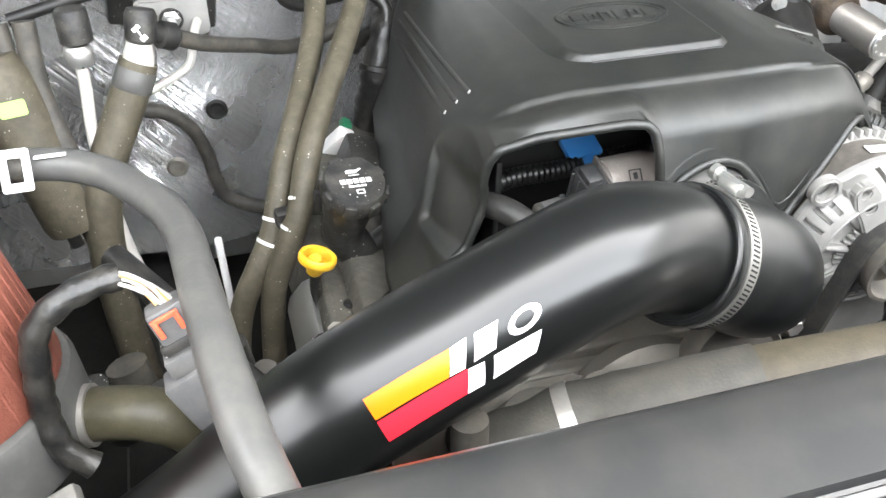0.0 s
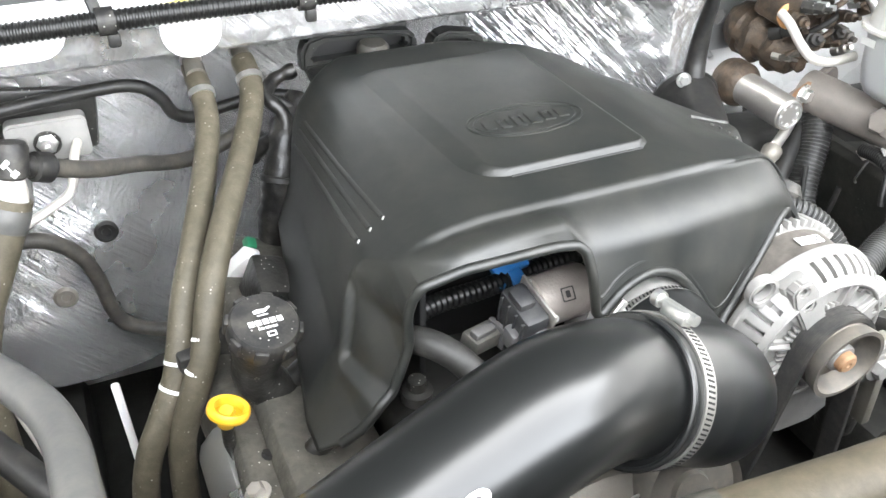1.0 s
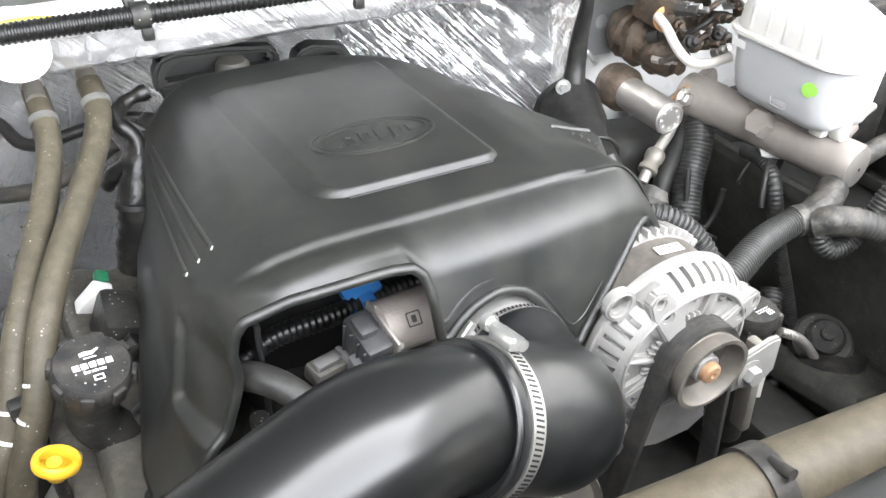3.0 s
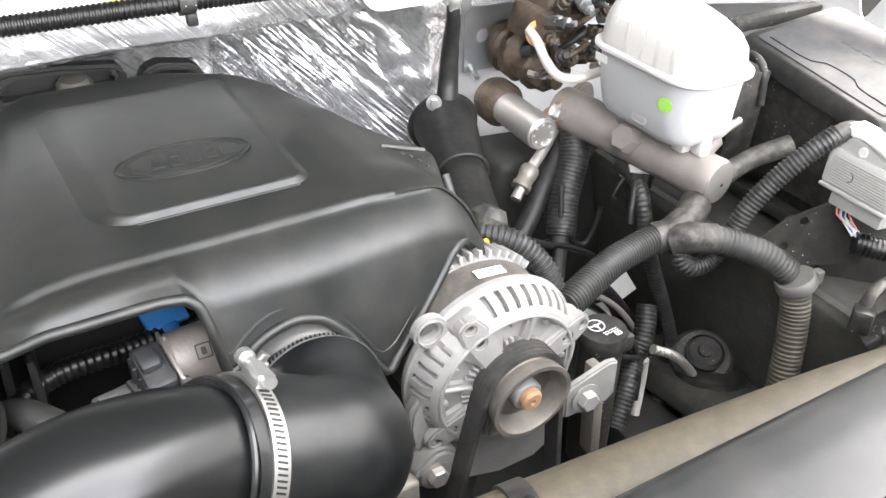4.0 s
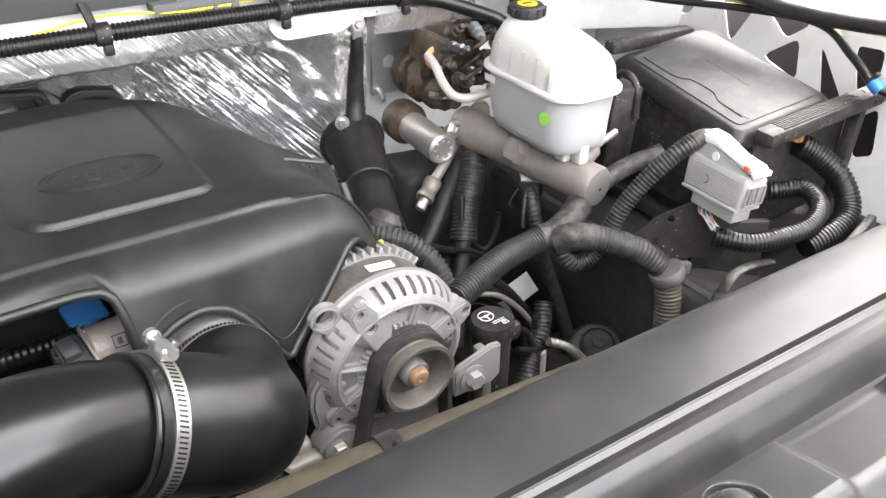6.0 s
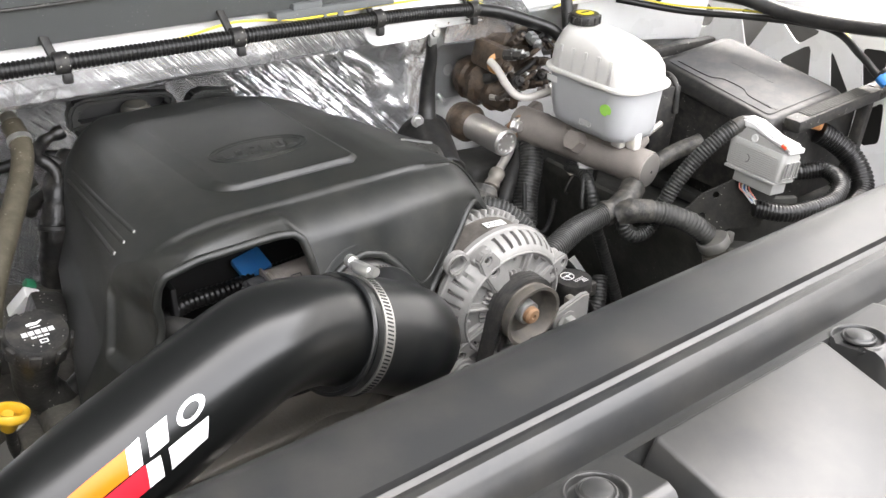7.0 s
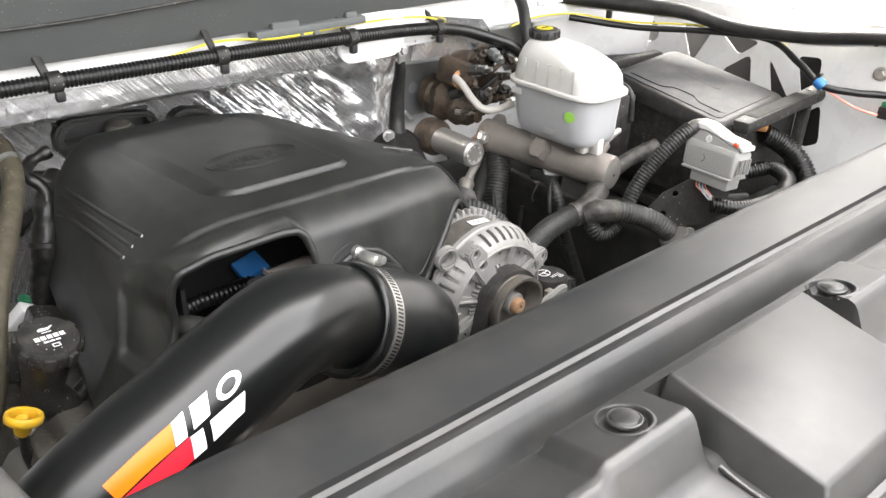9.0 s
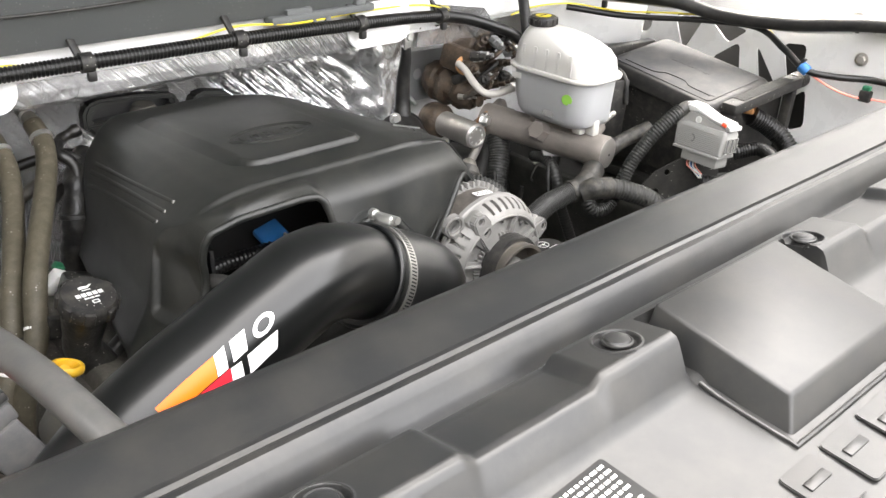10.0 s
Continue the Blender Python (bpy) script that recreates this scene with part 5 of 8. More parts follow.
        part("arm", prism([(0.026, -0.0095), (0.044, -0.0100), (0.058, -0.0105), (0.070, -0.0080), (0.0735, 0.0), (0.070, 0.0080), (0.058, 0.0105), (0.044, 0.0100), (0.026, 0.0095)], 0.0105, m @ pose(0, 0, 0.0012, 0, 8, 0), 0.0016, holes=[disc(0.0505, 0, 0.0036, 16), disc(0.0655, 0, 0.0028, 16)]), M_ALU, al)
        part("arm_root", box(0.020, 0.022, 0.020, m @ pose(0.0585, 0, -0.0125, 0, 24, 0), 0.005), M_ALU, al)
        part("arm_socket", lathe([(0.0034, 0.0), (0.0034, 0.0004), (0, 0.0004)], 14, m @ pose(0.0505, 0, 0.0015, 0, 8, 0)), M_INK_SHADE, al)
        for j in (-25, -17, -9, 9, 17, 25):
            mm = HOUSE @ Matrix.Rotation(radians(mid + j), 4, "Z")
            part("vane", box(0.0090, 0.0022, 0.008, mm @ pose(0.0312, 0, 0.0, 0, 18, 0), 0.0008), M_ALU, al)
        mm = HOUSE @ Matrix.Rotation(radians(mid), 4, "Z")
        part("window_bar", box(0.028, 0.0030, 0.006, mm @ pose(0.042, 0, 0.0022, 0, 5, 0), 0.0012), M_ALU, al)
        for j in (-17.5, 17.5):
            mm = HOUSE @ Matrix.Rotation(radians(mid + j), 4, "Z")
            part("window_tooth", box(0.006, 0.004, 0.005, mm @ pose(0.0490, 0, -0.001), 0.001), M_ALU, al)
    part("hub", lathe([(0.026, -0.004), (0.027, 0.006), (0.022, 0.012), (0.012, 0.012)], 40, HOUSE), M_ALU, al)
    # mounting ears
    ear = HOUSE @ Matrix.Rotation(radians(136), 4, "Z")
    part("ear", prism(rrect(0.026, 0.024, 0.0115, cx=0.0745), 0.010, ear @ pose(0, 0, -0.022), 0.002, holes=[disc(0.0765, 0, 0.0072, 20)]), M_ALU, al)
    part("ear_web", box(0.016, 0.024, 0.018, ear @ pose(0.060, 0, -0.020), 0.004), M_ALU, al)
    web = [(176, 0.064), (186, 0.0715), (198, 0.0765), (212, 0.082), (224, 0.086), (240, 0.092), (256, 0.106), (274, 0.114), (290, 0.120), (300, 0.116), (304, 0.080), (306, 0.060), (270, 0.050), (236, 0.050), (206, 0.050)]
    part("foot_web", prism([(r * math.cos(radians(a)), r * math.sin(radians(a))) for a, r in web], 0.013, HOUSE @ pose(0, 0, -0.018), 0.003), M_ALU, al)
    foot = HOUSE @ Matrix.Rotation(radians(228), 4, "Z")
    part("foot", prism(rrect(0.036, 0.030, 0.013, cx=0.082), 0.024, foot @ pose(0, 0, -0.016), 0.003), M_ALU, al)
    hexbolt(al, HOUSE @ V((0.0852 * math.cos(radians(228)), 0.0852 * math.sin(radians(228)), 0.008)), (0, -1, 0.05), 0.010, 0.009, M_STEEL_DULL)
    part("stator_label", prism([(-0.0115, -0.0045), (0.0115, -0.0045), (0.0115, 0.0045), (-0.0115, 0.0045)], 0.0006, HOUSE @ Matrix.Rotation(radians(84), 4, "Z") @ pose(0.0626, 0, -0.042, 90, 0, 90)), M_PAPER, al, "pale printed label")
    for k in range(6):
        part("label_print", box(0.0024, 0.0013, 0.0003, HOUSE @ Matrix.Rotation(radians(84), 4, "Z") @ pose(0.0633, 0, -0.042, 90, 0, 90) @ pose(-0.0085 + 0.0034 * k, 0.0016 if k % 2 else -0.0016, 0)), M_INK_SHADE, al)
    # pulley
    big = ALT @ Matrix.Diagonal((1.2, 1.2, 1.0, 1.0))
    pul = part("pulley", lathe([(0.012, 0.012), (0.0265, 0.013), (0.0275, 0.016), (0.0262, 0.018), (0.0275, 0.020), (0.0262, 0.022), (0.0275, 0.024), (0.0262, 0.026), (0.0275, 0.028), (0.0262, 0.030), (0.0275, 0.032), (0.0285, 0.040), (0.0285, 0.0425), (0.0255, 0.0425), (0.0245, 0.040), (0.0240, 0.030), (0.0215, 0.026), (0.010, 0.025)], 48, big), M_PULLEY, al)
    part("shaft_nut", lathe([(0.0105, 0.02), (0.0105, 0.034), (0.0095, 0.0355), (0.0060, 0.0357)], 28, big), M_ALU, pul)
    part("shaft_end", lathe([(0.0090, 0.034), (0.0090, 0.0405), (0.0072, 0.0425), (0.0026, 0.0428), (0.0020, 0.0405), (0, 0.0405)], 24, ALT), M_RUSTY, pul, "rust-coloured shaft end")
    br = thing("alternator_bracket", "cast metal bracket with a hex bolt beside the alternator", "bracket")
    part("plate", prism([(-0.004, -0.004), (-0.005, 0.026), (0.002, 0.034), (0.044, 0.046), (0.055, 0.044), (0.056, 0.004), (0.046, -0.004)], 0.008, pose(0.655, 0.492, 0.826, 90), 0.002), M_ALU, br)
    part("leg", box(0.012, 0.02, 0.12, pose(0.700, 0.50, 0.80, 0, -4), 0.003), M_ALU_DARK, br)
    hexbolt(br, (0.672, 0.482, 0.842), (0, -1, 0.05), 0.0105, 0.010, M_ALU)
    # belt
    belt = thing("drive_belt", "black ribbed drive belt round the alternator pulley", "belt")
    r0, r1 = 0.0368, 0.0420
    cx, cz = 0.593, 0.8935
    outer, inner = [], []
    aL, aR = 168, 4
    for k in range(25):
        a = radians(aL + (aR - aL) * k / 24)
        outer.append((cx + r1 * math.cos(a), cz + r1 * math.sin(a)))
        inner.append((cx + r0 * math.cos(a), cz + r0 * math.sin(a)))
    dl, dr = (-0.20, -0.98), (0.07, -0.99)
    lo = lambda p, d, s: (p[0] + d[0] * s, p[1] + d[1] * s)
    poly = [lo(outer[0], dl, 0.22)] + outer + [lo(outer[-1], dr, 0.20), lo(inner[-1], dr, 0.20)] + inner[::-1] + [lo(inner[0], dl, 0.22)]
    part("belt_loop", prism(poly, 0.021, pose(0, 0.4705 + 0.022, 0, 90), 0.0006), M_BELT, belt, smooth=30)
    for k in range(4):
        part("belt_rib", prism([(cx + (r1 + 0.0005) * math.cos(radians(aL + (aR - aL) * q / 24)), cz + (r1 + 0.0005) * math.sin(radians(aL + (aR - aL) * q / 24))) for q in range(25)] + [(cx + (r1 - 0.001) * math.cos(radians(aR + (aL - aR) * q / 24)), cz + (r1 - 0.001) * math.sin(radians(aR + (aL - aR) * q / 24))) for q in range(25)], 0.0022, pose(0, 0.4910 - 0.0050 * k, 0, 90)), M_BELT, belt, smooth=30)
    idl = thing("idler_pulley", "dark belt pulley below the coupler", "pulley")
    part("wheel", lathe([(0.02, 0), (0.05, 0.002), (0.052, 0.02), (0.048, 0.026), (0.044, 0.02), (0.02, 0.018), (0.018, 0.022), (0, 0.022)], 40, along((0.40, 0.44, 0.845), (0.05, -0.9, 0.4))), M_PULLEY, idl)

build_alternator()

# ---- throttle body and parts under the cover opening ----
def build_throttle():
    tb = thing("throttle_body", "cast aluminium electronic throttle body behind the coupler", "throttle body")
    part("bore", lathe([(0.052, 0), (0.053, 0.03), (0.058, 0.032), (0.058, 0.06), (0, 0.06)], 36, along((0.428, 0.525, 0.924), (0, 1, -0.05))), M_ALU, tb)
    hous = along((0.328, 0.578, 0.9575), (1, 0.05, 0.02))
    part("motor_housing", lathe([(0.0, -0.002), (0.0205, 0.0), (0.0235, 0.003), (0.0235, 0.050), (0.0215, 0.054), (0, 0.054)], 36, hous), M_CASTING, tb)
    part("housing_rib", box(0.050, 0.006, 0.010, hous @ pose(-0.020, 0, 0.028, 0, 90, 0) @ pose(0, 0, 0.006), 0.002), M_CASTING, tb)
    mot = pose(0.316, 0.570, 0.948, 14, -4, 6)
    cv = part("cover", join(box(0.024, 0.044, 0.054, mot, 0.005), box(0.014, 0.050, 0.036, mot @ pose(0.003, 0, -0.004), 0.004)), M_MOTOR, tb, "ribbed black plastic motor cover")
    for k in range(4):
        part("cover_rib", box(0.0265, 0.0022, 0.046, mot @ pose(-0.001, -0.016 + 0.0105 * k, 0.001), 0.0008), M_MOTOR, cv)
    part("cover_cap", box(0.016, 0.022, 0.010, mot @ pose(-0.002, 0.004, 0.029), 0.004), M_MOTOR, cv)
    part("latch", box(0.010, 0.016, 0.022, mot @ pose(-0.014, -0.008, -0.004), 0.003), M_DGREY_PL, cv)
    part("seal", box(0.003, 0.050, 0.058, mot @ pose(0.0135, 0, 0), 0.001), M_STEEL_DULL, tb)
    for dy, dz in ((-0.020, -0.022), (-0.020, 0.020), (0.018, 0.024)):
        hexbolt(tb, mot @ V((0.016, dy, dz)), (0.3, -0.9, 0.3), 0.0032, 0.0035, M_STEEL, False)
    part("stamp", prism(rrect(0.012, 0.012, 0.001), 0.0005, pose(0.352, 0.5585, 0.9755, 48), holes=[rrect(0.010, 0.010, 0.001)]), M_INK_SHADE, tb)
    part("stamp", prism(rrect(0.004, 0.006, 0.001), 0.0005, pose(0.352, 0.5585, 0.9755, 48)), M_INK_SHADE, tb)
    hexbolt(tb, (0.461, 0.566, 0.931), (0, -0.8, 0.6), 0.0048, 0.005, M_STEEL)
    sc = thing("sensor_connector", "grey-brown electrical connector below the throttle motor", "connector")
    part("body", box(0.032, 0.020, 0.016, pose(0.284, 0.580, 0.933, 8, 6, 18), 0.003), M_DIRTYCON, sc)
    part("latch", box(0.024, 0.010, 0.007, pose(0.284, 0.577, 0.943, 8, 6, 18), 0.002), M_DGREY_PL, sc)
    part("collar", box(0.006, 0.024, 0.021, pose(0.300, 0.581, 0.932, 8, 6, 18), 0.002), M_DGREY_PL, sc)
    bl = thing("blue_clip", "bright blue plastic locking clip on the throttle connector", "clip")
    part("clip_body", box(0.036, 0.030, 0.010, pose(0.341, 0.648, 0.953, 28, -8, 8), 0.003), M_BLUE, bl)
    part("tongue", box(0.014, 0.020, 0.007, pose(0.344, 0.628, 0.945, 30, -8, 8), 0.002), M_BLUE, bl)
    part("tongue", box(0.008, 0.016, 0.010, pose(0.326, 0.632, 0.943, 24, -8, 8), 0.002), M_BLUE, bl)
    lm = thing("wiring_loom", "black corrugated wiring loom crossing under the engine cover", "loom")
    part("sleeve", loom([(0.190, 0.580, 0.905), (0.215, 0.605, 0.935), (0.250, 0.617, 0.949), (0.306, 0.628, 0.944), (0.365, 0.640, 0.940), (0.43, 0.640, 0.945)], 0.0095, 0.005), M_CONV, lm)
    vh = thing("vent_hose", "curved grey rubber breather hose behind the intake tube", "hose")
    part("hose", tube([(0.208, 0.625, 0.90), (0.210, 0.598, 0.940), (0.226, 0.572, 0.956), (0.248, 0.545, 0.950), (0.266, 0.518, 0.925), (0.268, 0.49, 0.89)], 0.0118, 18, 0.006), M_VENT, vh)
    part("hose_end", lathe([(0.0138, 0), (0.0138, 0.016)], 20, along((0.257, 0.531, 0.939), (0.4, -0.6, -0.7))), M_DGREY_PL, vh)
    ro = thing("roller_hose", "dark rubber hose end under the cover corner", "hose")
    part("hose", tube([(0.205, 0.535, 0.885), (0.215, 0.520, 0.905), (0.225, 0.505, 0.89)], 0.012, 16, 0.006), M_HOSE_GREY, ro)
    bd = thing("front_bolt", "grimy stud in the shadow under the cover", "bolt")
    part("stud", lathe([(0.014, 0), (0.014, 0.01), (0.008, 0.012), (0.008, 0.022), (0, 0.022)], 16, pose(0.225, 0.58, 0.885)), M_DIRTY, bd)
    jl = thing("loom_end", "short black corrugated loom under the cover corner", "loom")
    part("sleeve", loom([(0.168, 0.505, 0.895), (0.175, 0.500, 0.87), (0.176, 0.498, 0.83)], 0.009, 0.005), M_CONV, jl)

build_throttle()

# ---- brake master cylinder, reservoir, booster ----
def loft(sections, seg=10):
    """Rounded-rectangle sections (z, cx, cy, w, h, r) skinned into one body."""
    bm = bmesh.new()
    rings = []
    for z, cx, cy, w, h, r in sections:
        rings.append([bm.verts.new((x, y, z)) for x, y in rrect(w, h, r, seg, cx, cy)])
    for a, b in zip(rings, rings[1:]):
        for k in range(len(a)):
            j = (k + 1) % len(a)
            bm.faces.new((a[k], a[j], b[j], b[k]))
    bm.faces.new(rings[0][::-1])
    bm.faces.new(rings[-1])
    return bm

def build_brakes():
    mc = thing("master_cylinder", "dusty cast aluminium brake master cylinder with end cap", "brake cylinder")
    a, b = V((0.944, 0.895, 0.912)), V((0.985, 0.643, 0.908))
    d = (b - a).normalized()
    L = (b - a).length
    m = along(a, d)
    part("barrel", lathe([(0.029, 0.0), (0.029, 0.05), (0.0275, 0.055), (0.0275, L - 0.07), (0.0275, L - 0.06), (0.0285, L - 0.02), (0.0285, L - 0.003), (0.027, L), (0.0, L)], 40, m), M_CASTING, mc)
    part("end_cap", lathe([(0.0260, L), (0.0260, L + 0.0015), (0.0250, L + 0.002), (0, L + 0.002)], 32, m), M_STEEL_DULL, mc, "dull round end cap with a pinhole")
    part("pinhole", lathe([(0.0022, L + 0.002), (0.002, L + 0.0026), (0, L + 0.0026)], 12, m @ pose(0.004, -0.004, 0)), M_INK_SHADE, mc)
    part("flange", prism(rrect(0.10, 0.04, 0.016), 0.012, m @ pose(0, 0, 0.0, 0, 0, 20), 0.002), M_CASTING, mc)
    part("ear", prism(rrect(0.056, 0.034, 0.012), 0.010, along((0.928, 0.884, 0.916), d) @ pose(0, 0, 0, 0, 0, 20), 0.002), M_RUSTY, mc, "rust-stained mounting ear")
    hexbolt(mc, (0.914, 0.873, 0.920), d, 0.0095, 0.012, M_STEEL)
    part("boss", lathe([(0.019, 0), (0.019, 0.030), (0.016, 0.034), (0, 0.034)], 6, along((0.958, 0.760, 0.916), (-0.85, -0.1, 0.45))), M_CASTING, mc)
    part("saddle", box(0.030, 0.10, 0.03, pose(0.968, 0.745, 0.940, 0, 0, 8), 0.006), M_CASTING, mc)
    part("port", lathe([(0.011, 0), (0.011, 0.024), (0.008, 0.027), (0, 0.027)], 20, along((0.995, 0.685, 0.926), (0.8, 0.1, 0.5))), M_CASTING, mc)
    part("outlet_pipe", tube([(1.01, 0.687, 0.938), (1.035, 0.69, 0.946), (1.06, 0.695, 0.950)], 0.0050, 12, 0.006), M_STEEL_DULL, mc)
    for k in range(3):
        part("stamped_stroke", box(0.003, 0.010, 0.0006, m @ pose(-0.0175, -0.0155, L - 0.035 + 0.006 * k, 0, 0, 40) @ pose(0, 0, 0, 90, 0, 0)), M_ALU, mc)
    res = thing("brake_reservoir", "milky white plastic brake fluid reservoir with a black cap", "reservoir")
    c = (0.975, 0.742)
    part("lower_body", loft([(0.948, c[0] + 0.003, c[1] - 0.002, 0.080, 0.130, 0.026), (0.953, c[0] + 0.003, c[1] - 0.002, 0.093, 0.148, 0.028), (0.962, c[0] + 0.002, c[1] - 0.001, 0.098, 0.157, 0.030), (0.985, c[0], c[1], 0.101, 0.164, 0.032), (1.026, c[0], c[1], 0.104, 0.172, 0.034), (1.030, c[0], c[1], 0.105, 0.174, 0.034)]), M_TRANS_LOW, res)
    part("seam_flange", loft([(1.0305, c[0], c[1], 0.114, 0.186, 0.036), (1.032, c[0], c[1], 0.117, 0.189, 0.037), (1.036, c[0], c[1], 0.117, 0.189, 0.037), (1.0375, c[0], c[1], 0.114, 0.186, 0.036)]), M_TRANS, res)
    part("upper_body", loft([(1.0375, c[0], c[1], 0.106, 0.177, 0.036), (1.060, c[0], c[1] + 0.001, 0.104, 0.173, 0.038), (1.072, c[0], c[1] + 0.005, 0.100, 0.162, 0.040), (1.081, c[0], c[1] + 0.013, 0.091, 0.142, 0.040), (1.088, c[0], c[1] + 0.023, 0.080, 0.116, 0.036), (1.093, c[0], c[1] + 0.034, 0.066, 0.088, 0.030), (1.097, c[0], c[1] + 0.048, 0.048, 0.056, 0.022)]), M_TRANS, res)
    for k in range(5):
        part("body_rib", box(0.002, 0.007, 0.036, pose(c[0] - 0.0515, 0.688 + 0.026 * k, 1.056, 0, 3), 0.0015), M_TRANS, res)
    part("notch", box(0.004, 0.024, 0.026, pose(c[0] - 0.046, c[1] - 0.012, 0.976, 0, 12), 0.004), M_GREY_PL, res)
    part("foot", box(0.016, 0.02, 0.03, pose(0.962, 0.690, 0.950), 0.004), M_TRANS, res)
    part("foot", box(0.016, 0.02, 0.03, pose(0.975, 0.672, 0.950), 0.004), M_TRANS, res)
    cap = part("cap", lathe([(0.022, 0), (0.0235, 0.002), (0.0235, 0.012), (0.021, 0.015), (0, 0.0155)], 36, pose(0.972, 0.797, 1.098)), M_BLACK, res, "black screw cap with a yellow mark")
    part("mark", lathe([(0.0135, 0.0155), (0.0135, 0.0160), (0, 0.0160)], 32, pose(0.972, 0.797, 1.098)), M_YELLOW_W, cap, "yellow round mark")
    part("mark_centre", box(0.015, 0.004, 0.0005, pose(0.972, 0.797, 1.1145)), M_INK_SHADE, cap)
    for k in range(12):
        part("grip", box(0.004, 0.005, 0.011, pose(0.972, 0.797, 1.105) @ Matrix.Rotation(2 * math.pi * k / 12, 4, "Z") @ pose(0.0238, 0, 0), 0.001), M_BLACK, cap)
    part("round_sticker", lathe([(0.0095, 0), (0.0095, 0.0006), (0, 0.0006)], 28, along((0.9238, 0.689, 1.001), (-1, -0.25, -0.12))), M_LIME, res, "lime green dot sticker")
    part("paper_sticker", prism(rrect(0.022, 0.010, 0.001), 0.0006, along((0.9232, 0.805, 1.018), (-1, 0.0, -0.1)) @ pose(0, 0, 0, 0, 0, 0)), M_PAPER, res, "small paper sticker with dark print")
    acc = thing("accumulator", "grey steel booster accumulator cylinder with a rusty neck", "accumulator")
    aa, ab = V((0.900, 1.005, 0.893)), V((0.891, 0.866, 0.896))
    ad = (ab - aa).normalized()
    mm = along(aa, ad)
    part("can", lathe([(0.0235, 0.04), (0.0235, 0.132), (0.0225, 0.1385), (0.019, 0.1405), (0.017, 0.1390), (0.012, 0.1390), (0, 0.1395)], 36, mm), M_STEEL_DULL, acc)
    part("neck", lathe([(0.030, 0.0), (0.033, 0.008), (0.033, 0.032), (0.029, 0.040), (0.024, 0.046)], 32, mm), M_RUST, acc, "rust-stained neck")
    part("end_ring", tube([mm @ V((0.0185 * math.cos(2 * math.pi * k / 24), 0.0185 * math.sin(2 * math.pi * k / 24), 0.1405)) for k in range(24)], 0.0016, 8, 0.004, closed=True), M_STEEL, acc)
    for k in range(8):
        part("end_print", box(0.0035, 0.0028, 0.0004, mm @ Matrix.Rotation(2 * math.pi * k / 8, 4, "Z") @ pose(0.0135, 0, 0.1395)), M_PRINT, acc)
    bo = thing("brake_booster", "rusty cast iron hydraulic brake booster on the bulkhead", "booster")
    body = lathe([(0.030, 0), (0.040, 0.02), (0.041, 0.03), (0.036, 0.034), (0.036, 0.046), (0.040, 0.050), (0.040, 0.058), (0.031, 0.064), (0.029, 0.080), (0.033, 0.084), (0.033, 0.094), (0.027, 0.100), (0.025, 0.118), (0.020, 0.124), (0.012, 0.126), (0.012, 0.136), (0, 0.136)], 36, along((0.952, 1.06, 0.955), (0.02, -1, -0.15)))
    for v in body.verts:
        v.co += V((noise.noise(v.co * 60), noise.noise(v.co * 60 + V((5, 0, 0))), noise.noise(v.co * 60 + V((0, 5, 0))))) * 0.004
    part("body", body, M_RUST, bo)
    part("valve_block", box(0.09, 0.07, 0.05, pose(0.965, 0.975, 1.005, 10, 8, 12), 0.01), M_RUST, bo)
    part("spool", lathe([(0.016, 0), (0.018, 0.01), (0.018, 0.05), (0.012, 0.055), (0.012, 0.07), (0, 0.07)], 24, along((0.94, 1.0, 1.025), (0.4, -0.9, 0.1))), M_RUST, bo)
    part("spool", lathe([(0.014, 0), (0.016, 0.01), (0.016, 0.05), (0, 0.055)], 24, along((0.985, 0.99, 1.03), (0.5, -0.8, 0.2))), M_RUST, bo)
    part("fitting", lathe([(0.010, 0), (0.012, 0.004), (0.012, 0.02), (0.008, 0.024), (0, 0.024)], 6, along((0.935, 0.955, 1.0), (-0.3, -0.9, 0.2))), M_RUST, bo)
    part("washer", lathe([(0.009, 0), (0.0175, 0.0), (0.0175, 0.004), (0.009, 0.004), (0.009, 0)], 24, along((0.929, 0.945, 1.002), (-0.35, -0.85, 0.35))), M_COPPER, bo, "orange copper washer")
    for p in ((0.975, 0.93, 0.965), (1.0, 0.94, 0.99), (0.955, 0.935, 0.94)):
        hexbolt(bo, p, (-0.2, -1, 0.2), 0.009, 0.008, M_RUST)
    part("pipe", tube([(0.916, 0.948, 1.008), (0.914, 0.925, 1.000), (0.908, 0.895, 0.985), (0.912, 0.872, 0.972), (0.930, 0.858, 0.970), (0.965, 0.852, 0.975)], 0.0065, 14, 0.006), M_PALE, bo, "bent pale steel brake pipe")
    part("pipe", tube([(1.0, 0.95, 1.04), (1.01, 0.93, 1.045), (1.02, 0.90, 1.03), (1.03, 0.88, 1.0)], 0.0055, 12, 0.006), M_STEEL, bo)
    random.seed(21)
    for k in range(34):
        p = V((random.uniform(0.915, 1.04), random.uniform(0.905, 0.975), random.uniform(0.925, 1.05)))
        d = V((random.uniform(-0.8, 0.8), -1, random.uniform(-0.4, 0.9)))
        r = random.uniform(0.004, 0.009)
        part("fitting", lathe([(r * 1.25, -0.012), (r * 1.25, 0.004), (r, 0.005), (r, 0.016), (r * 0.5, 0.018), (r * 0.5, 0.026), (0, 0.026)], random.choice((6, 16)), along(p, d)), random.choice((M_RUST, M_RUST, M_STEEL_DULL, M_BLACK, M_GLOVE, M_GRIME, M_ZINC)), bo)
    for k in range(4):
        z = 0.95 + 0.025 * k
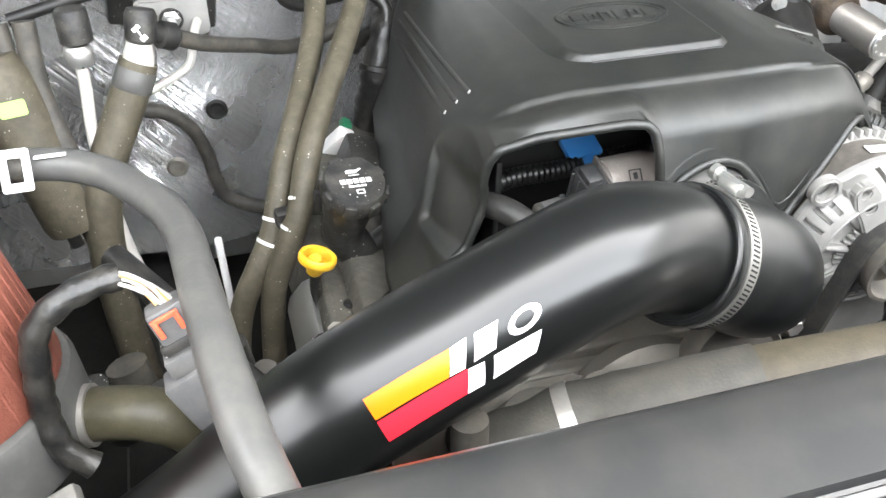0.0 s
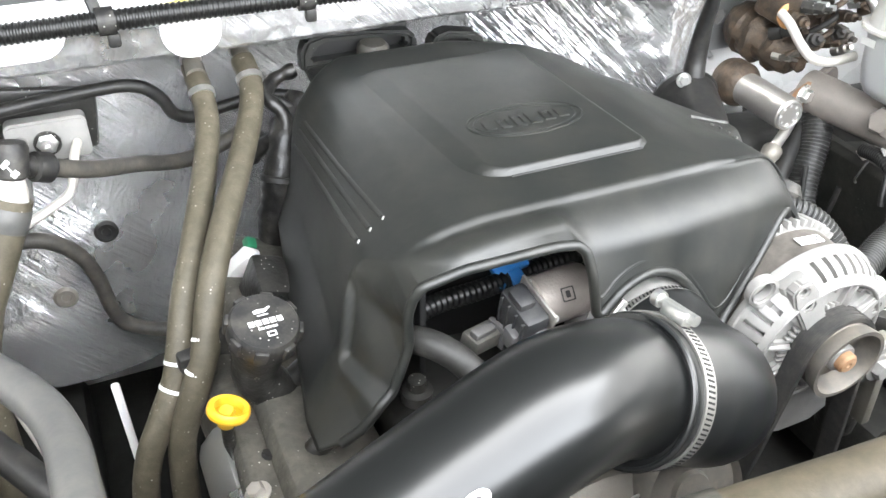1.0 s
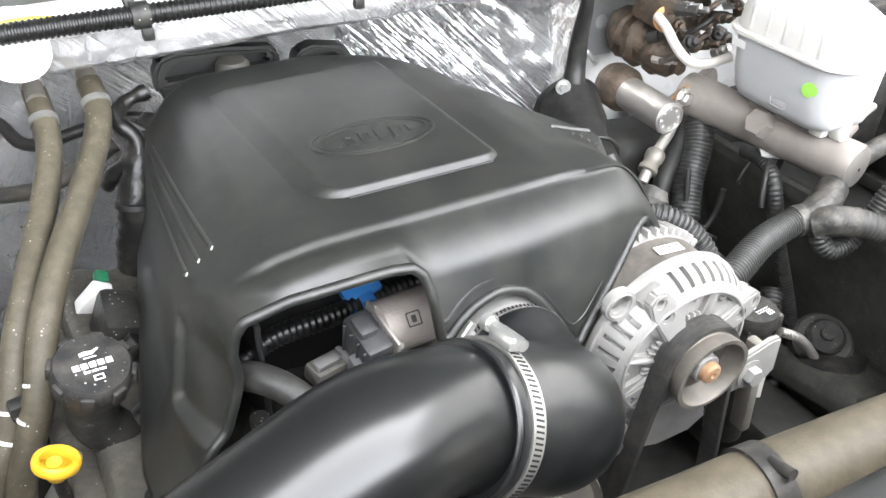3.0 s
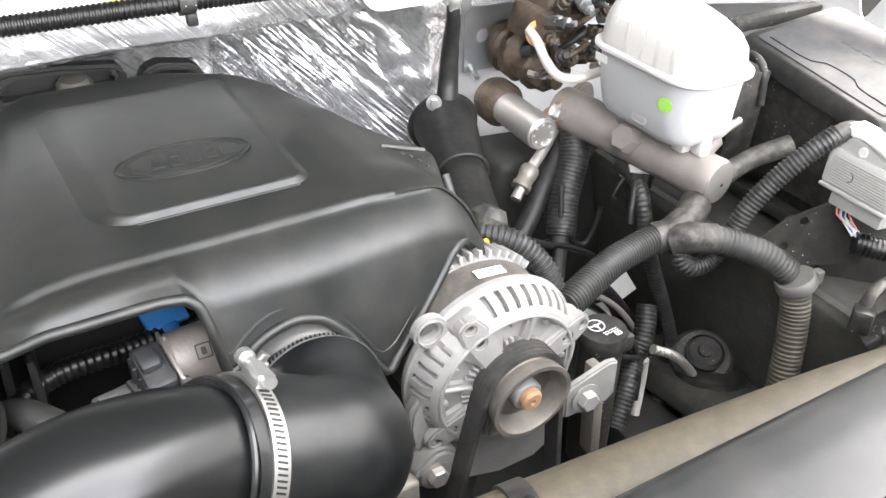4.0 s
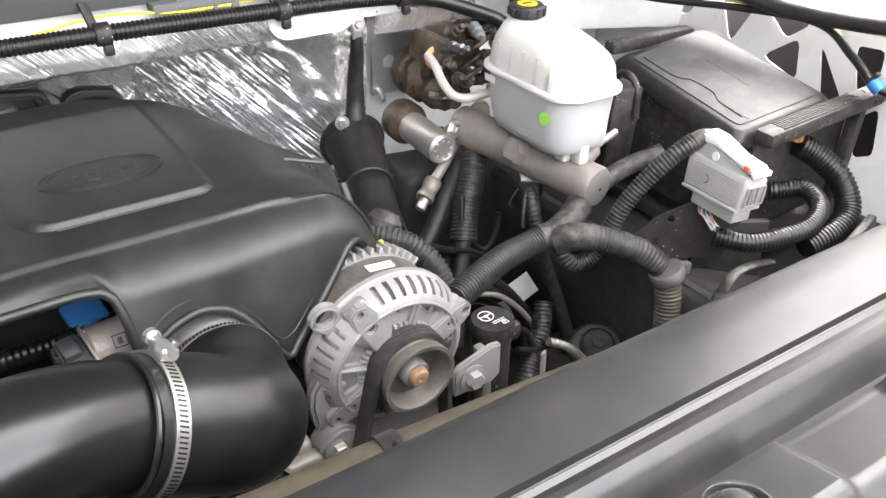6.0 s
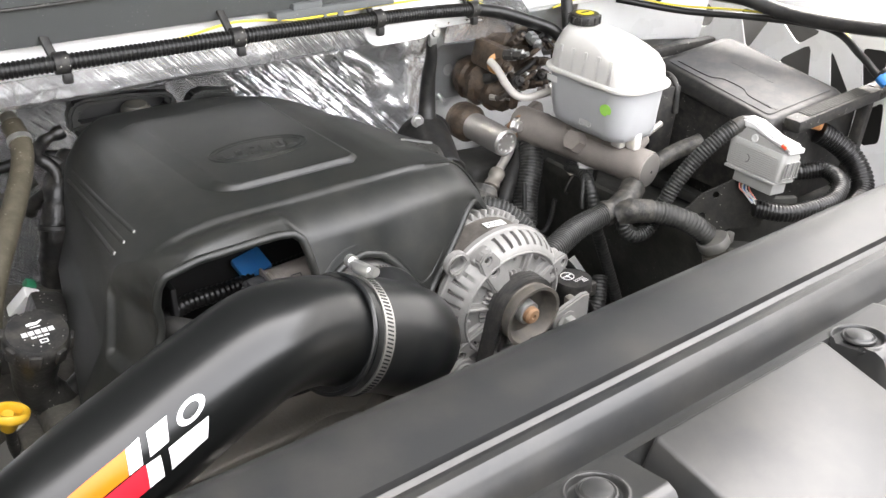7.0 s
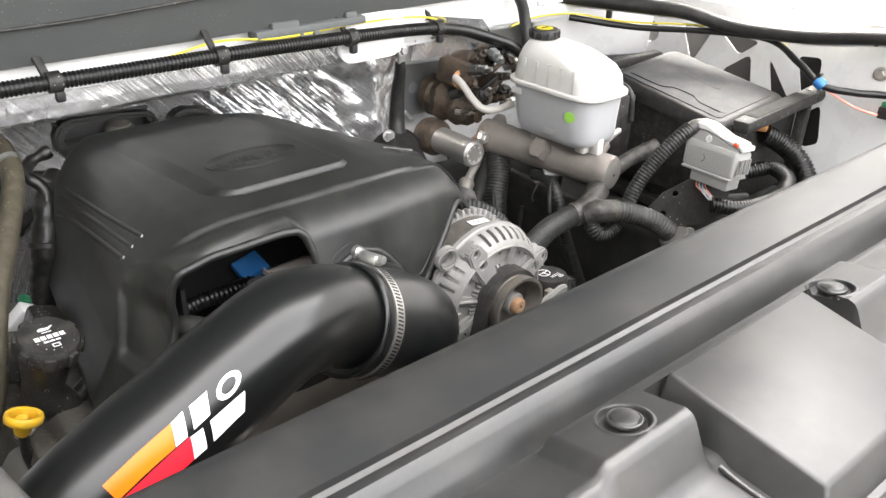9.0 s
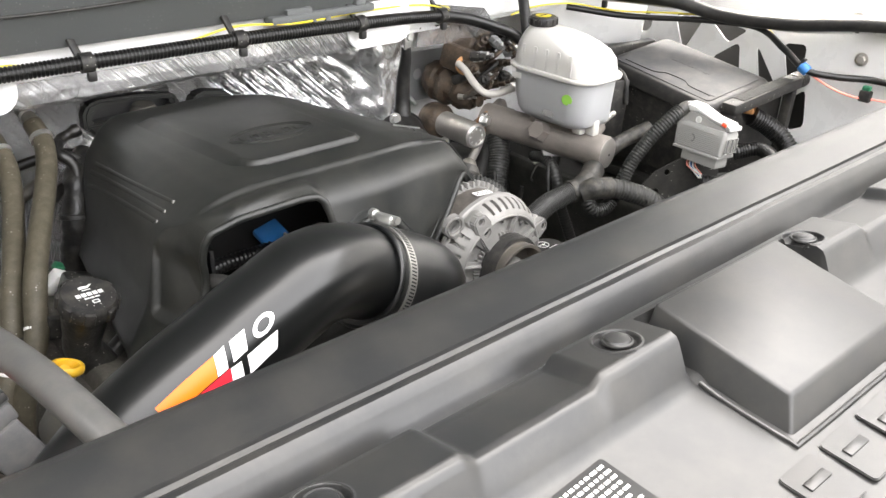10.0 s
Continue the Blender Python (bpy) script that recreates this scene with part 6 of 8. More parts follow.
        part("line", tube([(0.93 + 0.02 * k, 0.935, z), (0.95 + 0.015 * k, 0.915, z + 0.02), (0.985 + 0.01 * k, 0.92, z + 0.03), (1.02, 0.95, z + 0.02)], 0.0042, 10, 0.006), M_GLOVE if k % 2 else M_RUST, bo)
    pl = thing("mounting_plate", "zinc-plated steel mounting plate with a round hole on the white bulkhead", "plate")
    part("plate", prism([(0.893, 0.905), (1.0, 0.905), (1.0, 1.000), (0.905, 1.004), (0.893, 0.995)], 0.004, pose(0, 1.078, 0, 90), 0.001, holes=[disc(0.925, 0.958, 0.011, 20)]), M_ZINC, pl)
    part("stud", lathe([(0.004, 0), (0.004, 0.03), (0, 0.03)], 12, along((0.905, 1.074, 0.915), (-0.2, -1, -0.3))), M_STEEL, pl)
    st = thing("ground_strap", "black taped ground strap bolted to the white cowl", "strap")
    part("strap", sweep(bmesh.new(), spline([(0.806, 0.962, 1.052), (0.808, 0.965, 1.03), (0.810, 0.975, 0.99), (0.808, 0.975, 0.94), (0.795, 0.955, 0.905), (0.785, 0.93, 0.885)], 0.006), lambda i, n: 0.0085 + 0.010 * (i / n), 16), M_GLOVE, st)
    part("lug", box(0.014, 0.006, 0.028, pose(0.805, 0.958, 1.062), 0.002), M_STEEL, st)
    hexbolt(st, (0.806, 0.955, 1.070), (0, -1, 0.1), 0.007, 0.006)
    co = thing("steering_boot", "black rubber steering column boot on the bulkhead", "boot")
    part("flange", lathe([(0.046, 0), (0.050, 0.006), (0.047, 0.014), (0.038, 0.02), (0, 0.02)], 36, along((0.805, 0.985, 0.885), (-0.25, -0.93, -0.15))), M_GLOVE, co)
    part("sleeve", sweep(bmesh.new(), spline([(0.800, 0.97, 0.888), (0.785, 0.92, 0.880), (0.768, 0.87, 0.868), (0.750, 0.82, 0.855), (0.735, 0.77, 0.84)], 0.006), lambda i, n: 0.044 - 0.012 * min(1, i / (0.45 * n)) if i < 0.6 * n else 0.033, 28), M_GLOVE, co)
    part("fold", tube([V((0.768, 0.868, 0.868)) + along((0, 0, 0), (-0.3, -0.9, -0.25)).to_3x3() @ V((0.034 * math.cos(2 * math.pi * k / 24), 0.034 * math.sin(2 * math.pi * k / 24), 0)) for k in range(24)], 0.003, 8, 0.005, closed=True), M_GLOVE, co)
    for p in ((0.775, 0.955, 0.930), (0.755, 0.95, 0.86)):
        hexbolt(co, p, (-0.3, -0.9, 0.1), 0.007, 0.006)

build_brakes()

# ---- power steering reservoir and lines ----
def build_steering():
    ps = thing("power_steering_reservoir", "black plastic power steering reservoir with printed cap", "reservoir")
    m = pose(0.752, 0.555, 0.0, 0, 0, 0)
    part("tank", lathe([(0.022, 0.66), (0.0235, 0.68), (0.0235, 0.822), (0.021, 0.826), (0, 0.826)], 36, m), M_DIRTY, ps)
    cap = part("cap", lathe([(0.0255, 0.824), (0.0262, 0.828), (0.0262, 0.838), (0.0245, 0.842), (0, 0.8425)], 40, m), M_BLACK, ps)
    part("tab", box(0.014, 0.012, 0.02, pose(0.777, 0.545, 0.822), 0.003), M_BLACK, cap)
    cm = pose(0.752, 0.555, 0.8427, 0, 0, 4)
    ring = [cm @ V((-0.004 + 0.0090 * math.cos(2 * math.pi * k / 28), 0.0070 + 0.0090 * math.sin(2 * math.pi * k / 28), 0)) for k in range(28)]
    part("wheel_symbol", tube(ring, 0.0006, 6, 0.002, closed=True), M_PRINT, cap, "white steering wheel symbol")
    part("wheel_hub", lathe([(0.0024, 0), (0.0024, 0.0004), (0, 0.0004)], 16, cm @ pose(-0.004, 0.0065, 0)), M_PRINT, cap)
    for a in (8, 172, 270):
        part("symbol_spoke", box(0.007, 0.0013, 0.0004, cm @ pose(-0.004, 0.0068, 0.0002) @ Matrix.Rotation(radians(a), 4, "Z") @ pose(0.0048, 0, 0)), M_PRINT, cap)
    for r in range(2):
        wave = [cm @ V((-0.006 + 0.0022 * k, -0.0068 - 0.0030 * r + 0.0007 * (-1) ** k, 0.0002)) for k in range(9)]
        part("symbol_wave", tube(wave, 0.0004, 6, 0.0012), M_PRINT, cap)
    part("symbol_book", prism(rrect(0.0075, 0.0052, 0.0006), 0.0004, cm @ pose(0.0075, -0.0145, 0), holes=[rrect(0.0058, 0.0035, 0.0005)]), M_PRINT, cap)
    part("symbol_spine", box(0.0007, 0.0040, 0.0004, cm @ pose(0.0075, -0.0145, 0.0002)), M_PRINT, cap)
    ret = thing("steering_hoses", "black corrugated hoses beside the steering reservoir", "hose")
    part("hose", loom([(0.975, 0.80, 0.858), (0.955, 0.755, 0.872), (0.942, 0.722, 0.866), (0.938, 0.705, 0.84), (0.944, 0.70, 0.803), (0.958, 0.69, 0.755), (0.976, 0.68, 0.700), (0.990, 0.67, 0.645), (0.985, 0.66, 0.59), (0.96, 0.65, 0.54)], 0.0100, 0.0046, 18, 0.09), M_CONV_MID, ret)
    part("hose", loom([(0.945, 0.68, 0.715), (0.926, 0.66, 0.686), (0.906, 0.65, 0.660), (0.880, 0.63, 0.635), (0.85, 0.61, 0.60)], 0.0145, 0.0046, 18, 0.09), M_CONV_MID, ret)
    part("hose", tube([(0.86, 0.715, 0.775), (0.885, 0.70, 0.751), (0.912, 0.70, 0.718), (0.942, 0.70, 0.674), (0.955, 0.70, 0.63)], 0.0075, 12, 0.008), M_GLOVE, ret)
    part("hose", tube([(0.87, 0.74, 0.735), (0.898, 0.735, 0.722), (0.923, 0.72, 0.694), (0.941, 0.715, 0.655), (0.945, 0.71, 0.60)], 0.0060, 12, 0.008), M_RUST, ret)
    part("striped_line", loom([(0.915, 0.63, 0.690), (0.945, 0.62, 0.674), (0.975, 0.615, 0.640), (1.0, 0.61, 0.596), (1.02, 0.60, 0.55)], 0.0065, 0.0050, 12, 0.16), M_STEEL_DULL, ret, "pale ribbed metal line")
    part("pale_line", tube([(0.915, 0.64, 0.665), (0.917, 0.64, 0.622), (0.905, 0.63, 0.58)], 0.0060, 12, 0.008), M_PALE, ret, "pale metal line")
    tag = thing("harness_tag", "pale grey bracket holding the corrugated hose", "bracket")
    part("plate", box(0.042, 0.014, 0.003, pose(0.962, 0.742, 0.884, 20, 8, -25), 0.001), M_GREY_PL, tag)
    part("leg", box(0.004, 0.010, 0.030, pose(0.978, 0.744, 0.868, 10, 0, -25), 0.001), M_BLACK, tag)
    part("hook", tube([(0.948, 0.738, 0.880), (0.936, 0.728, 0.870), (0.926, 0.718, 0.850), (0.922, 0.712, 0.832)], 0.004, 10, 0.005), M_GLOVE, tag)
    rc = thing("round_cap", "dusty black round rubber cap low beside the hoses", "cap")
    part("disc", lathe([(0.024, 0), (0.026, 0.004), (0.026, 0.012), (0.021, 0.016), (0.010, 0.015), (0.009, 0.019), (0, 0.019)], 32, along((1.012, 0.628, 0.640), (-0.25, -0.35, 0.9))), M_BLACK, rc)
    part("seat", lathe([(0.040, -0.03), (0.042, -0.004), (0.036, 0.002), (0, 0.002)], 28, along((1.012, 0.628, 0.640), (-0.25, -0.35, 0.9))), M_SPLASH, rc)
    tg = thing("tangled_cables", "thin black cables tangled behind the alternator", "cable")
    for pts, r in (([(0.77, 0.79, 0.815), (0.809, 0.80, 0.793), (0.845, 0.80, 0.778), (0.876, 0.80, 0.758), (0.927, 0.80, 0.733)], 0.0042), ([(0.775, 0.77, 0.800), (0.803, 0.78, 0.795), (0.844, 0.78, 0.784), (0.886, 0.78, 0.769), (0.925, 0.775, 0.745)], 0.0035),
                   ([(0.890, 0.815, 0.845), (0.884, 0.80, 0.795), (0.900, 0.80, 0.768), (0.926, 0.80, 0.748), (0.942, 0.80, 0.768), (0.949, 0.80, 0.805)], 0.0042), ([(0.79, 0.74, 0.83), (0.83, 0.76, 0.80), (0.86, 0.785, 0.775), (0.885, 0.80, 0.74)], 0.0048), ([(0.75, 0.70, 0.86), (0.79, 0.73, 0.815), (0.815, 0.75, 0.77), (0.83, 0.76, 0.72)], 0.0055)):
        part("cable", tube(pts, r, 10, 0.006), M_GLOVE, tg)
    for pts, r, mat in (([(0.835, 0.70, 0.760), (0.872, 0.69, 0.748), (0.905, 0.68, 0.715), (0.930, 0.675, 0.672), (0.940, 0.67, 0.62)], 0.0040, M_STEEL_DULL), ([(0.825, 0.66, 0.73), (0.862, 0.655, 0.722), (0.893, 0.65, 0.700), (0.905, 0.64, 0.66), (0.90, 0.63, 0.61)], 0.0045, M_GLOVE),
                        ([(0.80, 0.70, 0.745), (0.846, 0.715, 0.735), (0.890, 0.72, 0.705), (0.93, 0.715, 0.66)], 0.0050, M_CONV), ([(0.86, 0.63, 0.70), (0.90, 0.64, 0.675), (0.95, 0.65, 0.655), (1.0, 0.66, 0.62)], 0.0035, M_GLOVE)):
        part("cable", tube(pts, r, 10, 0.006), mat, tg)
    sheet = bmesh.new()
    rows = []
    for i in range(10):
        rows.append([])
        for j in range(7):
            p = V((0.80 + 0.010 * i, 0.775 + 0.004 * i, 0.800 - 0.013 * j - 0.004 * i))
            q = p + V((0, 0.012 * noise.noise(p * 55), 0.010 * noise.noise(p * 42 + V((3, 0, 0)))))
            rows[-1].append(sheet.verts.new(q))
    for a, b in zip(rows, rows[1:]):
        for k in range(6):
            sheet.faces.new((a[k], a[k + 1], b[k + 1], b[k]))
    ret2 = bmesh.ops.extrude_face_region(sheet, geom=sheet.faces[:])
    for v in [q for q in ret2["geom"] if isinstance(q, bmesh.types.BMVert)]:
        v.co.y += 0.002
    part("torn_wrap", sheet, M_TAPE, tg, "torn crumpled plastic wrap", smooth=60)
    sc = thing("steering_shaft", "black corrugated steering shaft cover below the brake cylinder", "steering part")
    part("bellows", loom([(0.945, 0.865, 0.885), (0.930, 0.845, 0.855), (0.905, 0.825, 0.815), (0.885, 0.80, 0.775)], 0.021, 0.0046, 18, 0.07), M_CONV_MID, sc)
    part("shaft", tube([(0.885, 0.80, 0.775), (0.86, 0.77, 0.73), (0.82, 0.72, 0.66)], 0.012, 14, 0.01), M_DARK, sc)
    ac = thing("refrigerant_line", "bare aluminium refrigerant line with a black cap fitting", "pipe")
    part("line", tube([(0.945, 0.90, 0.90), (0.905, 0.875, 0.872), (0.868, 0.858, 0.850), (0.835, 0.84, 0.825)], 0.0075, 14, 0.008), M_STEEL_DULL, ac)
    part("fitting", lathe([(0.012, 0), (0.0135, 0.003), (0.0135, 0.012), (0.0115, 0.016), (0.0115, 0.024), (0.0135, 0.027), (0.0135, 0.034), (0, 0.034)], 24, along((0.872, 0.86, 0.853), (-0.75, -0.4, -0.5))), M_ALU_DARK, ac)
    part("black_pipe", tube([(0.93, 0.875, 0.865), (0.89, 0.85, 0.835), (0.85, 0.825, 0.80), (0.80, 0.80, 0.76)], 0.013, 14, 0.01), M_GLOVE, ac)
    bk = thing("loom_bracket", "small zinc bracket holding a wiring loom under the brake cylinder", "bracket")
    part("plate", prism([(0, 0), (0.05, 0.004), (0.05, 0.022), (0.03, 0.02), (0.028, 0.012), (0, 0.018)], 0.003, pose(0.978, 0.80, 0.840, 20, 0, -4), 0.0008), M_STEEL_DULL, bk)
    part("cable_tie", tube([(0.975, 0.79, 0.845), (0.962, 0.785, 0.838), (0.955, 0.785, 0.825), (0.965, 0.79, 0.815)], 0.002, 8, 0.004), M_BLACK, bk)
    sh = thing("shock_tower", "dark steel strut tower with a round mount deep in the bay", "strut tower")
    part("mount", lathe([(0.05, 0), (0.05, 0.01), (0.035, 0.014), (0.02, 0.014), (0.018, 0.02), (0, 0.02)], 28, pose(1.020, 0.618, 0.612, -10, 10)), M_BLACK, sh)
    part("tower", box(0.16, 0.22, 0.05, pose(1.035, 0.632, 0.582, -8, 12), 0.02), M_SPLASH, sh)

build_steering()

# ---- wiring looms ----
def build_looms():
    al = thing("alternator_loom", "black corrugated loom curving behind the alternator", "loom")
    part("sleeve", loom([(0.634, 0.648, 0.944), (0.647, 0.632, 0.948), (0.668, 0.615, 0.943), (0.686, 0.600, 0.928), (0.698, 0.585, 0.905), (0.702, 0.570, 0.870)], 0.0132, 0.0044, 18, 0.13), M_CONV_MID, al)
    part("rag_end", lathe([(0.012, 0), (0.018, 0.004), (0.020, 0.014), (0.014, 0.024), (0, 0.026)], 18, along((0.655, 0.640, 0.945), (0.5, 0.2, 0.8))), M_TAPE, al)
    part("yellow_tag", box(0.007, 0.006, 0.004, pose(0.640, 0.615, 0.950), 0.001), M_YELLOW_W, al)
    big = thing("main_loom", "thick dusty corrugated loom with taped junction", "loom")
    part("sleeve", loom([(0.700, 0.560, 0.885), (0.740, 0.578, 0.884), (0.800, 0.606, 0.878), (0.850, 0.624, 0.870), (0.888, 0.632, 0.868)], 0.0168, 0.0047, 20, 0.13), M_CONV_MID, big)
    part("taped_joint", sweep(bmesh.new(), spline([(0.882, 0.631, 0.868), (0.905, 0.628, 0.871), (0.930, 0.633, 0.877), (0.960, 0.648, 0.884)], 0.004), lambda i, n: 0.0185 + 0.003 * noise.noise(V((i * 0.5, 3, 0))), 20), M_TAPE, big, "shiny wrapped tape")
    part("pipe", tube([(0.945, 0.640, 0.880), (1.00, 0.665, 0.888), (1.06, 0.67, 0.905), (1.11, 0.65, 0.925)], 0.013, 16, 0.008), M_TAPE, big)
    part("branch_sleeve", loom([(0.915, 0.600, 0.878), (0.945, 0.580, 0.874), (0.980, 0.553, 0.860), (1.005, 0.533, 0.838)], 0.0165, 0.0047, 20, 0.07), M_CONV_DUSTY, big)
    part("branch_joint", sweep(bmesh.new(), spline([(0.898, 0.618, 0.868), (0.912, 0.604, 0.876), (0.935, 0.588, 0.876)], 0.004), lambda i, n: 0.0180 + 0.003 * noise.noise(V((i * 0.6, 0, 7))), 20), M_TAPE, big)
    part("collar", lathe([(0.022, -0.008), (0.0235, -0.006), (0.0235, 0.006), (0.022, 0.008)], 28, along((1.012, 0.527, 0.828), (0.35, -0.3, -0.9))), M_DUSTCLAMP, big, "grey clamp collar")
    part("collar_ear", box(0.012, 0.012, 0.018, pose(1.033, 0.517, 0.835), 0.003), M_DUSTCLAMP, big)
    part("drop_sleeve", loom([(1.012, 0.526, 0.824), (1.012, 0.517, 0.79), (1.005, 0.506, 0.745), (0.995, 0.495, 0.69), (0.99, 0.49, 0.63)], 0.0178, 0.0047, 20, 0.09), M_CONV_TAN, big)
    sm = thing("connector_loom", "black corrugated loom looping down from the grey connector", "loom")
    part("sleeve", loom([(1.055, 0.558, 0.992), (1.030, 0.565, 0.975), (1.005, 0.578, 0.945), (0.980, 0.588, 0.908), (0.960, 0.592, 0.870), (0.938, 0.594, 0.842), (0.915, 0.598, 0.838), (0.902, 0.606, 0.852), (0.905, 0.612, 0.872)], 0.0118, 0.0042, 18, 0.13), M_CONV_MID, sm)
    part("tape_end", tube([(1.075, 0.553, 0.994), (1.063, 0.556, 0.994), (1.045, 0.560, 0.986)], 0.011, 14, 0.005), M_TAPE, sm)

build_looms()

# ---- battery, tray and control connector ----
def build_battery():
    ba = thing("battery", "black battery with a glossy dark lid in its tray", "battery")
    ba.matrix_basis = pose(1.236, 0.674, 1.004, 7.5, -6, -3) @ pose(-1.267, -0.690, -1.0035)
    part("case", box(0.172, 0.235, 0.17, pose(1.267, 0.690, 0.895), 0.006), M_BLACK, ba)
    lid = part("lid", loft([(0.978, 1.267, 0.690, 0.186, 0.252, 0.012), (0.980, 1.267, 0.690, 0.190, 0.256, 0.014), (0.992, 1.267, 0.690, 0.188, 0.254, 0.014), (1.002, 1.267, 0.690, 0.172, 0.238, 0.016), (1.0035, 1.267, 0.690, 0.164, 0.230, 0.014)]), M_GLOVE, ba)
    part("lid_panel", prism(rrect(0.150, 0.214, 0.008, cx=1.267, cy=0.690), 0.0012, pose(0, 0, 1.0036), 0.0004), M_LIDGLOSS, lid, "glossy grey lid panel")
    part("lid_crease", tube([(1.205, 0.785, 1.0052), (1.207, 0.72, 1.0052), (1.220, 0.70, 1.0052), (1.222, 0.66, 1.0052), (1.212, 0.64, 1.0052), (1.210, 0.595, 1.0052)], 0.0009, 6, 0.004), M_INK_SHADE, lid)
    random.seed(9)
    for k in range(5):
        part("lid_symbol", box(0.010, 0.012, 0.0003, pose(1.282, 0.655 + 0.018 * k, 1.0051, 0, 0, 10)), M_INK_SHADE, lid)
    for k in range(3):
        part("lid_symbol", box(0.004, 0.008, 0.0003, pose(1.215, 0.592 + 0.012 * k, 1.0051)), M_INK_SHADE, lid)
    tr = thing("battery_tray", "black plastic battery tray and hold-down rails", "tray")
    part("front_rail", box(0.225, 0.030, 0.022, pose(1.268, 0.532, 0.985, 0, -3), 0.006), M_BLACK, tr)
    part("rail_end", lathe([(0.013, 0), (0.016, 0.006), (0.016, 0.03), (0, 0.034)], 20, along((1.365, 0.532, 0.990), (1, 0, 0.05))), M_BLACK, tr)
    for k in range(6):
        part("rail_groove", box(0.16, 0.0016, 0.0012, pose(1.262, 0.522 + 0.004 * k, 0.9966, 0, -3)), M_DARK, tr)
    part("rear_rail", box(0.20, 0.022, 0.020, pose(1.255, 0.832, 1.008, 0, 4, 6), 0.005), M_BLACK, tr)
    part("corner_post", box(0.016, 0.02, 0.17, pose(1.362, 0.535, 0.90, 0, 4), 0.004), M_BLACK, tr)
    part("front_wall", box(0.20, 0.010, 0.15, pose(1.27, 0.555, 0.90), 0.003), M_BLACK, tr)
    part("side_wall", box(0.008, 0.24, 0.13, pose(1.160, 0.690, 0.90, 0, 4), 0.003), M_BLACK, tr)
    part("floor", box(0.23, 0.32, 0.02, pose(1.267, 0.69, 0.80), 0.004), M_DARK, tr)
    md = thing("control_module", "black plastic control module with fins beside the battery", "module")
    part("case", box(0.05, 0.11, 0.12, pose(1.105, 0.775, 0.935, 0, 4, -4), 0.004), M_BLACK, md)
    for k in range(4):
        part("fin", box(0.006, 0.004, 0.11, pose(1.0785, 0.735 + 0.026 * k, 0.935, 0, 4, -4), 0.001), M_BLACK, md)
    part("top_hoop", tube([(1.12, 0.765, 0.985), (1.118, 0.755, 1.004), (1.118, 0.735, 1.006), (1.118, 0.720, 0.99), (1.118, 0.715, 0.95)], 0.005, 10, 0.005), M_BLACK, md)
    hc = thing("harness_connector", "large grey and white multi-pin harness connector with red lock tab", "connector")
    m = pose(1.070, 0.514, 0.957, 0, 6, -2) @ Matrix.Diagonal((0.92, 0.84, 0.94, 1.0))
    part("shell", loft([(-0.026, 0, 0, 0.036, 0.096, 0.006), (-0.022, 0, 0, 0.044, 0.110, 0.008), (0.014, 0, 0, 0.044, 0.114, 0.008), (0.020, 0, 0, 0.038, 0.108, 0.008)]), M_GREY_PL, hc).matrix_basis = m
    wedge = Matrix(((0, 0, 1, -0.016), (1, 0, 0, 0), (0, 1, 0, 0), (0, 0, 0, 1)))
    lever = part("lever", prism([(-0.057, 0.026), (-0.050, 0.024), (0.020, 0.038), (0.050, 0.034), (0.058, 0.036), (0.056, 0.045), (0.046, 0.051), (0.022, 0.050), (-0.018, 0.038), (-0.056, 0.034)], 0.032, m @ wedge, 0.003), M_LEVER, hc, "pale grey lever cover")
    part("cheek", prism([(-0.050, 0.016), (0.052, 0.016), (0.052, 0.034), (0.020, 0.040), (-0.020, 0.030), (-0.048, 0.025)], 0.030, m @ wedge @ pose(0, 0, 0.001), 0.002), M_GREY_PL, hc)
    part("lever_lip", box(0.036, 0.006, 0.008, m @ pose(0, -0.0575, 0.026), 0.002), M_LEVER, lever)
    part("skirt", box(0.036, 0.080, 0.022, m @ pose(0, -0.006, -0.036), 0.003), M_GREY_PL, hc)
    part("flange", box(0.050, 0.104, 0.005, m @ pose(0, 0, -0.026), 0.0018), M_GREY_PL, hc)
    part("lock_tab", box(0.004, 0.010, 0.006, m @ pose(-0.0165, -0.045, 0.031, 14), 0.001), M_REDPL, hc, "red lock tab")
    for k in range(11):
        part("side_rib", box(0.0016, 0.096 - 0.002 * abs(k - 5), 0.0012, m @ pose(-0.0222, 0, -0.020 + 0.0032 * k), 0.0004), M_GREY_PL, hc)
    part("pivot", lathe([(0.0062, 0), (0.0062, 0.002), (0.0045, 0.0024), (0.0042, 0.001), (0, 0.001)], 18, m @ along((-0.0155, 0.012, 0.027), (-1, 0, 0))), M_LEVER, hc)
    part("mould_ring", tube([m @ V((-0.0228, 0.014 + 0.006 * math.cos(a * math.pi / 8), -0.004 + 0.006 * math.sin(a * math.pi / 8))) for a in range(4, 13)], 0.0007, 6, 0.002), M_DGREY_PL, hc)
    for k in range(3):
        x = -0.013 + 0.013 * k
        part("end_frame", prism(rrect(0.010, 0.026, 0.0015), 0.002, m @ pose(x, -0.0572, -0.004, 90), 0.0005, holes=[rrect(0.006, 0.024, 0.001)]), M_GREY_PL, hc)
        part("end_slot", box(0.006, 0.001, 0.024, m @ pose(x, -0.0574, -0.004)), M_DGREY_PL, hc)
    random.seed(3)
    cols = [M_PAPER, M_PINK_W, M_LEVER, M_BLUE, M_PAPER, M_COPPER]
    for k in range(20):
        s = m @ V((random.uniform(-0.012, 0.012), 0.010 + 0.030 * k / 20, -0.045))
        e = V((1.062 + random.uniform(-0.006, 0.006), 0.503 + random.uniform(-0.004, 0.004), 0.889))
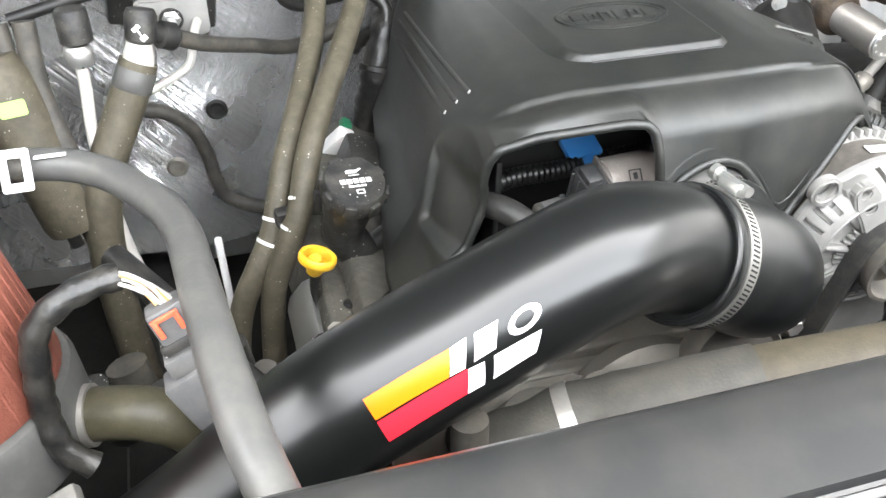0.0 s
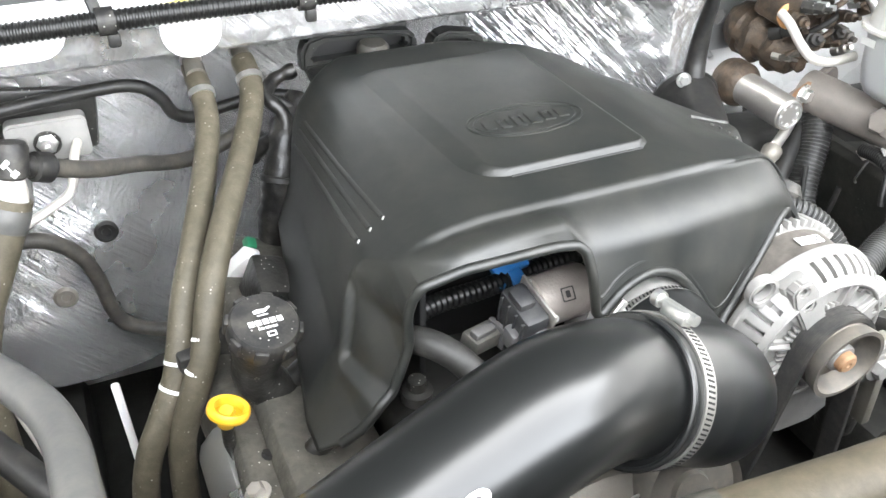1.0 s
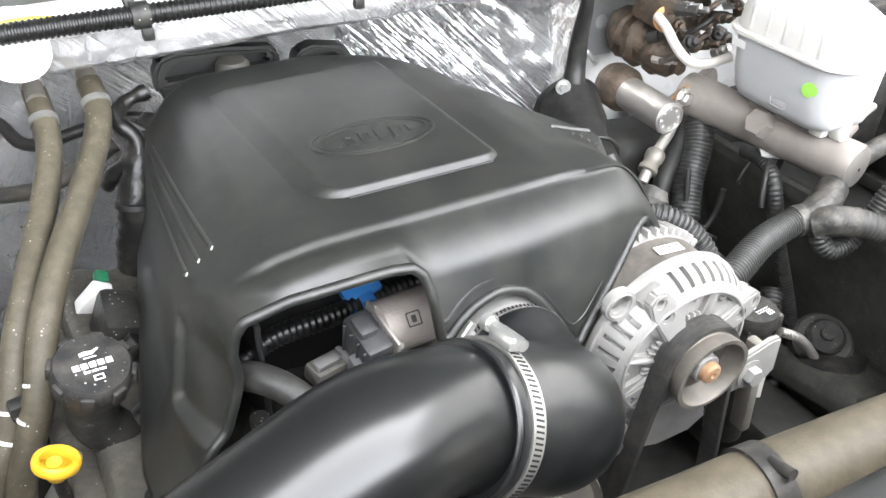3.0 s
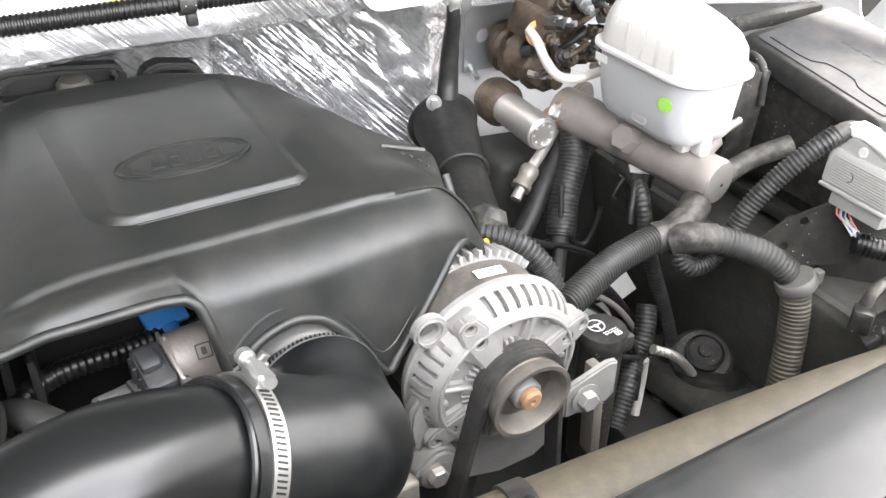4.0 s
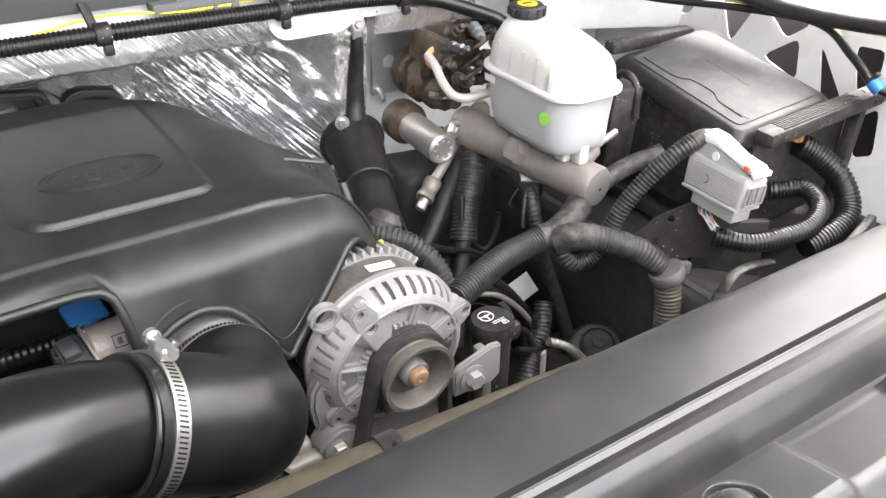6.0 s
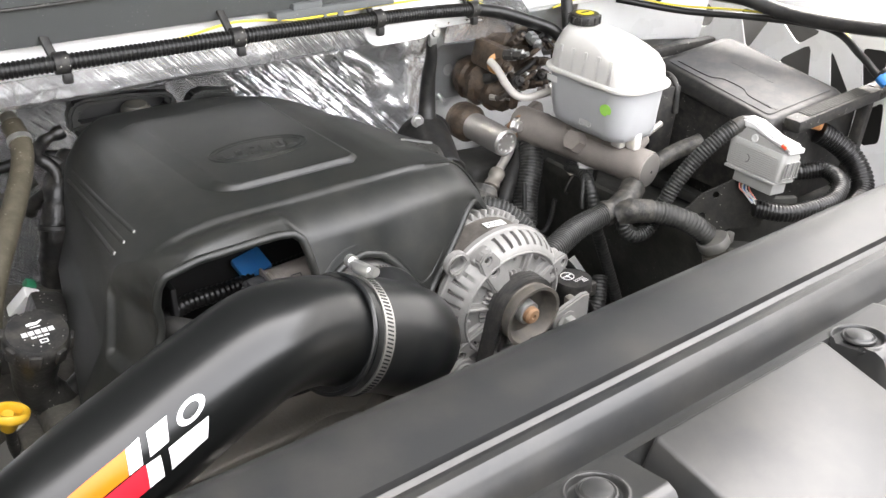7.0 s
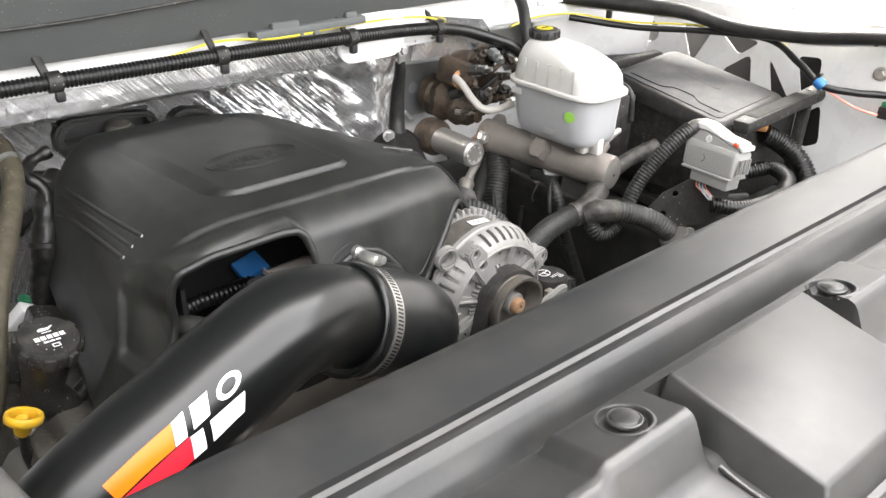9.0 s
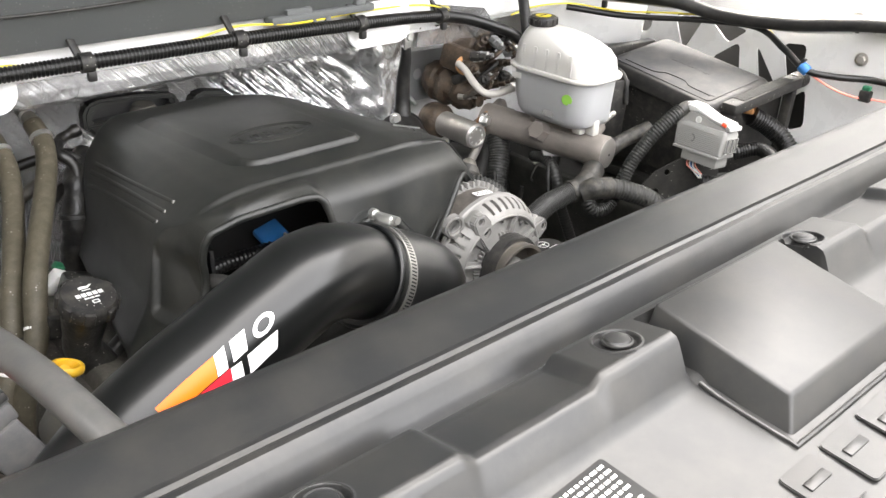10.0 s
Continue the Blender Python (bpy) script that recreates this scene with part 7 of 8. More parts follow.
        part("wire", tube([s, s + V((0, 0, -0.012)), e.lerp(s, 0.3) + V((0, 0, -0.004)), e], 0.0011, 6, 0.006), cols[k % 6], hc)
    hl = thing("battery_loom", "black corrugated loom curling beside the battery tray", "loom")
    part("sleeve", loom([(1.055, 0.500, 0.884), (1.085, 0.470, 0.880), (1.130, 0.455, 0.882), (1.180, 0.452, 0.885), (1.222, 0.470, 0.893), (1.235, 0.505, 0.898), (1.205, 0.535, 0.890)], 0.0130, 0.0044, 18, 0.09), M_CONV, hl)
    part("sleeve", loom([(1.255, 0.540, 0.945), (1.275, 0.520, 0.930), (1.290, 0.490, 0.905), (1.285, 0.465, 0.875), (1.255, 0.455, 0.855), (1.20, 0.46, 0.84)], 0.0175, 0.0047, 20, 0.09), M_CONV, hl)
    part("terminal", box(0.03, 0.03, 0.014, pose(1.255, 0.553, 0.955, 0, 10, 20), 0.003), M_COPPER, hl)
    br = thing("tray_bracket", "rough black steel bracket with holes below the connector", "bracket")
    part("plate", prism([(0, 0), (0.10, 0.01), (0.12, 0.06), (0.06, 0.085), (0.01, 0.06), (-0.02, 0.03)], 0.004, pose(1.00, 0.56, 0.835, 78, 0, -35), 0.001, holes=[disc(0.012, 0.026, 0.005, 12), disc(0.03, 0.058, 0.005, 12)]), M_DIRTY, br)
    part("gusset", box(0.10, 0.012, 0.14, pose(1.13, 0.53, 0.80, 0, 0, -30), 0.004), M_DARK, br)
    ch = thing("horn_bracket", "dusty cast bracket and duct beside the radiator end", "bracket")
    part("duct", tube([(1.03, 0.44, 0.80), (1.06, 0.42, 0.835), (1.10, 0.41, 0.85), (1.16, 0.40, 0.845)], 0.020, 16, 0.008, flat=0.6), M_DIRTY, ch)
    part("cone", lathe([(0.03, 0), (0.032, 0.01), (0.022, 0.03), (0.02, 0.05), (0, 0.05)], 24, along((1.12, 0.43, 0.79), (-0.4, -0.5, 0.5))), M_ALU_DARK, ch)
    part("block", box(0.05, 0.03, 0.03, pose(1.06, 0.41, 0.79, 0, 10, 20), 0.004), M_DIRTY, ch)
    part("strap", tube([(1.017, 0.447, 0.832), (1.022, 0.446, 0.852), (1.037, 0.448, 0.863), (1.079, 0.455, 0.857), (1.136, 0.465, 0.838)], 0.007, 14, 0.006, flat=0.5), M_TAPE, ch)
    part("block", box(0.034, 0.022, 0.026, pose(1.012, 0.440, 0.835, 0, 14, 30), 0.004), M_DIRTY, ch)
    part("lug", prism(rrect(0.022, 0.030, 0.006), 0.004, pose(1.036, 0.424, 0.812, 70, 0, 30), 0.001, holes=[disc(0, 0.004, 0.004, 14)]), M_DIRTY, ch)
    part("rail", box(0.16, 0.012, 0.05, pose(1.22, 0.42, 0.83, 0, -20, 8), 0.003), M_BLACK, ch)

build_battery()
yw = thing("stray_wire", "thin yellow wire lying over the black horn duct", "wire")
part("strand", tube([(1.131, 0.405, 0.851), (1.09, 0.405, 0.851), (1.064, 0.405, 0.84), (1.05, 0.405, 0.821), (1.048, 0.405, 0.798)], 0.0020, 8, 0.006), M_YELLOW_W, yw)

# ---- cowl loom, clips and wires ----
COWL = [(-0.30, 0.93, 1.118), (-0.10, 0.928, 1.121), (0.06, 0.925, 1.123), (0.20, 0.921, 1.124), (0.33, 0.916, 1.124), (0.462, 0.915, 1.123), (0.58, 0.920, 1.119), (0.684, 0.928, 1.114), (0.79, 0.940, 1.107), (0.876, 0.947, 1.099), (0.93, 0.938, 1.088), (0.98, 0.918, 1.070), (1.008, 0.905, 1.058)]
def build_cowl():
    lm = thing("cowl_loom", "black corrugated wiring loom along the cowl edge", "loom")
    part("sleeve", loom(COWL[:10], 0.0102, 0.0044, 16), M_CONV, lm)
    part("smooth_end", tube(COWL[9:] + [(1.03, 0.90, 1.04)], 0.0102, 16, 0.008), M_CONV, lm)
    part("riser", tube([(1.03, 0.885, 1.05), (1.035, 0.90, 1.09), (1.045, 0.92, 1.12), (1.05, 0.95, 1.15)], 0.010, 14, 0.008), M_GLOVE, lm)
    one = thing("loom_clip", "black plastic clip holding the cowl loom to the white sheet metal", "clip", "cowl loom clips")
    part("saddle", lathe([(0.0110, -0.008), (0.0130, -0.008), (0.0130, 0.008), (0.0110, 0.008)], 24, pose(0, 0, 0, 0, 90)), M_BLACK, one)
    part("arm", box(0.011, 0.044, 0.005, pose(-0.010, 0.014, 0.024, 58, 0, 20), 0.0015), M_BLACK, one)
    part("barb", box(0.012, 0.010, 0.014, pose(0.004, -0.002, -0.018), 0.003), M_BLACK, one)
    spots = [(0.462, 0.915, 1.123, 0), (0.684, 0.928, 1.114, 6), (0.872, 0.946, 1.100, 6), (0.245, 0.919, 1.124, -2), (0.055, 0.925, 1.123, 0), (-0.16, 0.928, 1.120, 0)]
    one.matrix_basis = pose(*spots[0][:3], 0, 0, spots[0][3])
    for x, y, z, a in spots[1:]:
        copy_thing(one, pose(x, y, z, 0, 0, a))
    yw = thing("yellow_wire", "thin yellow wire strung along the cowl loom", "wire")
    part("wire", tube([(0.30, 0.93, 1.118), (0.345, 0.928, 1.124), (0.398, 0.926, 1.130), (0.47, 0.927, 1.139), (0.57, 0.928, 1.130), (0.693, 0.935, 1.131), (0.80, 0.945, 1.126), (0.86, 0.95, 1.117), (0.905, 0.952, 1.100)], 0.0016, 8, 0.008), M_YELLOW_W, yw)
    part("wire", tube([(0.085, 0.937, 1.118), (0.115, 0.937, 1.128), (0.15, 0.936, 1.131), (0.185, 0.933, 1.125), (0.205, 0.93, 1.116)], 0.0016, 8, 0.008), M_YELLOW_W, yw)
    part("wire", tube([(1.06, 0.96, 1.075), (1.12, 0.955, 1.085), (1.21, 0.94, 1.082), (1.26, 0.86, 1.075), (1.32, 0.74, 1.082), (1.36, 0.62, 1.080), (1.345, 0.56, 1.058), (1.328, 0.50, 1.032)], 0.0016, 8, 0.008), M_YELLOW_W, yw)
    fl = thing("fender_loom", "black wire loom along the inner fender with blue tape", "loom")
    part("sleeve", tube([(1.20, 0.945, 1.076), (1.27, 0.85, 1.066), (1.33, 0.73, 1.072), (1.358, 0.62, 1.074), (1.342, 0.55, 1.050), (1.328, 0.495, 1.026), (1.35, 0.45, 1.020), (1.38, 0.40, 1.020), (1.39, 0.30, 1.02)], 0.0060, 12, 0.008), M_CONV, fl)
    part("blue_tape", lathe([(0.0085, -0.008), (0.0095, -0.004), (0.0095, 0.006), (0.0085, 0.009)], 16, along((1.329, 0.500, 1.028), (0.1, -0.8, -0.5))), M_BLUE, fl, "bright blue tape wrap")
    part("tie", box(0.010, 0.006, 0.022, pose(1.327, 0.505, 1.036, 30), 0.002), M_BLACK, fl)
    part("loom_tab", box(0.014, 0.010, 0.016, pose(1.262, 0.90, 1.082, 0, 0, 20), 0.003), M_BLACK, fl)
    pw = thing("pink_wire", "thin pink wire with a green and black fuse holder", "wire")
    part("wire", tube([(1.330, 0.492, 1.022), (1.335, 0.475, 1.013), (1.350, 0.445, 0.997), (1.362, 0.415, 0.990), (1.372, 0.395, 0.990), (1.385, 0.34, 0.99)], 0.0020, 8, 0.006), M_PINK_W, pw)
    part("fuse_holder", box(0.014, 0.020, 0.020, pose(1.370, 0.402, 0.994), 0.003), M_BLACK, pw)
    part("fuse", box(0.010, 0.014, 0.008, pose(1.370, 0.402, 1.008), 0.002), M_GREEN, pw, "green fuse top")
    hexbolt(bpy.data.objects["apron_right"], (1.404, 0.437, 1.045), (-1, 0, 0), 0.008, 0.006, M_STEEL_DULL)

build_cowl()

# ---- heater hoses, oil filler, dipstick ----
def build_left_rear():
    hh = thing("heater_hose", "aged grey-brown heater hose with white paint rings", "hose", "heater hoses")
    pa = [(0.195, 1.03, 1.022), (0.196, 1.0, 1.005), (0.186, 0.965, 0.990), (0.165, 0.915, 0.975), (0.142, 0.865, 0.962), (0.118, 0.815, 0.948), (0.098, 0.775, 0.930), (0.083, 0.745, 0.905), (0.072, 0.722, 0.878), (0.052, 0.710, 0.835), (0.034, 0.705, 0.79), (0.026, 0.70, 0.72), (0.02, 0.69, 0.62)]
    part("hose", tube(pa, 0.0135, 20, 0.008), M_HOSE, hh)
    part("spring_clamp", lathe([(0.0142, -0.0035), (0.0152, -0.0035), (0.0152, 0.0035), (0.0142, 0.0035)], 24, along((0.196, 1.005, 1.008), (0, -0.8, -0.5))), M_STEEL, hh, "bright steel spring clamp")
    for p, d in (((0.0745, 0.7265, 0.884), (-0.35, -0.7, -0.9)), ((0.062, 0.716, 0.858), (-0.4, -0.3, -0.9))):
        part("paint_ring", lathe([(0.0137, -0.0018), (0.0140, -0.0012), (0.0140, 0.0012), (0.0137, 0.0018)], 24, along(p, d)), M_PRINT, hh, "white paint ring")
    hi = thing("heater_hose", "aged grey-brown heater hose branching low into the bay", "hose", "heater hoses")
    pb = [(0.140, 1.04, 1.018), (0.141, 1.0, 0.998), (0.137, 0.965, 0.982), (0.122, 0.915, 0.962), (0.104, 0.865, 0.945), (0.085, 0.815, 0.928), (0.065, 0.775, 0.900), (0.050, 0.745, 0.866), (0.040, 0.730, 0.842), (0.020, 0.715, 0.812), (0.000, 0.705, 0.775), (-0.012, 0.70, 0.72), (-0.02, 0.69, 0.62)]
    part("hose", tube(pb, 0.0130, 20, 0.008), M_HOSE, hi)
    part("spring_clamp", lathe([(0.0137, -0.0035), (0.0147, -0.0035), (0.0147, 0.0035), (0.0137, 0.0035)], 24, along((0.141, 1.003, 1.0), (0, -0.8, -0.5))), M_STEEL, hi, "bright steel spring clamp")
    for p, d in (((0.046, 0.738, 0.856), (-0.35, -0.5, -0.9)), ((0.036, 0.7265, 0.836), (-0.5, -0.35, -0.8))):
        part("paint_ring", lathe([(0.0132, -0.0018), (0.0135, -0.0012), (0.0135, 0.0012), (0.0132, 0.0018)], 24, along(p, d)), M_PRINT, hi, "white paint ring")
    for x, z in ((0.195, 1.026), (0.140, 1.022)):
        pp = thing("heater_pipe", "dull metal heater pipe stub through the foil bulkhead", "pipe", "heater pipes")
        part("stub", tube([(x, 1.02, z - 0.006), (x, 1.05, z + 0.004), (x, 1.09, z + 0.006)], 0.0105, 16, 0.006), M_ALU_DARK, pp)
        part("bead", lathe([(0.0105, -0.003), (0.0125, -0.001), (0.0125, 0.001), (0.0105, 0.003)], 20, along((x, 1.045, z + 0.003), (0, 1, 0.25))), M_STEEL, pp)
    tl = thing("taped_loom", "crumpled black taped loom tucked beside the engine cover", "loom")
    run = [(0.253, 1.02, 1.005), (0.226, 1.02, 0.996), (0.211, 1.0, 0.987), (0.225, 0.985, 0.97), (0.223, 0.975, 0.951), (0.198, 0.985, 0.934), (0.187, 1.0, 0.91)]
    part("taped_sleeve", sweep(bmesh.new(), spline([tuple(p) for p in run], 0.005), lambda i, n: 0.0085 + 0.003 * noise.noise(V((i * 0.45, 0, 0))), 16), M_CRINKLE, tl)
    part("branch", tube([run[2], (run[2][0] + 0.03, run[2][1] - 0.01, run[2][2] - 0.02), (run[2][0] + 0.045, run[2][1] - 0.03, run[2][2] - 0.06)], 0.006, 10, 0.005), M_GLOVE, tl)
    bh = thing("harness_bundle", "thick crumpled black taped harness behind the heater hoses", "loom")
    part("taped_sleeve", sweep(bmesh.new(), spline([(0.255, 1.01, 0.970), (0.228, 0.985, 0.948), (0.213, 0.962, 0.918), (0.203, 0.955, 0.885), (0.192, 0.955, 0.83), (0.182, 0.95, 0.76)], 0.005), lambda i, n: 0.0190 + 0.005 * noise.noise(V((i * 0.5, 3, 0))), 20), M_CRINKLE, bh)
    part("strap", lathe([(0.0215, -0.004), (0.0228, -0.003), (0.0228, 0.003), (0.0215, 0.004)], 24, along((0.208, 0.958, 0.902), (0.2, 0.24, 0.8))), M_GLOVE, bh)
    hb = thing("hose_bracket", "black plastic clip joining the heater hoses", "clip")
    part("clip_body", box(0.030, 0.014, 0.020, pose(0.060, 0.725, 0.868, 10, 0, 10), 0.003), M_BLACK, hb)
    part("clip_arm", box(0.03, 0.01, 0.03, pose(0.096, 0.725, 0.878, 10, 20, 10), 0.003), M_BLACK, hb)
    # oil filler
    of = thing("oil_filler", "grimy black oil filler neck with a ribbed printed cap", "oil filler")
    ax = V((0.16, -0.30, 0.94)).normalized()
    top = V((0.119, 0.660, 0.944))
    part("neck", sweep(bmesh.new(), spline([top - ax * 0.018, top - ax * 0.05, top - ax * 0.085 + V((0.004, 0, 0)), V((0.128, 0.690, 0.83)), V((0.150, 0.70, 0.80))], 0.006), lambda i, n: 0.0275 - 0.006 * min(1, i / 6), 28), M_DIRTY, of)
    m = along(top, ax)
    cap = part("cap", lathe([(0.030, -0.020), (0.0315, -0.018), (0.0315, -0.006), (0.0300, -0.002), (0.0285, 0.0), (0, 0.0005)], 44, m), M_BLACK, of, "black ribbed oil cap with white print")
    for k in range(8):
        part("grip", box(0.005, 0.012, 0.016, m @ Matrix.Rotation(2 * math.pi * k / 8, 4, "Z") @ pose(0.0315, 0, -0.0105), 0.002), M_BLACK, cap)
    e = m.to_3x3().inverted() @ V((1, 0.1, 0))
    ang = math.atan2(e.y, e.x)
    pm = m @ Matrix.Rotation(ang, 4, "Z")
    for k in range(5):
        part("print_bar", box(0.0050, 0.0052, 0.0003, pm @ pose(-0.0128 + 0.0064 * k, -0.001, 0.0008)), M_PRINT, cap)
    for k in range(3):
        part("print_bar", box(0.0050, 0.0020, 0.0003, pm @ pose(-0.006 + 0.006 * k, -0.0072, 0.0008)), M_PRINT, cap)
    part("symbol_can", prism([(-0.007, 0), (0.003, 0), (0.009, 0.0042), (0.0078, 0.005), (0.003, 0.0032), (-0.003, 0.004), (-0.007, 0.003)], 0.0003, pm @ pose(0, 0.0085, 0.0007)), M_PRINT, cap)
    part("symbol_line", box(0.010, 0.0010, 0.0003, pm @ pose(0, 0.0060, 0.0008)), M_PRINT, cap)
    part("symbol_book", prism(rrect(0.008, 0.005, 0.0006), 0.0003, pm @ pose(0.001, -0.014, 0.0007), holes=[rrect(0.0055, 0.003, 0.0005)]), M_PRINT, cap)
    dp = thing("dipstick", "yellow plastic engine oil dipstick handle", "dipstick")
    dm = along((0.074, 0.634, 0.880), (0.30, 0.10, 0.93))
    part("loop", lathe([(0.0130, -0.004), (0.0165, -0.005), (0.0182, -0.0035), (0.0188, 0.0), (0.0182, 0.0035), (0.0165, 0.005), (0.0130, 0.004), (0.0122, 0.0), (0.0130, -0.004)], 40, dm), M_YELLOW, dp)
    part("stem", lathe([(0.006, 0), (0.0085, 0.004), (0.0085, 0.016), (0.006, 0.022), (0, 0.022)], 18, along((0.071, 0.640, 0.858), (0.05, -0.2, 0.95))), M_YELLOW, dp)
    part("tube", tube([(0.071, 0.640, 0.858), (0.072, 0.650, 0.82), (0.085, 0.67, 0.76), (0.10, 0.69, 0.70)], 0.0055, 12, 0.008), M_DIRTY, dp)
    cc = thing("coil_connector", "white, green and blue electrical plug beside the oil filler", "connector")
    part("plug", box(0.022, 0.018, 0.040, pose(0.138, 0.868, 0.858, 25, 35, 10), 0.003), M_WHITE_PL, cc)
    part("lock", box(0.013, 0.013, 0.010, pose(0.150, 0.878, 0.875, 25, 35, 10), 0.002), M_GREEN, cc)
    part("tail", box(0.014, 0.014, 0.012, pose(0.122, 0.855, 0.838, 25, 35, 10), 0.002), M_BLUE, cc)
    part("coil", box(0.04, 0.06, 0.06, pose(0.150, 0.820, 0.85, 10, 20), 0.008), M_DIRTY, cc)
    ex = thing("exhaust_shield", "bright metal heat shield below the dipstick", "heat shield")
    part("shield", box(0.05, 0.10, 0.06, pose(0.075, 0.66, 0.765, 20, 25, 10), 0.015), M_STEEL, ex)
    part("tube", tube([(0.10, 0.62, 0.83), (0.085, 0.615, 0.80), (0.088, 0.61, 0.76), (0.10, 0.60, 0.72)], 0.006, 10, 0.006), M_BLACK, ex)
    cs = thing("spark_lead_boot", "grimy rubber boots and leads on the cylinder head", "lead")
    for k in range(3):
        part("boot", tube([(0.165, 0.60 + 0.09 * k, 0.86), (0.13, 0.60 + 0.09 * k, 0.83), (0.09, 0.59 + 0.09 * k, 0.78)], 0.011, 14, 0.008), M_DIRTY, cs)
    # bulkhead pipes
    ev = thing("evaporator_block", "pale metal refrigerant block with bent pipes on the foil bulkhead", "pipe fitting")
    part("block", prism(rrect(0.085, 0.050, 0.008), 0.022, pose(-0.026, 1.058, 0.958, 90, 0, 0), 0.003), M_ALU, ev)
    part("nut", lathe([(0.012, 0), (0.012, 0.004), (0.008, 0.006), (0.008, 0.012), (0.004, 0.013), (0.004, 0.02), (0, 0.02)], 6, along((-0.028, 1.036, 0.957), (0, -1, 0))), M_STEEL, ev)
    part("washer", lathe([(0.0145, 0), (0.0145, 0.002), (0, 0.002)], 24, along((-0.028, 1.036, 0.957), (0, -1, 0))), M_DIRTY, ev)
    part("foam_pad", box(0.13, 0.012, 0.075, pose(-0.035, 1.071, 0.972, 0, 8), 0.006), M_DIRTY, ev, "dark foam pad behind the block")
    part("pipe", tube([(0.002, 1.036, 0.952), (-0.004, 1.006, 0.950), (-0.010, 0.992, 0.932), (-0.018, 0.985, 0.918), (-0.040, 0.978, 0.908), (-0.070, 0.968, 0.898), (-0.095, 0.955, 0.890)], 0.0052, 14, 0.005), M_PALE, ev, "bent bare aluminium pipe")
    part("pipe", tube([(-0.055, 1.034, 0.962), (-0.056, 1.01, 0.960), (-0.058, 0.98, 0.945), (-0.06, 0.95, 0.935)], 0.0085, 14, 0.006), M_ALU, ev)
    sv = thing("service_fitting", "black service fitting with white print on a bulkhead pipe", "fitting")
    part("cap", lathe([(0.012, 0), (0.0165, 0.004), (0.0170, 0.030), (0.0140, 0.036), (0, 0.036)], 24, along((-0.060, 0.905, 0.990), (0.18, 0.25, 0.95))), M_BLACK, sv)
    part("collar", lathe([(0.011, 0), (0.011, 0.020), (0.0150, 0.022), (0.0155, 0.038), (0.012, 0.042), (0, 0.042)], 24, along((-0.056, 0.908, 1.002), (0.75, 0.45, -0.45))), M_GLOVE, sv)
    fm = along((-0.058, 0.8895, 1.008), (-0.15, -0.93, 0.30))
    part("print_bar", box(0.009, 0.0045, 0.0005, fm @ pose(-0.003, 0.005, 0, 0, 0, 40)), M_PRINT, sv)
    part("print_bar", box(0.009, 0.0015, 0.0005, fm @ pose(0, 0, 0, 0, 0, 120)), M_PRINT, sv)
    part("print_bar", box(0.007, 0.0055, 0.0005, fm @ pose(0.004, -0.005, 0, 0, 0, 40)), M_PRINT, sv)
    part("neck", lathe([(0.0165, 0), (0.0160, 0.012), (0.0115, 0.030)], 24, along((-0.067, 0.903, 0.966), (0.22, 0.10, 0.95))), M_PALE, sv, "pale tapered ferrule")
    lp = thing("suction_hose", "thick aged rubber suction hose beside the bulkhead", "hose")
    part("hose", tube([(-0.066, 0.905, 0.970), (-0.078, 0.897, 0.945), (-0.100, 0.882, 0.905), (-0.120, 0.866, 0.868), (-0.133, 0.85, 0.825), (-0.139, 0.838, 0.77), (-0.138, 0.82, 0.69), (-0.13, 0.80, 0.60)], 0.0205, 22, 0.008), M_HOSE, lp)
    part("crimp", lathe([(0.0206, -0.012), (0.0218, -0.010), (0.0218, 0.010), (0.0206, 0.012)], 28, along((-0.0745, 0.8995, 0.952), (0.42, 0.28, 0.86))), M_HOSE_GREY, lp, "crimped rubber end")
    bp = thing("bulkhead_hose", "dusty black vacuum hose across the foil bulkhead", "hose")
    part("hose", tube([(-0.026, 0.930, 0.982), (0.01, 0.960, 0.956), (0.06, 1.005, 0.928), (0.11, 1.035, 0.906), (0.16, 1.05, 0.91), (0.21, 1.06, 0.93)], 0.0095, 14, 0.008), M_HOSE_DARK, bp)
    bc = thing("bulkhead_cable", "black cable clipped along the foil bulkhead", "cable")
    part("cable", tube([(-0.20, 1.0, 0.99), (-0.10, 1.02, 1.005), (0.024, 1.035, 1.010), (0.075, 1.04, 1.006), (0.10, 1.045, 0.985), (0.112, 1.05, 0.960), (0.135, 1.055, 0.950), (0.172, 1.055, 0.957), (0.22, 1.05, 0.965), (0.26, 1.04, 0.96)], 0.0075, 12, 0.008), M_GLOVE, bc)
    dr = thing("drain_hose", "black drain hose curling down the bulkhead", "hose")
    part("hose", tube([(-0.10, 1.03, 0.845), (-0.06, 1.03, 0.838), (-0.030, 1.035, 0.808), (-0.015, 1.04, 0.765), (-0.008, 1.035, 0.72), (0.005, 1.03, 0.692), (0.045, 1.015, 0.680), (0.10, 1.0, 0.68)], 0.0095, 14, 0.008), M_HOSE_DARK, dr)
    for p in ((0.008, 1.060, 0.816), (-0.055, 1.032, 0.752)):
        tagged(part("grommet", lathe([(0.014, 0), (0.0145, 0.003), (0.011, 0.006), (0.006, 0.005), (0.005, 0.003), (0, 0.003)], 24, along(p, (0, -1, 0.1))), M_GLOVE if p[0] > 0 else M_ALU_DARK), "round grommet with a stud in the foil bulkhead", "grommet")
    ws = thing("white_strut", "white painted brace low beside the engine", "brace")
    part("brace", box(0.009, 0.006, 0.42, pose(-0.012, 0.815, 0.594, 6, -1, 0), 0.003), M_WHITE, ws)
    wl = thing("service_line", "pale metal line with a ribbed collar beside the bulkhead", "pipe")
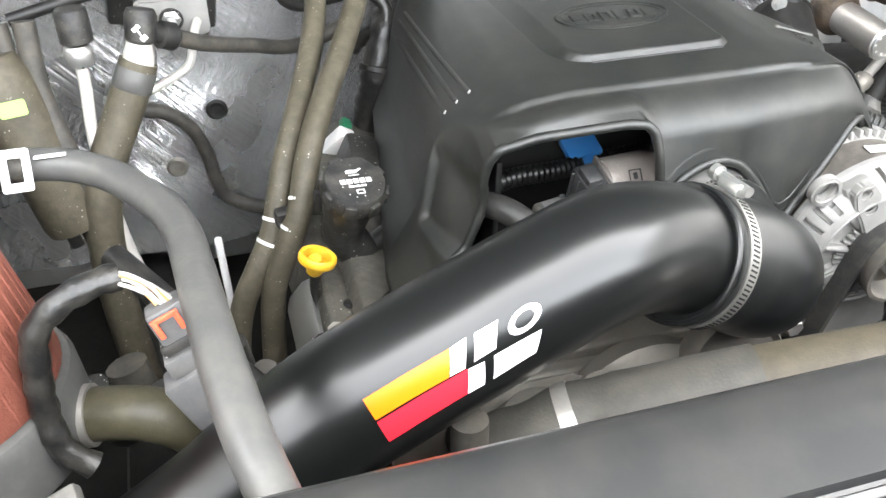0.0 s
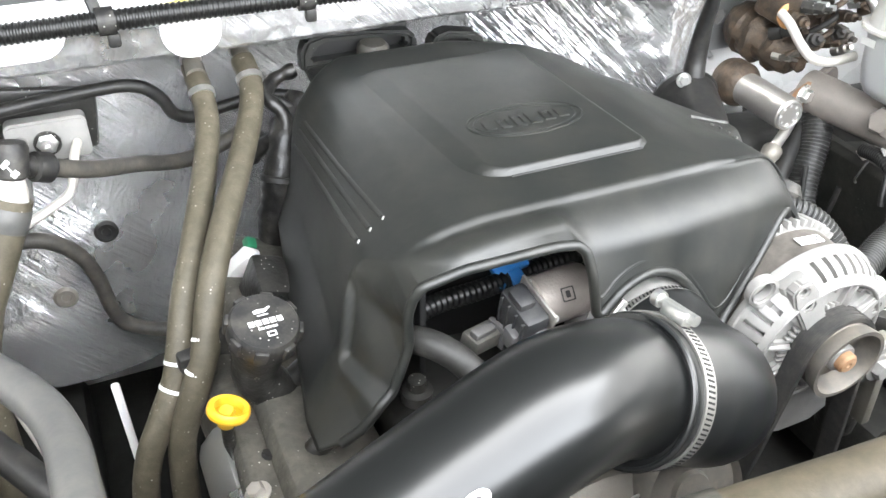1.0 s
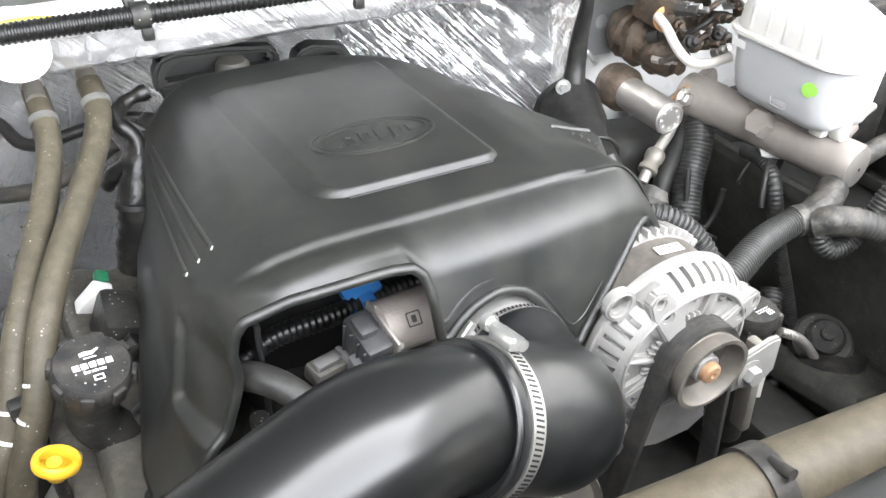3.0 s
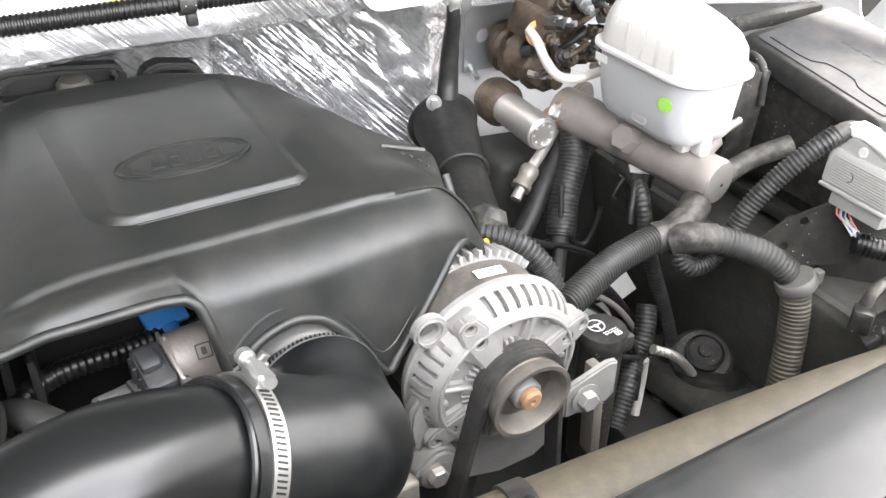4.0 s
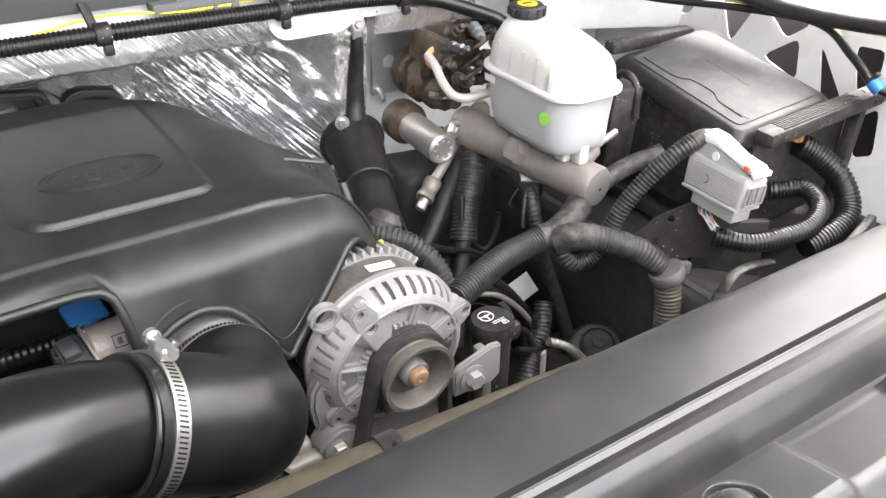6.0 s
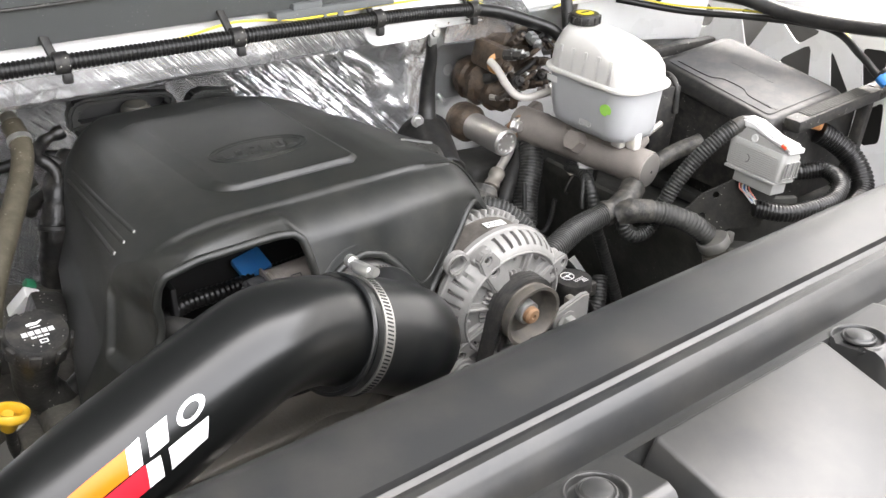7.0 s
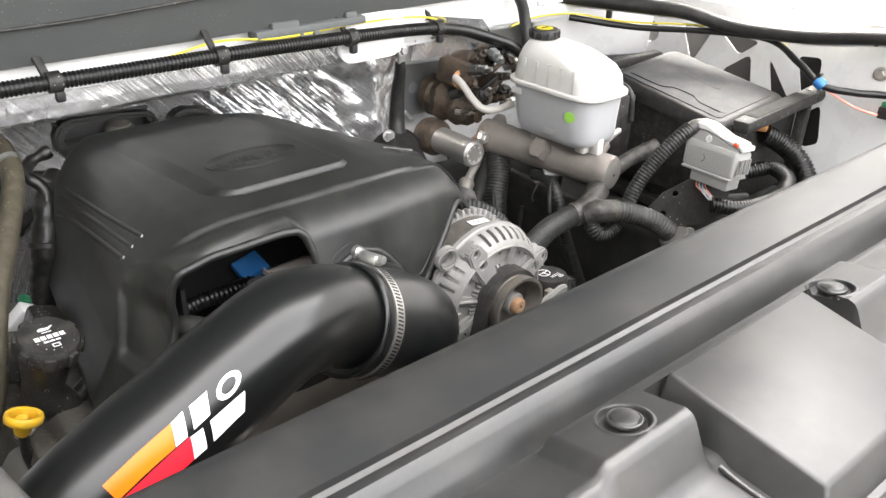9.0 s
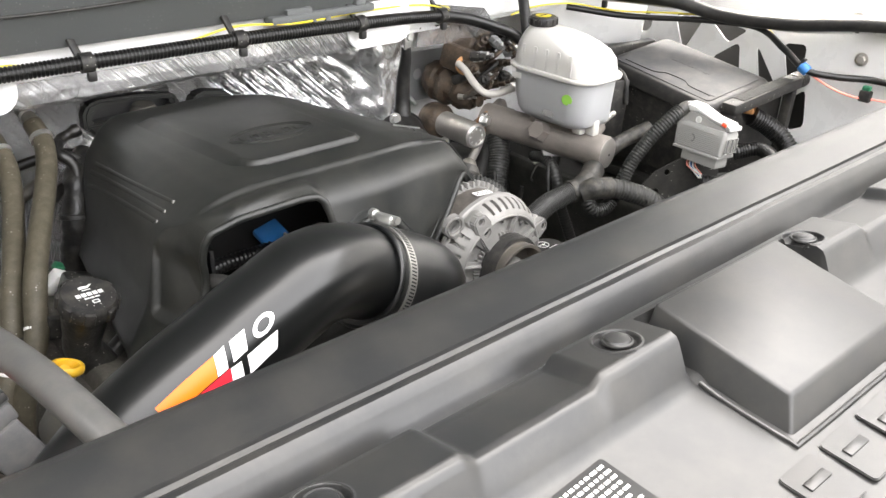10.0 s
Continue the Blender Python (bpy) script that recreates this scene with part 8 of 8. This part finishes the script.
    part("line", tube([(-0.123, 0.90, 0.985), (-0.124, 0.895, 0.95), (-0.128, 0.885, 0.90), (-0.126, 0.87, 0.85), (-0.118, 0.85, 0.78), (-0.10, 0.83, 0.70)], 0.0065, 12, 0.008), M_PALE, wl)
    part("collar", lathe([(0.013, 0), (0.015, 0.003), (0.015, 0.018), (0.012, 0.022), (0, 0.022)], 20, along((-0.123, 0.90, 0.975), (0, 0.1, 1))), M_STEEL, wl)
    part("cap", lathe([(0.017, 0), (0.017, 0.03), (0.014, 0.034), (0, 0.034)], 20, along((-0.122, 0.905, 1.0), (0, 0.1, 1))), M_BLACK, wl)
    rd = thing("accumulator_can", "dusty grey receiver can and pipes at the edge of the bay", "receiver")
    part("can", lathe([(0.032, 0), (0.035, 0.01), (0.035, 0.18), (0.028, 0.2), (0, 0.205)], 28, along((-0.165, 0.86, 0.80), (-0.25, 0.25, 1))), M_HOSE, rd)
    part("marker", prism(rrect(0.026, 0.016, 0.003), 0.002, along((-0.188, 0.838, 0.965), (0.2, -0.8, 0.5)), 0.0005), M_LIME, rd, "lime green paper marker")
    for k in range(3):
        part("pipe", tube([(-0.22 + 0.025 * k, 0.92, 1.02), (-0.21 + 0.02 * k, 0.90, 0.95), (-0.19 + 0.018 * k, 0.87, 0.88), (-0.17 + 0.02 * k, 0.85, 0.78)], 0.008 + 0.002 * k, 12, 0.01), M_HOSE_DARK if k else M_GLOVE, rd)

build_left_rear()

# ---- front left: air filter, sensor plug and overflow hose ----
def build_left_front():
    oh = thing("overflow_hose", "grey rubber hose arching over the intake tube", "hose")
    part("hose", tube([(-0.22, 0.60, 1.035), (-0.165, 0.600, 1.042), (-0.120, 0.597, 1.042), (-0.085, 0.580, 1.040), (-0.060, 0.547, 1.042), (-0.040, 0.508, 1.046), (-0.030, 0.470, 1.052), (-0.026, 0.430, 1.062), (-0.021, 0.375, 1.072), (-0.015, 0.318, 1.078), (-0.007, 0.268, 1.074), (0.004, 0.225, 1.060), (0.012, 0.18, 1.04)], 0.0125, 20, 0.008), M_HOSE_GREY, oh)
    clip = part("hose_clip", prism(rrect(0.021, 0.031, 0.002), 0.004, pose(-0.141, 0.580, 1.050, 52), 0.0008, holes=[rrect(0.010, 0.018, 0.001)]), M_LEVER, oh, "pale square hose clip")
    part("clip_band", lathe([(0.0128, -0.006), (0.0136, -0.006), (0.0136, 0.006), (0.0128, 0.006)], 20, along((-0.141, 0.599, 1.0425), (1, 0, 0))), M_HOSE_DARK, clip)
    part("paint_mark", box(0.022, 0.006, 0.002, pose(-0.118, 0.589, 1.054, -20), 0.0005), M_DEC_W, oh)
    fi = thing("air_filter", "red pleated conical air filter with a grey rubber rim", "air filter")
    m = along((-0.205, 0.455, 0.925), (-0.12, 0.10, 1))
    part("element", lathe([(0.084, 0.034), (0.086, 0.038), (0.076, 0.135)], 64, m), M_FILTER, fi)
    for k in range(48):
        mm = m @ Matrix.Rotation(2 * math.pi * k / 48, 4, "Z")
        part("pleat", box(0.003, 0.0035, 0.100, mm @ pose(0.0800, 0, 0.086, 0, -5.4), 0.0012), M_FILTER, fi)
    part("rim", lathe([(0.070, 0.130), (0.080, 0.132), (0.082, 0.142), (0.076, 0.154), (0.060, 0.158), (0.055, 0.150), (0.0, 0.150)], 48, m), M_HOSE_GREY, fi, "grey rubber rim")
    part("base_rim", lathe([(0.080, -0.02), (0.092, -0.016), (0.093, 0.026), (0.090, 0.033), (0.084, 0.036)], 48, m), M_HOSE_GREY, fi)
    cl = thing("filter_clamp", "steel band clamp where the intake tube meets the filter", "clamp")
    part("band", lathe([(0.0495, -0.008), (0.051, -0.008), (0.051, 0.008), (0.0495, 0.008)], 48, along((-0.112, 0.3344, 0.878), (0.083, 0.018, 0.042))), M_STEEL_DULL, cl)
    part("housing", box(0.026, 0.030, 0.012, pose(-0.130, 0.372, 0.922, 20, -20, 8), 0.003), M_DUSTCLAMP, cl, "dusty grey clamp block")
    sm = Matrix.Translation(V((-0.0446, 0.402, 1.037))) @ Matrix.Scale(0.68, 4) @ Matrix.Translation(V((0.049, -0.3705, -1.047)))
    se = thing("air_flow_sensor", "dark grey air flow sensor on the intake tube with red-locked plug", "sensor")
    part("base", box(0.050, 0.034, 0.060, sm @ pose(-0.032, 0.366, 0.965, -12, -24, 8), 0.004), M_DGREY_PL, se)
    part("head", box(0.042, 0.028, 0.022, sm @ pose(-0.040, 0.376, 1.003, -12, -18, 8), 0.004), M_DGREY_PL, se)
    part("plug", box(0.036, 0.030, 0.048, sm @ pose(-0.046, 0.388, 1.034, -18, -18, 10), 0.004), M_DGREY_PL, se)
    part("collar", box(0.040, 0.034, 0.012, sm @ pose(-0.043, 0.384, 1.020, -18, -18, 10), 0.003), M_BLACK, se)
    lk = sm @ pose(-0.049, 0.3705, 1.047, -18, -18, 10)
    part("lock", join(box(0.026, 0.003, 0.005, lk @ pose(0, 0, 0.010), 0.001), box(0.005, 0.003, 0.020, lk @ pose(-0.010, 0, 0.002), 0.001), box(0.005, 0.003, 0.020, lk @ pose(0.010, 0, 0.002), 0.001)), M_REDPL, se, "red lock clip")
    random.seed(8)
    for k in range(9):
        a = sm @ V((-0.058 + 0.0042 * (k % 5), 0.392 + 0.008 * (k // 5), 1.056))
        b = V((-0.074, 0.4325, 1.0565)) + V((0, 0.0035 * math.cos(k * 0.7), 0.0035 * math.sin(k * 0.7)))
        bow = V((random.uniform(-0.002, 0.002), random.uniform(-0.003, 0.003), random.uniform(0.004, 0.010)))
        part("wire", tube([a, a.lerp(b, 0.35) + bow, a.lerp(b, 0.75) + bow * 0.8, b], 0.0013, 6, 0.004), M_PALE if k % 3 else M_COPPER, se, "pale wire")
    part("cable", sweep(bmesh.new(), spline([(-0.070, 0.434, 1.056), (-0.086, 0.430, 1.056), (-0.105, 0.425, 1.050), (-0.122, 0.42, 1.035), (-0.128, 0.415, 1.005), (-0.130, 0.41, 0.975), (-0.125, 0.40, 0.95), (-0.11, 0.395, 0.935)], 0.005), lambda i, n: 0.0088 + 0.0008 * math.sin(i * 2.1), 16), M_CRINKLE, se, "taped black cable")
    ho = thing("elbow_hose", "olive-brown rubber elbow hose with a spring clamp by the filter", "hose")
    part("hose", tube([(-0.135, 0.445, 0.930), (-0.100, 0.438, 0.935), (-0.065, 0.425, 0.935), (-0.03, 0.42, 0.90)], 0.019, 18, 0.008), M_RADHOSE_D, ho)
    part("clamp", lathe([(0.0195, -0.007), (0.0222, -0.007), (0.0222, 0.007), (0.0195, 0.007)], 20, along((-0.118, 0.442, 0.933), (1, -0.2, 0.1))), M_STEEL_DULL, ho)
    dk = thing("lower_loom", "black looms and hoses tangled behind the air filter", "loom")
    for k in range(7):
        x = -0.16 + 0.028 * k
        part("strand", tube([(x, 0.52 + 0.02 * (k % 3), 0.86), (x + 0.012, 0.55, 0.80 - 0.01 * (k % 2)), (x + 0.02, 0.60, 0.76), (x + 0.05, 0.66, 0.70)], 0.012 + 0.003 * (k % 3), 12, 0.01), M_DIRTY if k % 2 else M_HOSE_DARK, dk)
    part("strand", tube([(-0.10, 0.62, 0.93), (-0.06, 0.56, 0.92), (-0.02, 0.50, 0.90), (0.02, 0.46, 0.87)], 0.012, 12, 0.01), M_GLOVE, dk)

build_left_front()
